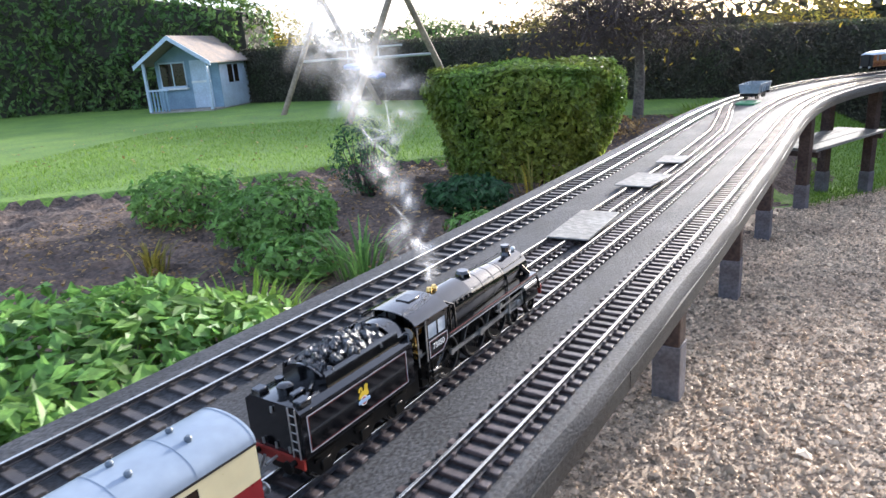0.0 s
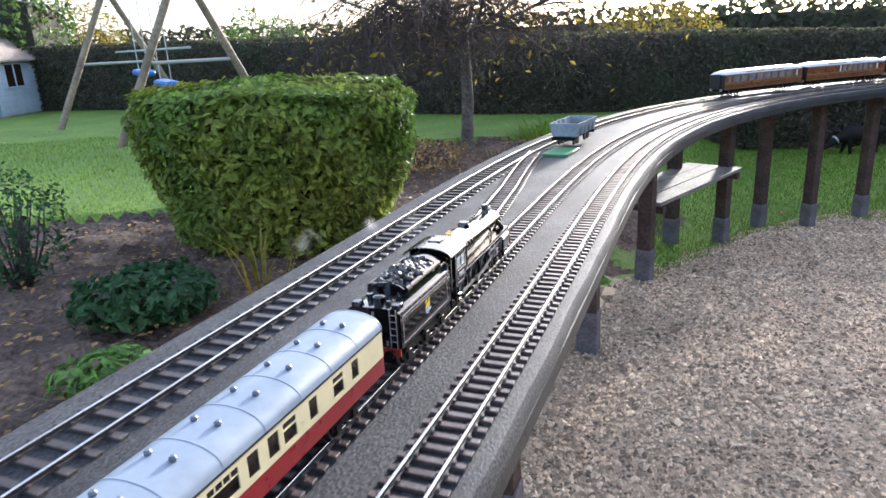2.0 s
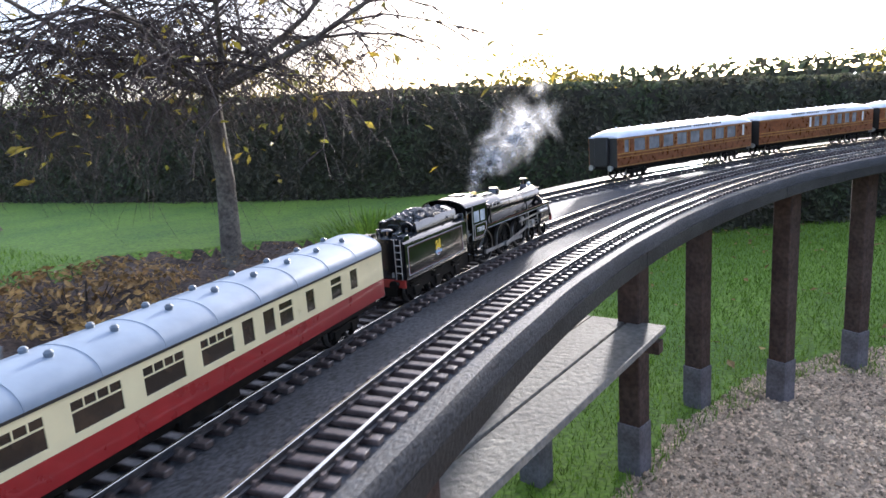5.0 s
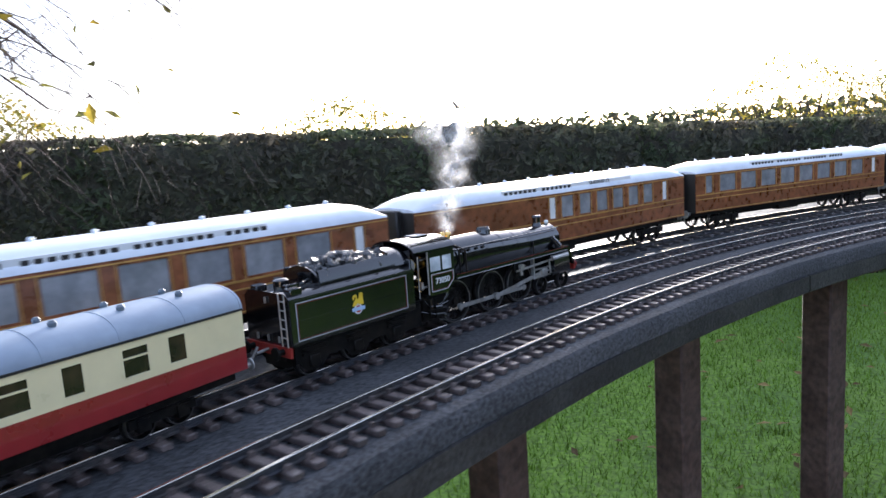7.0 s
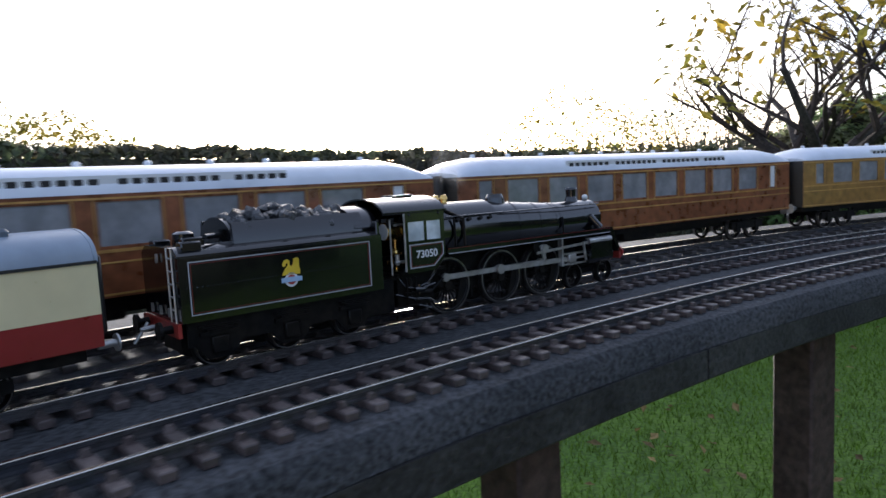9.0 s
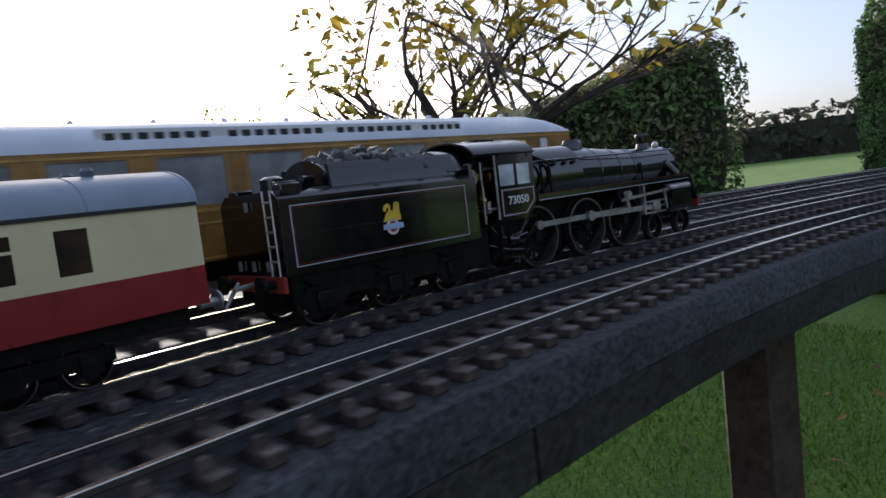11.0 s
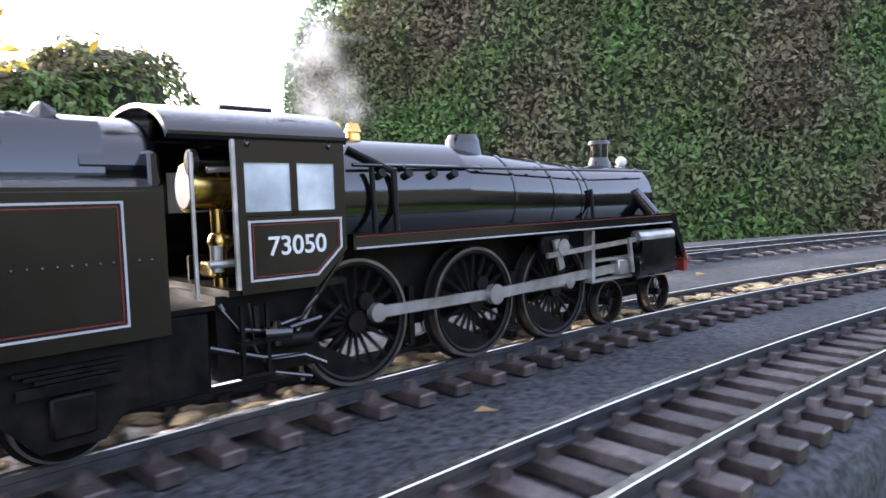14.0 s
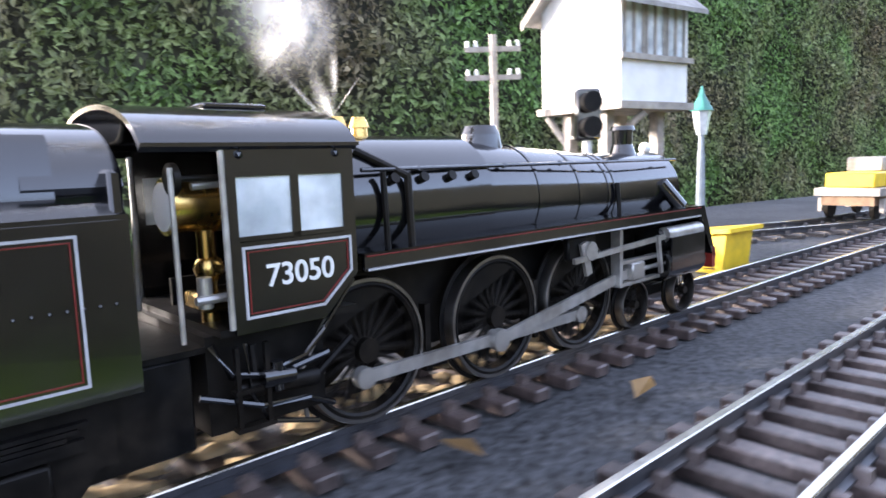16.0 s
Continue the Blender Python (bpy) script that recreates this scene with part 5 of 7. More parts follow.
def wheel_mesh(r, spokes, t=0.005, crank=False):
    """A spoked wheel in the x-z plane, its face towards -y."""
    bm = bmesh.new()
    n = 40
    prof = [(r + 0.0022, 0.0022), (r + 0.0022, 0.001), (r, 0.0006), (r - 0.0002, -t + 0.001), (r * 0.9, -t), (r * 0.86, -t + 0.0008), (r * 0.86, 0.0016), (r * 0.95, 0.0022)]
    rings = []
    for i in range(n):
        a = 2 * math.pi * i / n
        rings.append([bm.verts.new((math.cos(a) * q, y, math.sin(a) * q)) for q, y in prof])
    m = len(prof)
    for i in range(n):
        r0, r1 = rings[i], rings[(i + 1) % n]
        for k in range(m):
            bm.faces.new((r0[k], r0[(k + 1) % m], r1[(k + 1) % m], r1[k]))
    for i in range(spokes):
        a = 2 * math.pi * (i + 0.5) / spokes
        cy(bm, (math.cos(a) * r * 0.14, -t * 0.4, math.sin(a) * r * 0.14), (math.cos(a) * r * 0.88, -t * 0.45, math.sin(a) * r * 0.88), r * 0.042, r * 0.03, 5)
    cy(bm, (0, 0.001, 0), (0, -t - 0.001, 0), r * 0.19, r * 0.17, 18)
    if crank:
        cy(bm, (0, -t * 0.3, -0.0105), (0, -t - 0.0012, -0.0105), r * 0.15, r * 0.14, 14)
    return bm


def weight_mesh(r, t=0.005):
    """The counterweight between the spokes, on the far side of the crank."""
    bm = bmesh.new()
    pts = [(math.cos(a) * r * 0.865, math.sin(a) * r * 0.865) for a in np.linspace(math.radians(38), math.radians(142), 12)]
    prism(bm, pts, 1, -t * 0.85, -t * 0.1)
    return bm


def box_side(pts, y0, y1):
    bm = bmesh.new()
    prism(bm, pts, 1, y0, y1)
    return bm


def rod(bm, a, b, w, y0, y1):
    """A flat bar from a to b (x, z)."""
    a, b = Vector(a), Vector(b)
    d = (b - a).normalized()
    n = Vector((-d.y, d.x)) * w / 2
    prism(bm, [tuple(a + n), tuple(a - n), tuple(b - n), tuple(b + n)], 1, y0, y1)


def digits(text, size, m, material, parent, name="number"):
    cu = bpy.data.curves.new(name, "FONT")
    cu.body, cu.size, cu.extrude, cu.align_x, cu.align_y, cu.offset = text, size, 0.0003, "CENTER", "CENTER", size * 0.012
    ob = new("text_source", cu)
    bpy.context.view_layer.update()
    me = bpy.data.meshes.new_from_object(ob.evaluated_get(bpy.context.evaluated_depsgraph_get()))
    bpy.data.objects.remove(ob)
    me.materials.clear()
    me.materials.append(material)
    o = new(name, me)
    o.parent, o.matrix_basis = parent, m
    return o


DRIVERS, BOGIE = (0.3142, 0.3902, 0.4568), (0.513, 0.5725)


def steam_engine():
    th = thing("steam_locomotive", "black lined live steam locomotive model on the running track", "locomotive")
    X = lambda x: x - LOCO_MID  # noqa: E731
    # boiler: firebox, barrel and smokebox
    cz = 0.0815
    bm = bmesh.new()
    cy(bm, (X(0.388), 0, cz + 0.0035), (X(0.497), 0, cz - 0.0005), 0.0286, 0.0246, 40)
    part("boiler", bm, M_BLACK, th)
    pts = [(0.0295 * math.cos(a), cz + 0.004 + 0.0300 * math.sin(a)) for a in np.linspace(-0.55, math.pi + 0.55, 30)]
    bm = bmesh.new()
    prism(bm, pts, 0, X(0.3065), X(0.3885))
    part("firebox", bm, M_BLACK, th)
    part("smokebox", B((cy, (X(0.497), 0, cz - 0.0005), (X(0.573), 0, cz - 0.0005), 0.0242, 0.0242, 40), (cy, (X(0.497), 0, cz - 0.0005), (X(0.500), 0, cz - 0.0005), 0.0250, 0.0250, 40), (cy, (X(0.571), 0, cz - 0.0005), (X(0.577), 0, cz - 0.0005), 0.0232, 0.018, 36)), M_BLACK, th)
    for band in [(cy, (X(x), 0, cz + 0.0035 - 0.0367 * (x - 0.388)), (X(x + 0.002), 0, cz + 0.0035 - 0.0367 * (x - 0.388)), 0.0290 - 0.0367 * (x - 0.388), None, 40) for x in (0.389, 0.425, 0.461, 0.490)]:
        part("boiler_band", B(band), M_BLACK, th)
    part("chimney", B((cy, (X(0.5437), 0, cz + 0.020), (X(0.5437), 0, cz + 0.029), 0.0095, 0.0065, 20), (cy, (X(0.5437), 0, cz + 0.028), (X(0.5437), 0, 0.1195), 0.0063, 0.0066, 20), (cy, (X(0.5437), 0, 0.1195), (X(0.5437), 0, 0.1222), 0.0082, 0.0072, 20)), M_BLACK, th)
    part("dome", B((cy, (X(0.411), 0, cz + 0.020), (X(0.411), 0, 0.1165), 0.0135, 0.0105, 24), (cy, (X(0.411), 0, 0.1165), (X(0.411), 0, 0.1207), 0.0106, 0.0085, 24), (bx, X(0.411), X(0.445), -0.006, 0.006, cz + 0.018, cz + 0.0285, 0.003)), M_BLACK, th)
    for dx in (0, 0.0115):
        part("safety_valve", B((cy, (X(0.324 + dx), 0, 0.1140), (X(0.324 + dx), 0, 0.1190), 0.0042, 0.0036, 16), (cy, (X(0.324 + dx), 0, 0.1190), (X(0.324 + dx), 0, 0.1235), 0.0048, 0.003, 16)), M_BRASS, th, "polished brass safety valve")
    for i, x in enumerate((0.331, 0.347, 0.363, 0.377)):
        part("washout_plug", B((cy, (X(x), -0.0298, 0.0975), (X(x), -0.0262, 0.0960), 0.0022, 0.0018, 10)), M_SOOT, th)
    part("handrail", B(*[(cy, (X(a), y, cz + 0.0195), (X(b), y * 0.75, cz + 0.0185), 0.0009, None, 8) for a, b in ((0.315, 0.572),) for y in (-0.0285, 0.0285)], *[(ball, (X(x), y * (1 - 0.97 * (x - 0.315)), cz + 0.0192), 0.0017, 1) for x in (0.345, 0.40, 0.445, 0.49, 0.555) for y in (-0.0280, 0.0280)]), M_BLACK, th)
    for pipe in ((cy, (X(0.337), -0.0300, 0.099), (X(0.337), -0.0315, 0.070), 0.0016, None, 8), (cy, (X(0.318), -0.020, 0.109), (X(0.337), -0.0300, 0.098), 0.0016, None, 8), (cy, (X(0.324), -0.0305, 0.10), (X(0.324), -0.032, 0.070), 0.0013, None, 8), (cy, (X(0.498), -0.0256, 0.088), (X(0.498), -0.027, 0.070), 0.0012, None, 8)):
        part("feed_pipe", B(pipe), M_SOOT, th)
    for pipe in ((cy, (X(0.552), -0.0225, 0.0855), (X(0.562), -0.031, 0.0700), 0.0046, None, 14), (cy, (X(0.552), 0.0225, 0.0855), (X(0.562), 0.031, 0.0700), 0.0046, None, 14)):
        part("steam_pipe", B(pipe), M_BLACK, th)
    part("top_lamp_iron", B((ball, (X(0.571), 0, cz + 0.0265), 0.004, 2)), M_WHITE, th, "pale round top lamp")
    # running plate with its valance
    for sgn in (-1, 1):
        bm = bmesh.new()
        bx(bm, X(0.306), X(0.570), min(sgn * 0.018, sgn * 0.0405), max(sgn * 0.018, sgn * 0.0405), 0.0688, 0.0703)
        bx(bm, X(0.306), X(0.570), min(sgn * 0.0385, sgn * 0.0405), max(sgn * 0.0385, sgn * 0.0405), 0.0635, 0.0703)
        prism(bm, [(X(0.570), 0.0703), (X(0.570), 0.0650), (X(0.588), 0.036), (X(0.592), 0.036), (X(0.575), 0.0703)], 1, min(sgn * 0.018, sgn * 0.0405), max(sgn * 0.018, sgn * 0.0405))
        rp = part("running_plate", bm, M_BLACK, th)
        part("lining", B((bx, X(0.307), X(0.569), sgn * 0.0412 - 0.0004, sgn * 0.0412 + 0.0004, 0.0637, 0.0645)), M_LINE, rp, "pale lining along the running plate")
        part("lining", B((bx, X(0.307), X(0.569), sgn * 0.0410 - 0.0004, sgn * 0.0410 + 0.0004, 0.0690, 0.0694)), M_REDLINE, rp, "thin red lining")
    # cab
    cab = part("cab", B((bx, X(0.249), X(0.302), -0.040, 0.040, 0.0495, 0.0520)), M_SOOT, th, "open backed driver's cab")
    side = [(X(0.2535), 0.0500), (X(0.2870), 0.0500), (X(0.3015), 0.0645), (X(0.3015), 0.0800), (X(0.2535), 0.0800)]
    for sgn in (-1, 1):
        y0, y1 = (sgn * 0.0422, sgn * 0.0402) if sgn < 0 else (sgn * 0.0402, sgn * 0.0422)
        part("cab_side", box_side(side, y0, y1), M_BLACK, cab)
        bm = bmesh.new()
        for a, b, c, d in ((0.2535, 0.2565, 0.080, 0.1105), (0.2965, 0.3015, 0.080, 0.1105), (0.2760, 0.2790, 0.080, 0.1005), (0.2565, 0.2965, 0.1005, 0.1105), (0.2565, 0.2965, 0.0795, 0.0815)):
            bx(bm, X(a), X(b), y0, y1, c, d)
        part("window_frame", bm, M_BLACK, cab)
        for a, b in ((0.2565, 0.2760), (0.2790, 0.2965)):
            part("window_pane", B((bx, X(a), X(b), sgn * 0.0412 - 0.0003, sgn * 0.0412 + 0.0003, 0.0815, 0.1005)), M_GLASS, cab, "window pane with a pale reflection in its colour")
        pan = [(X(0.2570), 0.0545), (X(0.2868), 0.0545), (X(0.2990), 0.0655), (X(0.2990), 0.0782), (X(0.2570), 0.0782)]
        lin = bmesh.new()
        ring_line(lin, pan, 0.0009, sgn * 0.0427)
        part("lining", lin, M_LINE, cab, "pale lining round the cab panel")
        pan2 = [(X(0.2587), 0.0561), (X(0.2862), 0.0561), (X(0.2974), 0.0662), (X(0.2974), 0.0766), (X(0.2587), 0.0766)]
        lin = bmesh.new()
        ring_line(lin, pan2, 0.0004, sgn * 0.0426)
        part("lining", lin, M_REDLINE, cab, "thin red lining")
        digits("73050", 0.0106, pose(X(0.2780), sgn * 0.0424, 0.0675, 90, 0, 0 if sgn < 0 else 180), M_WHITE, cab)
    roof = [(0.0435 * math.cos(a), 0.1085 + 0.0165 * math.sin(a)) for a in np.linspace(0.10, math.pi - 0.10, 22)]
    inner = [(p[0] * 0.965, p[1] - 0.0016) for p in roof[::-1]]
    bm = bmesh.new()
    prism(bm, roof + inner, 0, X(0.228), X(0.3030))
    croof = part("cab_roof", bm, M_BLACK, cab, "curved glossy cab roof")
    part("roof_vent", B((bx, X(0.262), X(0.286), -0.011, 0.011, 0.1245, 0.1265, 0.0006)), M_BLACK, croof)
    for y in (-0.0436, 0.0436):
        part("gutter", B((bx, X(0.228), X(0.3030), y - 0.0008, y + 0.0008, 0.1100, 0.1112)), M_BLACK, croof)
    part("lifting_ring", B(*[(ball, (X(x), -0.0424, 0.1075), 0.0015, 1) for x in (0.258, 0.294)], *[(ball, (X(x), 0.0424, 0.1075), 0.0015, 1) for x in (0.258, 0.294)]), M_BLACK, croof)
    front = [(0.0400 * math.cos(a), 0.1075 + 0.0155 * math.sin(a)) for a in np.linspace(0, math.pi, 20)] + [(-0.0400, 0.0625), (0.0400, 0.0625)]
    bm = bmesh.new()
    prism(bm, front, 0, X(0.2995), X(0.3013))
    part("cab_front", bm, M_BLACK, cab)
    for rail in [(cy, (X(0.2525), y, 0.052), (X(0.2525), y, 0.109), 0.0011, None, 8) for y in (-0.0415, 0.0415)] + [(cy, (X(0.2375), y, 0.05), (X(0.2375), y, 0.104), 0.0009, None, 8) for y in (-0.039, 0.039)]:
        part("cab_handrail", B(rail), M_STEEL, cab, "bright steel handrail")
    part("backhead", B((bx, X(0.293), X(0.2985), -0.026, 0.026, 0.052, 0.112, 0.002)), M_SOOT, cab)
    gauge = part("pressure_gauge", B((cy, (X(0.2425), -0.021, 0.0915), (X(0.2585), -0.021, 0.0915), 0.0088, None, 28), (cy, (X(0.2415), -0.021, 0.0915), (X(0.2430), -0.021, 0.0915), 0.0094, None, 28), (cy, (X(0.2570), -0.021, 0.0915), (X(0.2590), -0.021, 0.0915), 0.0094, None, 28)), M_BRASS, cab, "brass drum of the pressure gauge")
    part("gauge_face", B((cy, (X(0.2408), -0.021, 0.0915), (X(0.2416), -0.021, 0.0915), 0.0080, None, 24)), M_WHITE, gauge, "pale gauge face")
    part("regulator_fitting", B((cy, (X(0.254), -0.022, 0.052), (X(0.254), -0.022, 0.083), 0.0030, None, 12), (bx, X(0.249), X(0.262), -0.030, -0.012, 0.056, 0.062, 0.001), (ball, (X(0.2545), -0.022, 0.070), 0.0052, 2)), M_BRASS, cab, "brass cab fittings")
    for lever in ((cy, (X(0.2475), -0.034, 0.059), (X(0.2475), -0.034, 0.069), 0.0024, None, 10), (cy, (X(0.2435), -0.036, 0.062), (X(0.2545), -0.036, 0.062), 0.0015, None, 8), (cy, (X(0.246), -0.033, 0.098), (X(0.276), -0.033, 0.100), 0.0013, None, 8), (cy, (X(0.241), 0.010, 0.053), (X(0.243), 0.012, 0.088), 0.0012, None, 8)):
        part("cab_lever", B(lever), M_STEEL, cab, "bright steel lever")
    part("hand_wheel", B((cy, (X(0.2385), -0.035, 0.1005), (X(0.2405), -0.035, 0.1005), 0.0050, None, 16), (cy, (X(0.2405), -0.035, 0.1005), (X(0.262), -0.034, 0.1005), 0.0011, None, 8)), M_SOOT, cab)
    # pipes and gear hung below the cab and along the footplate
    for sgn in (-1, 1):
        for pts, r in (([(0.247, 0.036, 0.047), (0.252, 0.0385, 0.036), (0.268, 0.0385, 0.033), (0.290, 0.037, 0.036)], 0.0014),
                       ([(0.243, 0.034, 0.030), (0.262, 0.0395, 0.024), (0.280, 0.0395, 0.022), (0.292, 0.036, 0.016)], 0.0012),
                       ([(0.300, 0.0405, 0.062), (0.287, 0.0405, 0.046), (0.279, 0.0400, 0.038), (0.270, 0.0395, 0.036)], 0.0011),
                       ([(0.258, 0.038, 0.046), (0.258, 0.0395, 0.030), (0.264, 0.0395, 0.018), (0.284, 0.038, 0.012)], 0.0010)):
            bm = bmesh.new()
            tube(bm, [Vector((X(x), sgn * y, z)) for x, y, z in pts], [r] * len(pts), 8)
            part("injector_pipe", bm, M_BLACK, th)
        part("valve_body", B((cy, (X(0.262), sgn * 0.0395, 0.033), (X(0.274), sgn * 0.0395, 0.032), 0.0036, 0.0028, 12), (cy, (X(0.268), sgn * 0.0395, 0.028), (X(0.268), sgn * 0.0395, 0.038), 0.0022, None, 10)), M_BLACK, th)
    # frames, cylinders, front end
    # The last box is added, a dark solid for the shaded gap below the cab.
    part("frame", B((bx, X(0.255), X(0.59), -0.0165, -0.0145, 0.021, 0.0625), (bx, X(0.255), X(0.59), 0.0145, 0.0165, 0.021, 0.0625), (bx, X(0.30), X(0.39), -0.014, 0.014, 0.034, 0.066), (bx, X(0.50), X(0.58), -0.014, 0.014, 0.04, 0.062), (bx, X(0.246), X(0.29), -0.034, 0.034, 0.016, 0.0495)), M_SOOT, th)
    for sgn in (-1, 1):
        c = part("cylinder", B((cy, (X(0.527), sgn * 0.0335, 0.0365), (X(0.572), sgn * 0.0335, 0.0365), 0.0098, None, 24), (cy, (X(0.524), sgn * 0.0325, 0.0535), (X(0.576), sgn * 0.0325, 0.0535), 0.0062, None, 20), (bx, X(0.529), X(0.570), sgn * 0.0425 - 0.001, sgn * 0.0425 + 0.001, 0.034, 0.054), (bx, X(0.529), X(0.570), min(sgn * 0.018, sgn * 0.0425), max(sgn * 0.018, sgn * 0.0425), 0.036, 0.054)), M_BLACK, th)
        part("valve_cover", B((cy, (X(0.529), sgn * 0.0375, 0.0555), (X(0.572), sgn * 0.0375, 0.0555), 0.0046, None, 14)), M_STEEL, c, "bright valve chest cover")
        part("slide_bar", B((bx, X(0.482), X(0.528), sgn * 0.0345 - 0.002, sgn * 0.0345 + 0.002, 0.0425, 0.0445), (bx, X(0.482), X(0.528), sgn * 0.0345 - 0.002, sgn * 0.0345 + 0.002, 0.0300, 0.0318), (bx, X(0.482), X(0.485), sgn * 0.0345 - 0.003, sgn * 0.0345 + 0.003, 0.030, 0.0625)), M_STEEL, th, "bright steel slide bars")
        bm = bmesh.new()
        rod(bm, (X(0.438), 0.0505), (X(0.528), 0.0545), 0.0028, sgn * 0.0385 - 0.001, sgn * 0.0385 + 0.001)
        rod(bm, (X(0.519), 0.0560), (X(0.523), 0.0335), 0.0026, sgn * 0.0395 - 0.001, sgn * 0.0395 + 0.001)
        rod(bm, (X(0.447), 0.0590), (X(0.452), 0.0420), 0.0050, sgn * 0.0375 - 0.001, sgn * 0.0375 + 0.001)
        cy(bm, (X(0.452), sgn * 0.036, 0.0545), (X(0.452), sgn * 0.040, 0.0545), 0.005, None, 14)
        part("valve_gear", bm, M_STEEL, th, "bright steel valve gear")
        part("motion_bracket", B((bx, X(0.437), X(0.462), sgn * 0.034 - 0.002, sgn * 0.034 + 0.002, 0.0505, 0.0625, 0.001)), M_SOOT, th)
        part("injector", B((cy, (X(0.255), sgn * 0.036, 0.030), (X(0.285), sgn * 0.036, 0.028), 0.0034, None, 10), (cy, (X(0.262), sgn * 0.034, 0.044), (X(0.262), sgn * 0.036, 0.03), 0.0016, None, 8), (cy, (X(0.285), sgn * 0.036, 0.028), (X(0.3), sgn * 0.038, 0.040), 0.0014, None, 8)), M_SOOT, th)
        part("cab_step", B((bx, X(0.252), X(0.266), sgn * 0.0395 - 0.002, sgn * 0.0395 + 0.002, 0.017, 0.0185), (bx, X(0.253), X(0.2545), sgn * 0.0395 - 0.001, sgn * 0.0395 + 0.001, 0.017, 0.0455), (bx, X(0.2635), X(0.265), sgn * 0.0395 - 0.001, sgn * 0.0395 + 0.001, 0.017, 0.0455), (bx, X(0.252), X(0.266), sgn * 0.0395 - 0.002, sgn * 0.0395 + 0.002, 0.030, 0.0312)), M_SOOT, th)
        for hanger in [(bx, X(x), X(x + 0.003), sgn * 0.0235 - 0.002, sgn * 0.0235 + 0.002, 0.012, 0.042) for x in (0.3475, 0.4215, 0.488)]:
            part("brake_hanger", B(hanger), M_SOOT, th)
        part("sand_pipe", B((cy, (X(0.296), sgn * 0.0385, 0.0585), (X(0.279), sgn * 0.0350, 0.030), 0.0009, None, 6), (cy, (X(0.279), sgn * 0.035, 0.03), (X(0.286), sgn * 0.027, 0.008), 0.0009, None, 6)), M_STEEL, th)
        part("buffer", B((cy, (X(0.590), sgn * 0.0275, 0.0345), (X(0.602), sgn * 0.0275, 0.0345), 0.0036, 0.003, 14), (cy, (X(0.602), sgn * 0.0275, 0.0345), (X(0.6045), sgn * 0.0275, 0.0345), 0.0072, None, 20)), M_BUFFERRED, th, "worn red buffer")
    part("buffer_beam", B((bx, X(0.587), X(0.591), -0.0405, 0.0405, 0.0285, 0.042)), M_REDBEAM, th, "red front buffer beam")
    part("coupling_hook", B((cy, (X(0.591), 0, 0.034), (X(0.602), 0, 0.033), 0.0018, None, 8), (cy, (X(0.6), 0, 0.033), (X(0.6), 0, 0.015), 0.0012, None, 8), (cy, (X(0.592), -0.012, 0.034), (X(0.593), -0.012, 0.012), 0.0012, None, 8)), M_SOOT, th)
    # wheels and rods
    moving = {"spin": [], "rods": []}
    drv = finish("driving_wheel", wheel_mesh(0.0294, 0, crank=True), M_SOOT)
    spoke = finish("spoke", B((cy, (0.0041, -0.002, 0), (0.0259, -0.00225, 0), 0.00123, 0.0009, 6)), M_SOOT)
    tyre = finish("tyre", tyre_mesh(0.0294), M_TYRE)
    wt = finish("counterweight", weight_mesh(0.0294), M_SOOT)
    bog = finish("bogie_wheel", wheel_mesh(0.0143, 10), M_SOOT)
    btyre = finish("tyre", tyre_mesh(0.0143), M_TYRE)
    for sgn, ph in ((-1, 0.0), (1, math.pi / 2)):
        turn = Matrix.Rotation(math.pi, 4, "Z") if sgn > 0 else Matrix()
        for x in DRIVERS:
            w = part("driving_wheel", drv, None, th)
            part("tyre", tyre, None, w, "bright rimmed tyre")
            part("counterweight", wt, None, w)
            for k in range(19):
                part("spoke", spoke, None, w, m=Matrix.Rotation(-2 * math.pi * (k + 0.5) / 19, 4, "Y"))
            moving["spin"].append((w, Vector((X(x), sgn * 0.0235, 0.0294)), 0.0294, sgn, ph))
        for x in BOGIE:
            w = part("bogie_wheel", bog, None, th)
            part("tyre", btyre, None, w)
            moving["spin"].append((w, Vector((X(x), sgn * 0.0235, 0.0143)), 0.0143, sgn, 0.3))
        bm = bmesh.new()
        for a, b in ((0.3142, 0.3902), (0.3902, 0.4568)):
            rod(bm, (a - 0.3142, 0), (b - 0.3142, 0), 0.0052, -0.0012, 0.0012)
        for x in DRIVERS:
            cy(bm, (x - 0.3142, -0.0022, 0), (x - 0.3142, 0.002, 0), 0.0044, None, 14)
        moving["rods"].append((part("coupling_rod", bm, M_STEEL, th, "bright steel coupling rod"), X(0.3142), sgn, ph, "side"))
        bm = bmesh.new()
        rod(bm, (0, 0), (0.116, 0), 0.0056, -0.001, 0.001)
        cy(bm, (0, -0.002, 0), (0, 0.0016, 0), 0.0054, None, 14)
        cy(bm, (0.116, -0.002, 0), (0.116, 0.0016, 0), 0.0036, None, 12)
        moving["rods"].append((part("connecting_rod", bm, M_STEEL, th, "bright steel connecting rod"), X(0.3902), sgn, ph, "main"))
        bm = B((bx, -0.006, 0.007, -0.0035, 0.0035, -0.005, 0.0052, 0.0008), (cy, (0, 0, 0), (0.034, 0, 0), 0.0014, None, 8))
        moving["rods"].append((part("crosshead", bm, M_STEEL, th, "bright steel crosshead"), X(0.3902), sgn, ph, "cross"))
    part("axle", B(*[(cy, (X(x), -0.022, z), (X(x), 0.022, z), 0.003, None, 10) for x, z in [(d, 0.0294) for d in DRIVERS] + [(d, 0.0143) for d in BOGIE]]), M_SOOT, th)
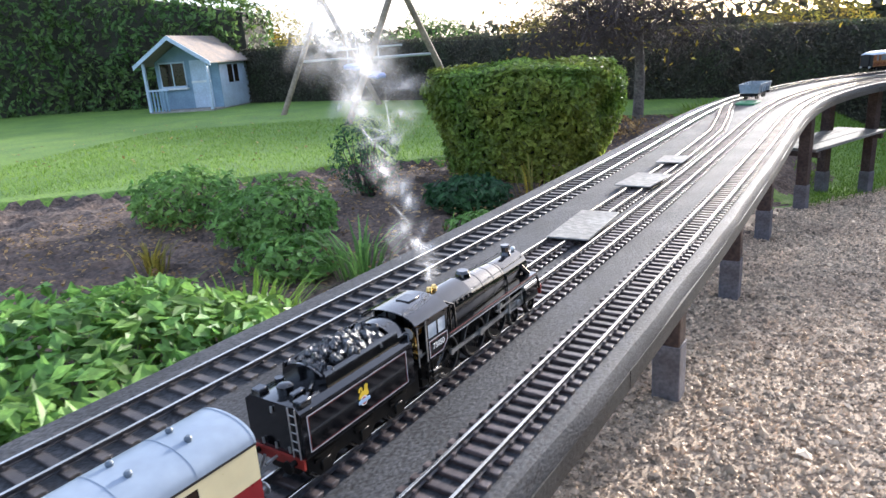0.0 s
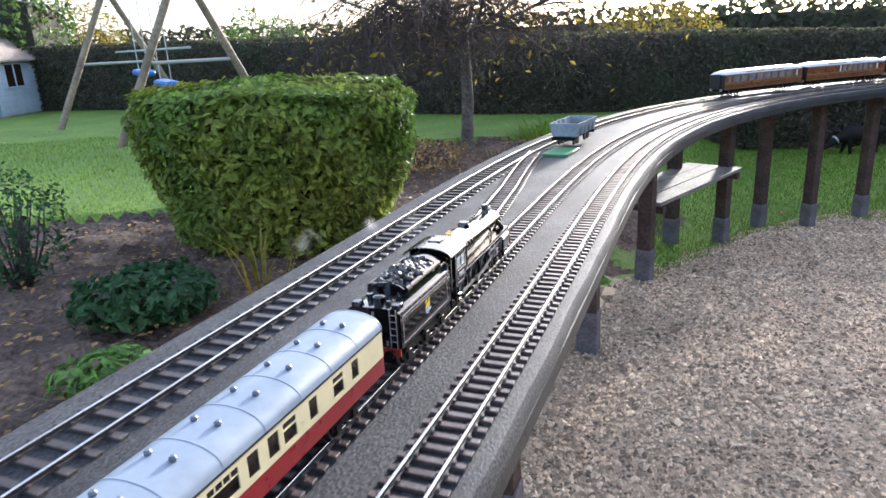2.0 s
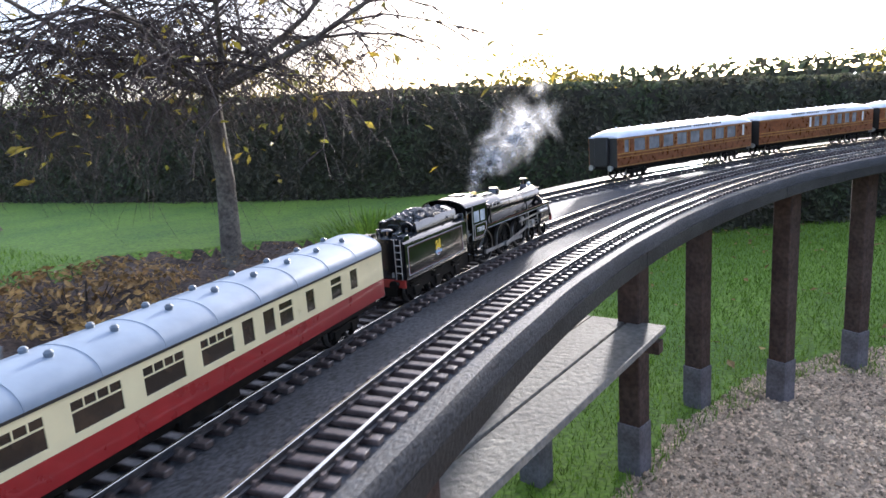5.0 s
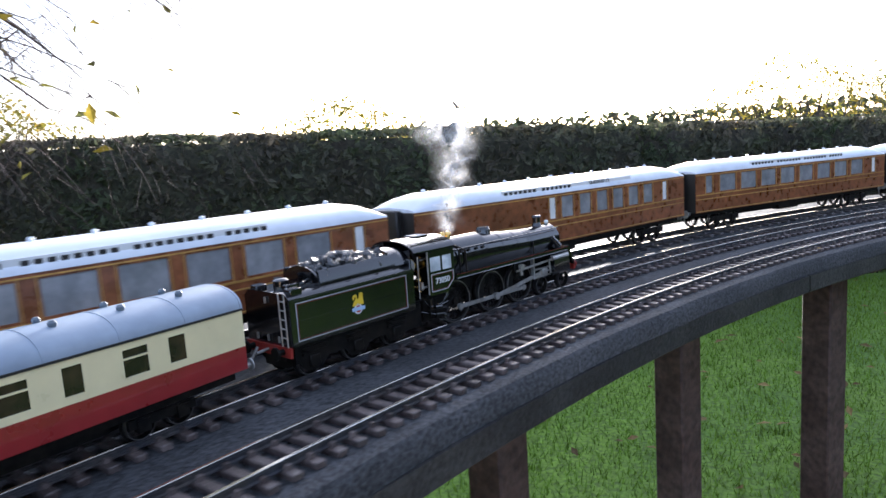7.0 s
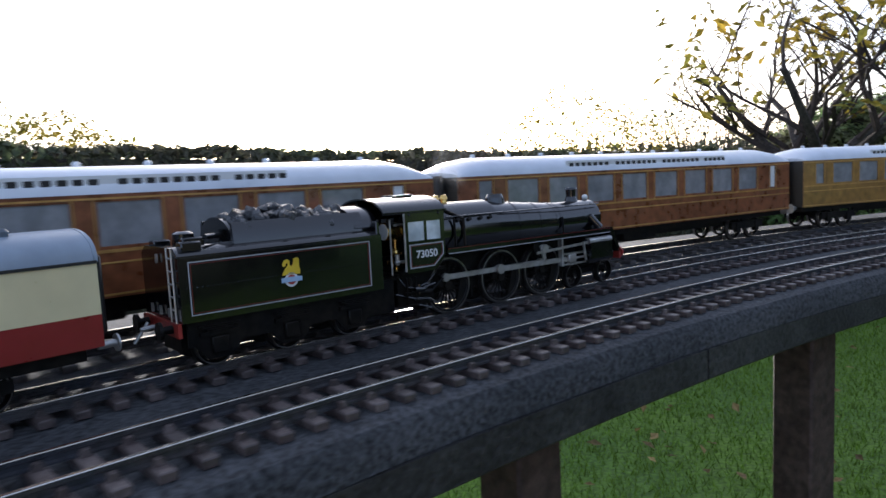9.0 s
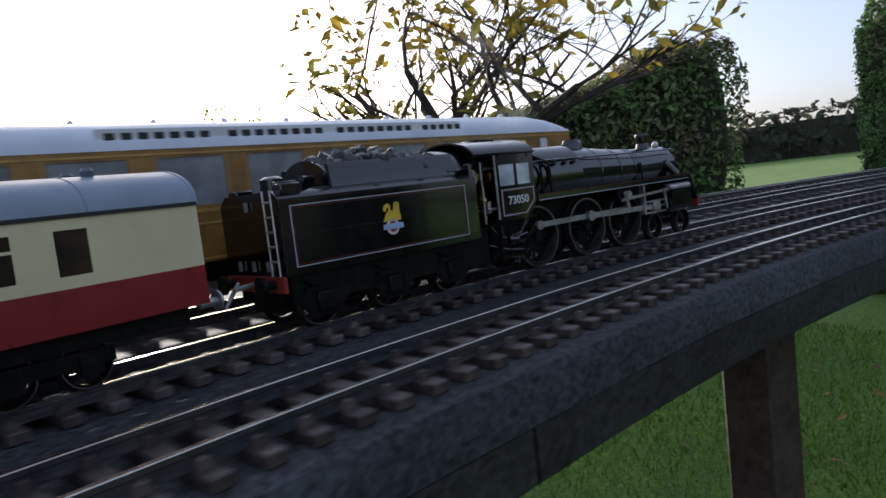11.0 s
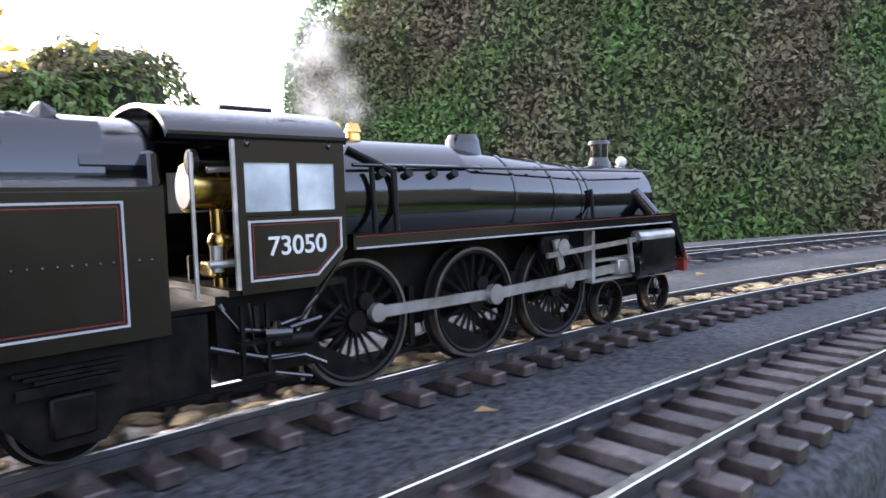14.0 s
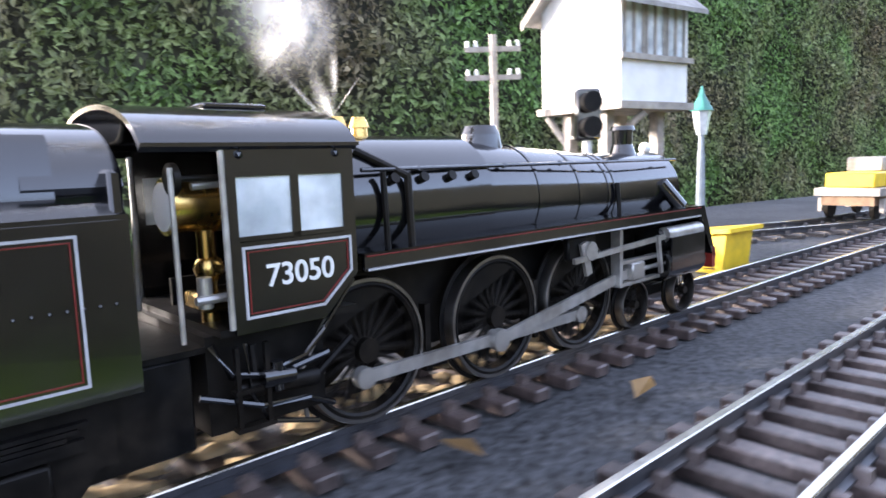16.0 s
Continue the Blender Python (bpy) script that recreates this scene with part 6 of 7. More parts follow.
    part("bogie_frame", B((bx, X(0.498), X(0.588), -0.0165, 0.0165, 0.012, 0.020, 0.001)), M_SOOT, th)
    return th, moving


def tyre_mesh(r, t=0.005):
    bm = bmesh.new()
    n = 44
    rings = []
    for i in range(n):
        a = 2 * math.pi * i / n
        rings.append([bm.verts.new((math.cos(a) * q, y, math.sin(a) * q)) for q, y in ((r * 0.945, -t - 0.0003), (r * 0.995, -t - 0.0003), (r + 0.0002, -t + 0.0006), (r + 0.0002, 0.0004), (r * 0.945, 0.0004))])
    for i in range(n):
        r0, r1 = rings[i], rings[(i + 1) % n]
        for k in range(5):
            bm.faces.new((r0[k], r0[(k + 1) % 5], r1[(k + 1) % 5], r1[k]))
    return bm


def tender():
    th = thing("tender", "black lined coal tender with a painted crest on its side", "tender")
    X = lambda x: x - TENDER_MID  # noqa: E731
    x0, x1, hw = 0.031, 0.222, 0.0418
    side = [(-hw, 0.0395), (hw, 0.0395), (hw, 0.0900), (hw - 0.003, 0.0930), (0.033, 0.0975), (-0.033, 0.0975), (-hw + 0.003, 0.0930), (-hw, 0.0900)]
    bm = bmesh.new()
    prism(bm, side, 0, X(x0), X(x1))
    body = part("tank", bm, M_BLACK, th, "glossy black water tank")
    # coal space with its raised curved plates
    for sgn in (-1, 1):
        bm = bmesh.new()
        prism(bm, [(sgn * 0.0345, 0.0955), (sgn * 0.0325, 0.1115), (sgn * 0.0300, 0.1140), (sgn * 0.0285, 0.1130), (sgn * 0.0315, 0.0955)], 0, X(0.080), X(0.206))
        part("coal_plate", bm, M_BLACK, body)
    arch = [(0.0335 * math.cos(a), 0.0965 + 0.0215 * math.sin(a)) for a in np.linspace(0, math.pi, 18)]
    bm = bmesh.new()
    prism(bm, arch, 0, X(0.079), X(0.082))
    part("rear_coal_plate", bm, M_BLACK, body)
    hood = [(0.0350 * math.cos(a), 0.0965 + 0.0225 * math.sin(a)) for a in np.linspace(0.12, math.pi - 0.12, 20)]
    bm = bmesh.new()
    prism(bm, hood + [(p[0] * 0.95, p[1] - 0.002) for p in hood[::-1]], 0, X(0.198), X(0.224))
    part("hood", bm, M_BLACK, body, "curved plate over the coal hatch")
    part("filler", B((cy, (X(0.052), 0, 0.0965), (X(0.052), 0, 0.1065), 0.0085, None, 20), (cy, (X(0.052), 0, 0.1065), (X(0.052), 0, 0.1085), 0.0092, 0.006, 20), (bx, X(0.043), X(0.061), -0.022, -0.014, 0.0965, 0.104, 0.001)), M_BLACK, th)
    for box in ((bx, X(0.036), X(0.052), -0.038, -0.026, 0.094, 0.102, 0.001), (bx, X(0.036), X(0.05), 0.024, 0.037, 0.094, 0.101, 0.001), (cy, (X(0.062), 0.02, 0.096), (X(0.062), 0.02, 0.106), 0.005, None, 14), (cy, (X(0.058), -0.030, 0.104), (X(0.074), -0.020, 0.104), 0.0024, None, 10)):
        part("tank_box", B(box), M_BLACK, th)
    rng = np.random.default_rng(5)
    lumps = []
    bm = B((bx, X(0.083), X(0.200), -0.031, 0.031, 0.094, 0.104))
    part("coal_bed", bm, M_COAL, th)
    mesh = []
    for k in range(4):
        bm = bmesh.new()
        vs = ball(bm, (0, 0, 0), 1.0, 1, (1, 0.8, 0.65))
        for v in vs:
            v.co *= 1 + rng.uniform(-0.25, 0.25)
        mesh.append(finish("coal_lump", bm, M_COAL, False))
    for i in range(150):
        x, y = rng.uniform(0.086, 0.199), rng.uniform(-0.028, 0.028)
        z = 0.1085 + 0.010 * (1 - (y / 0.031) ** 2) * rng.uniform(0.5, 1.15) + 0.003 * math.sin(x * 60)
        ob = new("coal_lump", mesh[i % 4])
        ob.parent = th
        ob.matrix_basis = pose(X(x), y, z, *rng.uniform(0, 360, 3)) @ Matrix.Scale(float(rng.uniform(0.0042, 0.0085)), 4)
    for sgn in (-1, 1):
        pan = [(X(0.0383), 0.0446), (X(0.2080), 0.0446), (X(0.2080), 0.0868), (X(0.0383), 0.0868)]
        bm = bmesh.new()
        ring_line(bm, pan, 0.0008, sgn * 0.0423)
        part("lining", bm, M_LINE, body, "pale lining round the tank side")
        pan = [(X(0.0400), 0.0463), (X(0.2063), 0.0463), (X(0.2063), 0.0851), (X(0.0400), 0.0851)]
        bm = bmesh.new()
        ring_line(bm, pan, 0.0004, sgn * 0.0422)
        part("lining", bm, M_REDLINE, body, "thin red lining")
        crest(th, X(0.1252), sgn)
        part("rivet_row", B(*[(ball, (X(x), sgn * 0.0419, 0.0665), 0.0006, 1) for x in np.arange(0.036, 0.219, 0.0042) if abs(x - 0.1252) > 0.013]), M_BLACK, body)
        part("top_edge", B((bx, X(x0), X(x1), sgn * 0.0405 - 0.0012, sgn * 0.0405 + 0.0012, 0.0895, 0.0915)), M_BLACK, body)
        bm = bmesh.new()
        bx(bm, X(0.036), X(0.215), sgn * 0.035 - 0.0012, sgn * 0.035 + 0.0012, 0.0185, 0.0395)
        part("axle_guard", bm, M_SOOT, th)
        for x in (0.061, 0.1255, 0.190):
            bm = bmesh.new()
            bx(bm, X(x - 0.007), X(x + 0.007), sgn * 0.0372 - 0.002, sgn * 0.0372 + 0.002, 0.011, 0.025, 0.001)
            bx(bm, X(x - 0.016), X(x + 0.016), sgn * 0.0375 - 0.0015, sgn * 0.0375 + 0.0015, 0.026, 0.0295)
            part("axle_box", bm, M_SOOT, th)
            part("leaf_spring", B(*[(bx, X(x - 0.017 + k * 0.003), X(x + 0.017 - k * 0.003), sgn * 0.0385 - 0.0015, sgn * 0.0385 + 0.0015, 0.0335 - k * 0.0016, 0.0347 - k * 0.0016) for k in range(4)]), M_SOOT, th)
            bm = bmesh.new()
            prism(bm, [(X(x - 0.020), 0.0185), (X(x - 0.010), 0.007), (X(x + 0.010), 0.007), (X(x + 0.020), 0.0185)], 1, min(sgn * 0.034, sgn * 0.0362), max(sgn * 0.034, sgn * 0.0362))
            part("horn_plate", bm, M_SOOT, th)
        part("buffer", B((cy, (X(0.0295), sgn * 0.0275, 0.0345), (X(0.019), sgn * 0.0275, 0.0345), 0.0036, 0.003, 14), (cy, (X(0.019), sgn * 0.0275, 0.0345), (X(0.0165), sgn * 0.0275, 0.0345), 0.0072, None, 20)), M_SOOT, th)
    part("rear_beam", B((bx, X(0.0275), X(0.0305), -0.0405, 0.0405, 0.0285, 0.0395)), M_REDBEAM, th, "red rear buffer beam")
    part("rear_ladder", B(*[(cy, (X(0.0285), y, 0.040), (X(0.0285), y, 0.098), 0.0009, None, 6) for y in (-0.036, -0.026)], *[(cy, (X(0.0285), -0.036, z), (X(0.0285), -0.026, z), 0.0008, None, 6) for z in (0.05, 0.06, 0.07, 0.08, 0.09)]), M_STEEL, th)
    part("lamp_iron", B(*[(bx, X(0.0285), X(0.030), y - 0.0015, y + 0.0015, z, z + 0.007) for y, z in ((-0.02, 0.043), (0.0, 0.043), (0.02, 0.043), (0, 0.085))]), M_STEEL, th)
    part("drag_hook", B((cy, (X(0.0275), 0, 0.034), (X(0.012), 0, 0.033), 0.0018, None, 8), (cy, (X(0.022), 0.012, 0.036), (X(0.010), 0.012, 0.02), 0.0016, None, 8)), M_STEEL, th)
    # Chassis reaches low to block light gaps under the tender.
    part("chassis", B((bx, X(0.036), X(0.218), -0.020, 0.020, 0.012, 0.0395)), M_SOOT, th)
    part("drawbar", B((bx, X(0.212), X(0.262), -0.006, 0.006, 0.030, 0.034), (bx, X(0.218), X(0.246), -0.034, 0.034, 0.0445, 0.0465)), M_SOOT, th)
    # Added dark block in place of the open, shaded gap before the cab.
    part("drag_box", B((bx, X(0.198), X(0.240), -0.034, 0.034, 0.013, 0.0445, 0.001)), M_SOOT, th)
    part("front_bulkhead", B((bx, X(0.218), X(0.222), -0.040, 0.040, 0.0395, 0.104, 0.001)), M_BLACK, th)
    wm, tm = finish("tender_wheel", wheel_mesh(0.0166, 12), M_SOOT), finish("tyre", tyre_mesh(0.0166), M_TYRE)
    spin = []
    for x in (0.061, 0.1255, 0.190):
        for sgn in (-1, 1):
            w = part("tender_wheel", wm, None, th)
            part("tyre", tm, None, w)
            spin.append((w, Vector((X(x), sgn * 0.0235, 0.0166)), 0.0166, sgn, 0.1))
    return th, {"spin": spin, "rods": []}


def crest(th, x, sgn):
    """A lion over a wheel, in plain shapes."""
    y = sgn * 0.0421
    def flat(pts):
        bm = bmesh.new()
        prism(bm, [(x + (a if sgn < 0 else -a), 0.063 + b) for a, b in pts], 1, min(y, y + sgn * 0.0005), max(y, y + sgn * 0.0005))
        return bm
    part("crest_animal", flat([(-0.0085, 0.0030), (0.0085, 0.0030), (0.0088, 0.0060), (0.0078, 0.0095), (0.0082, 0.0160), (0.0060, 0.0172), (0.0030, 0.0165), (0.0022, 0.0120), (0.0008, 0.0100), (-0.0010, 0.0118), (-0.0008, 0.0150), (-0.0030, 0.0165), (-0.0062, 0.0155), (-0.0078, 0.0125), (-0.0072, 0.0105), (-0.0050, 0.0108), (-0.0046, 0.0130), (-0.0030, 0.0136), (-0.0026, 0.0112), (-0.0055, 0.0085), (-0.0070, 0.0060)]), M_YELLOW, th, "yellow animal shape of the crest")
    bm = flat([(0.0062 * math.cos(a), 0.0062 * math.sin(a) - 0.0012) for a in np.linspace(0, 2 * math.pi, 22)[:-1]])
    part("crest_wheel", bm, M_WHITE, th, "white crest wheel")
    y += sgn * 0.0004
    part("crest_wheel_ring", flat([(0.0042 * math.cos(a), 0.0042 * math.sin(a) - 0.0012) for a in np.linspace(0, 2 * math.pi, 20)[:-1]]), M_BUFFERRED, th, "red ring of the crest")
    y += sgn * 0.0004
    part("crest_band", flat([(-0.0098, -0.0030), (0.0098, -0.0030), (0.0098, 0.0008), (0.0062, 0.0012), (-0.0062, 0.0012), (-0.0098, 0.0008)]), M_PALEBLUE, th, "pale blue crest band")


def coach(name, label, group, length, hw, z0, zw, zm, ztop, zroof, colours, windows, roofmat, scale_gauge, wheel_r, vents, boards, domed, named=None):
    """A bogie coach, x forward, middle at the origin. z0: bottom of the side; zw: waist line; zm: window band to ztop."""
    th = thing(name, label, "railway coach", group=group)
    low, high, trim, glass = colours
    L = length / 2
    body = part("body", B((bx, -L, L, -hw + 0.002, hw - 0.002, z0, ztop)), trim, th)
    for sgn in (-1, 1):
        y0, y1 = sorted((sgn * (hw - 0.002), sgn * hw))
        part("lower_side", B((bx, -L, L, y0, y1, z0, zw)), low, body)
        # the upper side is built round its windows
        bm = bmesh.new()
        bx(bm, -L, L, y0, y1, zw, zm[0])
        bx(bm, -L, L, y0, y1, zm[1], ztop)
        cur = -L
        for a, w in windows:
            bx(bm, cur, a, y0, y1, zm[0], zm[1])
            cur = a + w
        bx(bm, cur, L, y0, y1, zm[0], zm[1])
        part("upper_side", bm, high, body)
        for a, w in windows:
            win = part("window", B((bx, a, a + w, sgn * (hw - 0.0018) - 0.0006, sgn * (hw - 0.0018) + 0.0006, zm[0], zm[1])), M_WHITE if domed and w < 0.017 else glass, body)
            if w > 0.026 and not domed:
                t = 0.0012
                part("window_frame", B((bx, a, a + w, sgn * (hw - 0.0008) - t / 2, sgn * (hw - 0.0008) + t / 2, zm[1] - 0.3 * (zm[1] - zm[0]) - t, zm[1] - 0.3 * (zm[1] - zm[0])), *[(bx, a + w * q - t / 2, a + w * q + t / 2, sgn * (hw - 0.0008) - t / 2, sgn * (hw - 0.0008) + t / 2, zm[1] - 0.3 * (zm[1] - zm[0]), zm[1]) for q in (0.25, 0.5, 0.75)]), high, win)
            elif w > 0.020 and not domed:
                t = 0.0016
                part("window_frame", B((bx, a, a + w, sgn * (hw - 0.0008) - t / 2, sgn * (hw - 0.0008) + t / 2, zm[1] - 0.3 * (zm[1] - zm[0]) - t, zm[1] - 0.3 * (zm[1] - zm[0]))), high, win)
    n = 20
    prof = [(hw * 1.01 * math.cos(a), ztop + (zroof - ztop) * math.sin(a) ** 0.8 if math.sin(a) > 0 else ztop) for a in np.linspace(0, math.pi, n)]
    bm = bmesh.new()
    if domed:
        xs = [-L, -L + 0.012, -L + 0.03, -L + 0.06, L - 0.06, L - 0.03, L - 0.012, L]
        hs = [0.25, 0.55, 0.82, 1.0, 1.0, 0.82, 0.55, 0.25]
    else:
        xs, hs = [-L - 0.001, L + 0.001], [1, 1]
    rings = [[bm.verts.new((x, p[0], ztop + (p[1] - ztop) * h)) for p in prof] for x, h in zip(xs, hs)]
    for r0, r1 in zip(rings, rings[1:]):
        for k in range(n - 1):
            bm.faces.new((r0[k], r0[k + 1], r1[k + 1], r1[k]))
        bm.faces.new((r0[-1], r0[0], r1[0], r1[-1]))
    bm.faces.new(rings[0][::-1]), bm.faces.new(rings[-1])
    roof = part("roof", bm, roofmat, th, "curved white roof" if domed else "curved grey-blue roof")
    for x in vents:
        for yy in ((0.0,) if domed else (-0.33 * hw, 0.33 * hw)):
            z = ztop + (zroof - ztop) * math.sqrt(max(0, 1 - (yy / hw) ** 2)) ** 0.8
            part("roof_vent", B((cy, (x, yy, z - 0.004), (x, yy, z + 0.003), 0.0026, 0.0038, 10), (cy, (x, yy, z + 0.003), (x, yy, z + 0.005), 0.0038, 0.002, 10)), roofmat if domed else M_ROOFRIB, roof)
    if not domed:
        for rib in [(prism, [(p[0] * 1.004, p[1] + 0.0004) for p in prof] + [(p[0] * 0.97, p[1] - 0.002) for p in prof[::-1]], 0, x, x + 0.0012) for x in np.arange(-L + 0.04, L, 0.062)]:
            part("roof_rib", B(rib), roofmat, roof)
        for y in (-hw * 1.01, hw * 1.01):
            part("gutter", B((bx, -L, L, y - 0.0006, y + 0.0006, ztop - 0.001, ztop + 0.0012)), M_BLACKTRIM, roof)
    for (a, b) in boards:
        for sgn in (-1, 1):
            bd = part("roof_board", B((bx, a, b, sgn * hw * 0.955 - 0.001, sgn * hw * 0.955 + 0.001, ztop + 0.004, ztop + 0.0165)), M_WHITE, roof, "white destination board")
            nlet = int((b - a) / 0.0125)
            part("lettering", B(*[(bx, a + 0.006 + i * 0.0125, a + 0.014 + i * 0.0125, sgn * (hw * 0.955 + 0.0012) - 0.0004, sgn * (hw * 0.955 + 0.0012) + 0.0004, ztop + 0.007, ztop + 0.0135) for i in range(nlet if named is None else nlet // 2) if i % 9 != 7]), M_BLACKTRIM, bd)
            if named:
                digits(named, 0.0145, pose(a + (b - a) * 0.72, sgn * (hw * 0.955 + 0.0012), ztop + 0.0103, 90, 0, 0 if sgn < 0 else 180), M_BLACKTRIM, roof, "board_name")
    if domed:
        for sgn in (-1, 1):
            y = sgn * hw
            for z in (zw, zw + 0.010, z0 + 0.003, zm[0] - 0.004, ztop - 0.004):
                part("beading", B((bx, -L, L, y - 0.0008, y + 0.0008, z - 0.0009, z + 0.0009)), M_TEAKLINE, body, "yellow lined beading")
            strip = finish("beading", B((bx, -0.0006, 0.0006, -0.0007, 0.0007, zm[0] - 0.003, zm[1] + 0.004)), M_TEAKLINE, False)
            for a, w in windows:
                for x in (a - 0.003, a + w + 0.002):
                    part("beading", strip, None, body).matrix_basis = pose(x, y, 0)
    for end in (-1, 1):
        part("gangway", B((bx, min(end * L, end * (L + 0.012)), max(end * L, end * (L + 0.012)), -hw * 0.45, hw * 0.45, z0 + 0.004, ztop + 0.003, 0.002)), M_BLACKTRIM, th)
        for sgn in (-1, 1):
            part("buffer", B((cy, (end * L, sgn * hw * 0.66, z0 - 0.002), (end * (L + 0.013), sgn * hw * 0.66, z0 - 0.002), hw * 0.07, None, 10), (cy, (end * (L + 0.013), sgn * hw * 0.66, z0 - 0.002), (end * (L + 0.0145), sgn * hw * 0.66, z0 - 0.002), hw * 0.16, None, 14)), M_STEEL, th)
    part("underframe", B((bx, -L + 0.01, L - 0.01, -hw * 0.8, hw * 0.8, z0 - 0.010, z0), (bx, -0.06, 0.02, -hw * 0.7, -hw * 0.3, z0 - 0.024, z0 - 0.008, 0.002), (bx, 0.0, 0.07, hw * 0.3, hw * 0.7, z0 - 0.024, z0 - 0.008, 0.002), (bx, -L * 0.55, L * 0.55, -hw * 0.55, -hw * 0.5, z0 - 0.019, z0 - 0.008)), M_SOOT, th)
    spin = []
    wm, tm = finish("coach_wheel", wheel_mesh(wheel_r, 8), M_SOOT), finish("tyre", tyre_mesh(wheel_r), M_TYRE)
    wb = wheel_r * 2.75
    for c in (-L * 0.70, L * 0.70):
        part("bogie", B(*[(bx, c - wb * 0.85, c + wb * 0.85, y - 0.002, y + 0.002, wheel_r * 0.9, wheel_r * 1.5) for y in (-scale_gauge * 0.66, scale_gauge * 0.66)], *[(bx, c + k * wb / 2 - 0.006, c + k * wb / 2 + 0.006, y - 0.004, y + 0.004, wheel_r * 0.6, wheel_r * 1.4) for y in (-scale_gauge * 0.66, scale_gauge * 0.66) for k in (-1, 1)], (bx, c - 0.01, c + 0.01, -scale_gauge * 0.6, scale_gauge * 0.6, wheel_r, z0 - 0.006)), M_SOOT, th)
        for k in (-1, 1):
            for sgn in (-1, 1):
                w = part("coach_wheel", wm, None, th)
                part("tyre", tm, None, w)
                w.matrix_basis = pose(c + k * wb / 2, sgn * scale_gauge / 2, wheel_r, 0, 0, 180 if sgn > 0 else 0)
                spin.append((w, Vector((c + k * wb / 2, sgn * scale_gauge / 2, wheel_r)), wheel_r, sgn, 0.2))
    return th, spin


MK1_L = 0.600
MK1_WIN = [(-0.268, 0.014), (-0.230, 0.044), (-0.165, 0.044), (-0.100, 0.044), (-0.036, 0.042), (0.019, 0.017), (0.051, 0.018), (0.077, 0.023), (0.125, 0.016), (0.175, 0.023), (0.218, 0.017)]
TEAK_L = 0.798


def crimson_coach():
    return coach("crimson_cream_coach", "crimson and cream model coach with a grey-blue roof behind the tender", "", MK1_L, 0.0425, 0.0335, 0.057, (0.0635, 0.0875), 0.0945, 0.1175,
                 (M_CRIMSON, M_CREAM, M_BLACKTRIM, M_DARKGLASS), MK1_WIN, M_ROOF, 0.0475, 0.0143, list(np.arange(-0.27, 0.29, 0.058)), [], False)


def teak_coach(i, golden):
    W = TEAK_L / 14
    if i == 1:
        wins = [(-0.075, 0.016)] + [(-0.04 + k * 0.055, 0.034) for k in range(6)] + [(0.31, 0.016)]
    else:
        wins = [(-TEAK_L / 2 + 0.035, 0.022)] + [(-TEAK_L / 2 + 0.085 + k * 0.078, 0.056) for k in range(8)] + [(TEAK_L / 2 - 0.065, 0.016)]
    return coach("teak_coach", "golden varnished teak model coach with a white domed roof" if golden else "dark varnished teak model coach with a white domed roof", "teak coaches of the standing train", TEAK_L, 0.060, 0.047, 0.079, (0.094, 0.134), 0.141, 0.168,
                 (M_OAK if golden else M_TEAK, M_OAK if golden else M_TEAK, M_BLACKTRIM, M_CWIN), wins, M_WROOF, 0.067, 0.0215, list(np.arange(-0.33, 0.34, 0.066)), [(-0.20, 0.19)], True, "SHEFFIELD" if i == 1 else None)


TEAK_FIRST, TEAK_STEP = 6.868, 0.822


def build_trains():
    out = {}
    out["loco"], out["tender"] = steam_engine(), tender()
    out["coach"] = crimson_coach()
    for i in range(5):
        s = TEAK_FIRST + i * TEAK_STEP
        th, _ = teak_coach(i, i == 4)
        lat = float(np.interp(s, *LAT_A))
        a, b = plan(s - 0.28, float(np.interp(s - 0.28, *LAT_A))), plan(s + 0.28, float(np.interp(s + 0.28, *LAT_A)))
        d = b - a
        m = (a + b) / 2
        th.matrix_basis = pose(m.x, m.y, 0.001, 0, 0, math.degrees(math.atan2(d.y, d.x)))
    return out


TRAIN = build_trains()
COACH_MID = -0.028 - MK1_L / 2


# ---- steam ----
def puff(r, seed):
    """A billow of thin soft wisps, thicker towards its middle."""
    rng = random.Random(seed)
    bm = bmesh.new()
    lay = bm.loops.layers.uv.new("wisp")
    for k in range(4):
        c = Vector([rng.gauss(0, 0.36) * r for _ in range(3)])
        h = r * rng.uniform(0.5, 1.0)
        m = Matrix.Rotation(rng.uniform(0, 6.28), 3, "Z") @ Matrix.Rotation(math.acos(rng.uniform(-1, 1)), 3, "X")
        q = [(math.cos(a), math.sin(a)) for a in np.linspace(0, 2 * math.pi, 11)[:-1]]
        f = bm.faces.new([bm.verts.new(c + m @ Vector((a * h, b * h, 0))) for a, b in q])
        for lp, ab in zip(f.loops, q):
            lp[lay].uv = ab
    return bm


STEAM = []
for _i in range(15):
    _u = 0.02 + 0.98 * ((_i + 0.5) / 12) ** 1.15 if _i < 12 else (_i - 11) / 3
    _r = (0.014 + 0.060 * _u ** 0.8) if _i < 12 else 0.018 + 0.018 * _u
    _ob = part("steam_puff", puff(_r, _i * 3.7), M_STEAM if _i < 12 else M_WISP)
    tagged(_ob, "billow of white steam drifting from the safety valves" if _i < 12 else "faint wisp of steam over the safety valves", "steam", "steam from the engine")
    STEAM.append((_ob, _u, _i < 12))
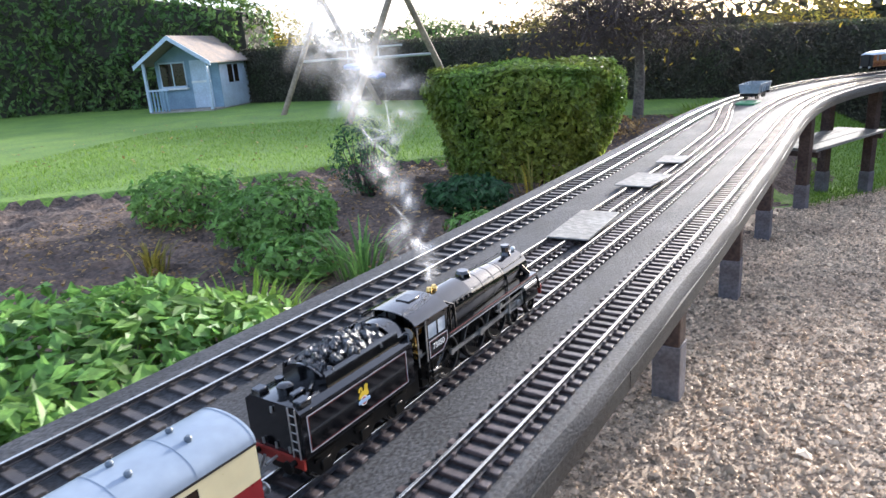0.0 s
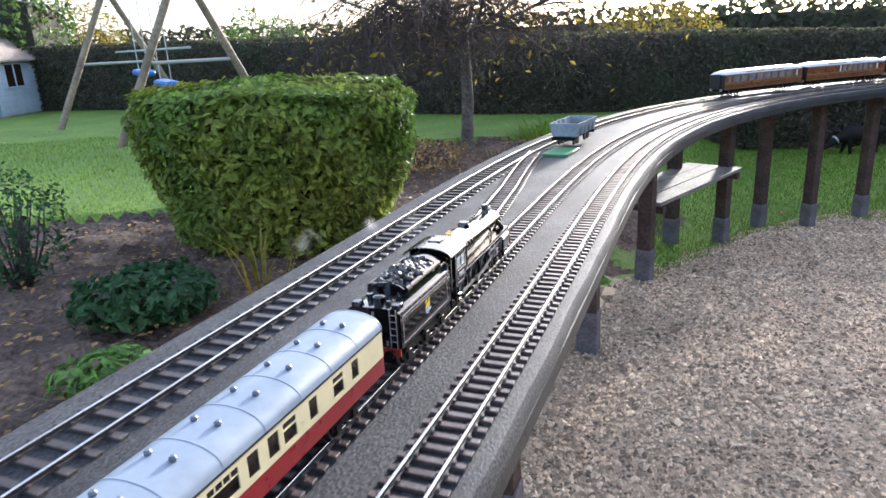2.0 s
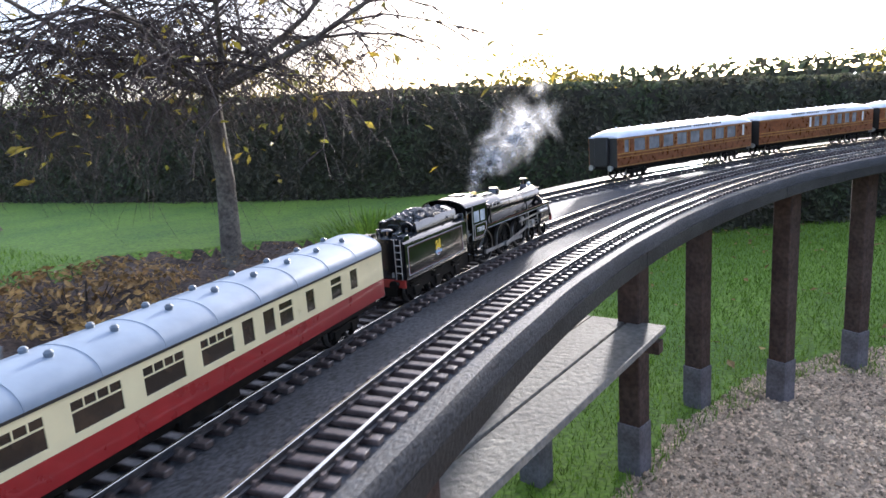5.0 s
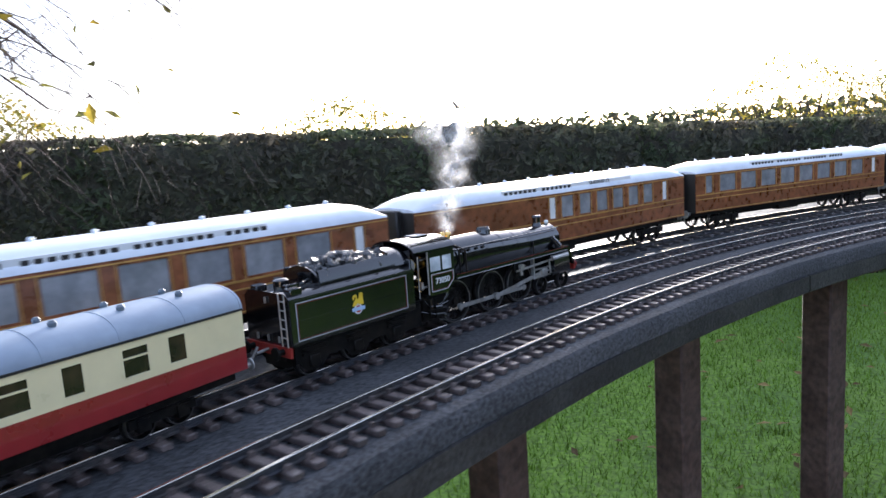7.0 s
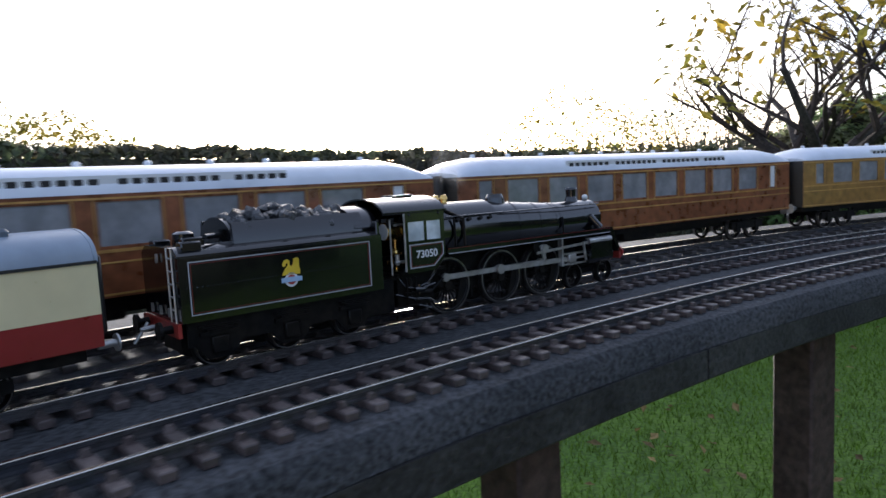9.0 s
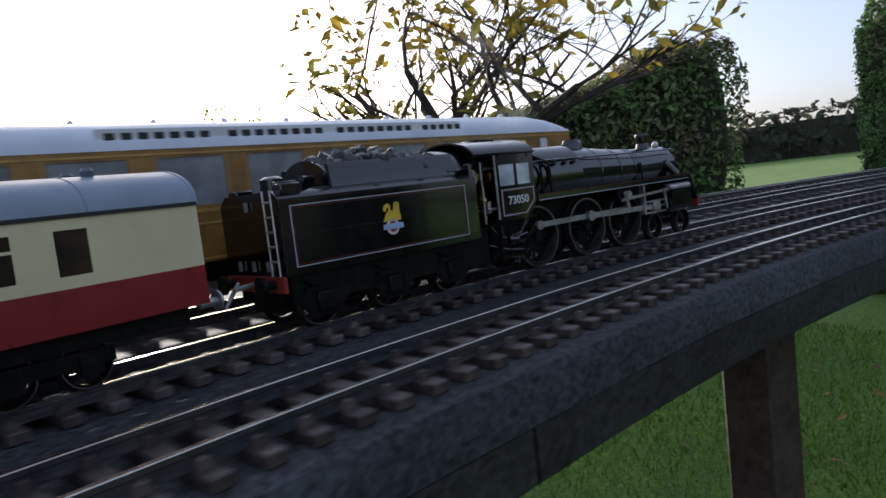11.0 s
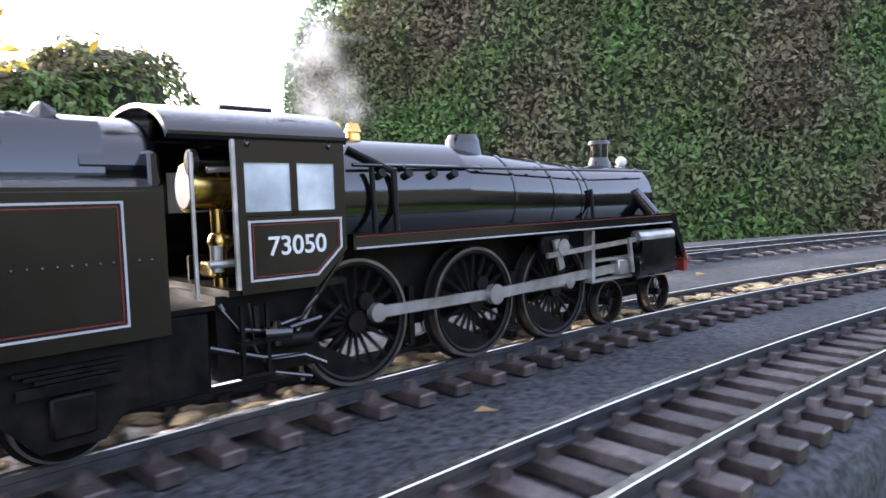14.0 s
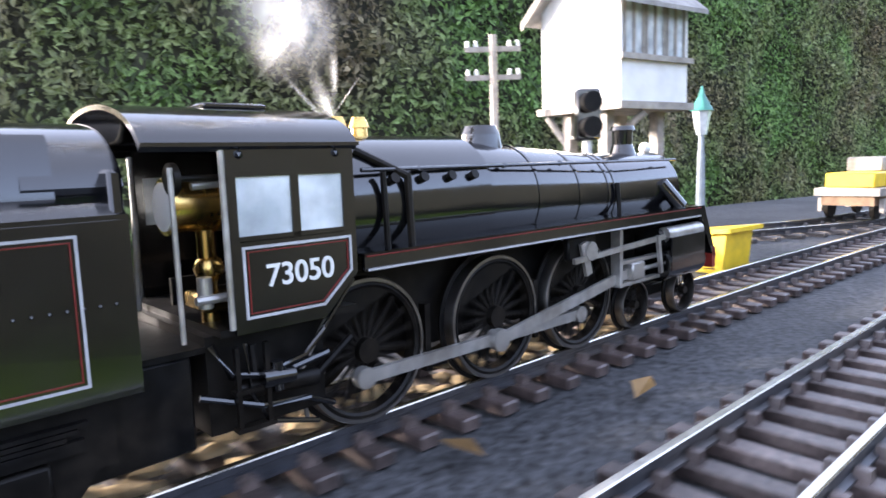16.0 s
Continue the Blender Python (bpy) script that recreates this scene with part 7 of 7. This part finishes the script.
# seconds; where the billow begins and how far it reaches from there: ahead of, left of and above the valves
BILLOW = [(0, 0, 0, 0, -0.05, 0.10, 0.42), (0.5, -0.12, 0.12, 0.30, -0.10, 0.22, 0.35), (1.0, -0.2, 0.3, 0.9, -0.2, 0.3, 0.5), (1.5, -0.2, 0.4, 1.6, -0.2, 0.3, 0.5), (4.0, -0.2, 0.4, 1.6, 0.1, 0.2, 0.4), (4.8, 0, 0, 0.02, 0.3, 0.1, 0.12), (5.3, 0, 0, 0.01, 0.62, 0.06, 0.10), (5.8, 0, 0, 0.03, 0.95, 0.10, 0.14), (6.15, 0.02, 0.02, 0.06, 1.0, 0.12, 0.16), (6.5, 0, 0, 0, 0.12, 0.08, 0.25), (7.0, 0, 0, 0, 0.14, 0.10, 0.24), (7.3, 0, 0, 0, 0.45, 0.14, 0.17), (7.6, 0, 0, 0.02, 0.72, 0.20, 0.14), (8.1, 0.02, 0.05, 0.04, 0.66, 0.28, 0.14), (8.6, 0.1, 0.2, 0.5, 0.3, 0.4, 0.5), (9.2, 0.1, 0.3, 1.2, 0.2, 0.4, 0.6), (13.2, -0.1, 0.3, 1.0, -0.1, 0.3, 0.6), (13.8, 0, 0, 0, -0.10, 0.08, 0.24), (16.0, 0, 0, 0, -0.15, 0.05, 0.24)]
WISP = [(0, 0, 0, 0, -0.02, 0.02, 0.08), (1.0, 0, 0, 0, -0.18, 0.12, 0.05), (2.0, 0, 0, 0, -0.2, 0.14, 0.06), (3.2, 0, 0, 0, -0.12, 0.12, 0.07), (5.3, 0, 0, 0, 0.15, 0.03, 0.05), (7.0, 0, 0, 0, 0.05, 0.03, 0.08), (9.2, 0, 0, 0, 0.05, 0.05, 0.08), (11.5, 0, 0, 0, 0.0, 0.03, 0.10), (16.0, 0, 0, 0, -0.05, 0.02, 0.10)]


def motions():
    times = [i / 10 for i in range(161)]
    fine = [i / 30 for i in range(481)]
    S = {t: run(t) for t in set(times) | set(fine)}

    def riding(mid, half):
        rows = []
        for t in times:
            a, b = plan(S[t] + mid - half), plan(S[t] + mid + half)
            d, m = b - a, (a + b) / 2
            rows.append((t, pose(m.x, m.y, 0, 0, 0, math.degrees(math.atan2(d.y, d.x)))))
        return rows

    walk(TRAIN["loco"][0], riding(LOCO_MID, 0.08))
    walk(TRAIN["tender"][0], riding(TENDER_MID, 0.065))
    walk(TRAIN["coach"][0], riding(COACH_MID, 0.21))
    spins = TRAIN["loco"][1]["spin"] + TRAIN["tender"][1]["spin"] + TRAIN["coach"][1]
    s_end = S[16.0]
    for ob, c, r, sgn, ph in spins:
        rows = []
        for t in fine:
            a = math.degrees((S[t] - s_end) / (0.0294 if r > 0.02 else r)) + math.degrees(PHASE + math.pi / 2 + ph)
            rows.append((t, pose(c.x, c.y, c.z, 0, 0, 180 if sgn > 0 else 0) @ pose(0, 0, 0, 0, a if sgn < 0 else -a, 0)))
        walk(ob, rows)
    for ob, x, sgn, ph, kind in TRAIN["loco"][1]["rods"]:
        rows = []
        for t in fine:
            a = -((S[t] - s_end) / 0.0294) + PHASE - ph
            px, pz = x + 0.0105 * math.cos(a), 0.0294 + 0.0105 * math.sin(a)
            if kind == "side":
                rows.append((t, pose(px, sgn * 0.0305, pz)))
            else:
                dz = 0.0372 - pz
                dx = math.sqrt(0.116**2 - dz**2)
                if kind == "main":
                    rows.append((t, pose(px, sgn * 0.0335, pz, 0, -math.degrees(math.atan2(dz, dx)), 0)))
                else:
                    rows.append((t, pose(px + dx, sgn * 0.0345, 0.0372)))
        walk(ob, rows)
    walk(DOG, [(t, pose(x, y, gz(x, y) - 0.01, 0, 0, a)) for t, x, y, a in ((0, 1.7, 10.75, 200), (3.2, 1.4, 10.55, 205), (4.2, 0.4, 9.6, 215), (5.3, -0.79, 8.62, 190), (5.7, -0.83, 8.60, 188), (6.0, -0.85, 8.60, 187), (6.4, -0.90, 8.60, 186), (8, -1.3, 8.65, 182), (16, -2.2, 8.85, 178))])
    for i, (ob, u, big) in enumerate(STEAM):
        pt = np.array(BILLOW if big else WISP)
        rows = []
        for t in times:
            q = [float(np.interp(t, pt[:, 0], pt[:, k])) for k in range(1, 7)]
            wave = 0.022 * u * math.sin(t * 3.1 + i * 1.7)
            p = plan(S[t] + 0.33 + q[0] + q[3] * u + wave, q[1] + q[4] * u ** 1.3 + 0.8 * wave, 0.124 + q[2] + q[5] * u + 0.5 * wave)
            rows.append((t, pose(p.x, p.y, p.z, 20 * math.sin(t + i), 15 * math.sin(0.7 * t + 2 * i), 25 * t + 40 * i)))
        walk(ob, rows)


build_tracks()
motions()
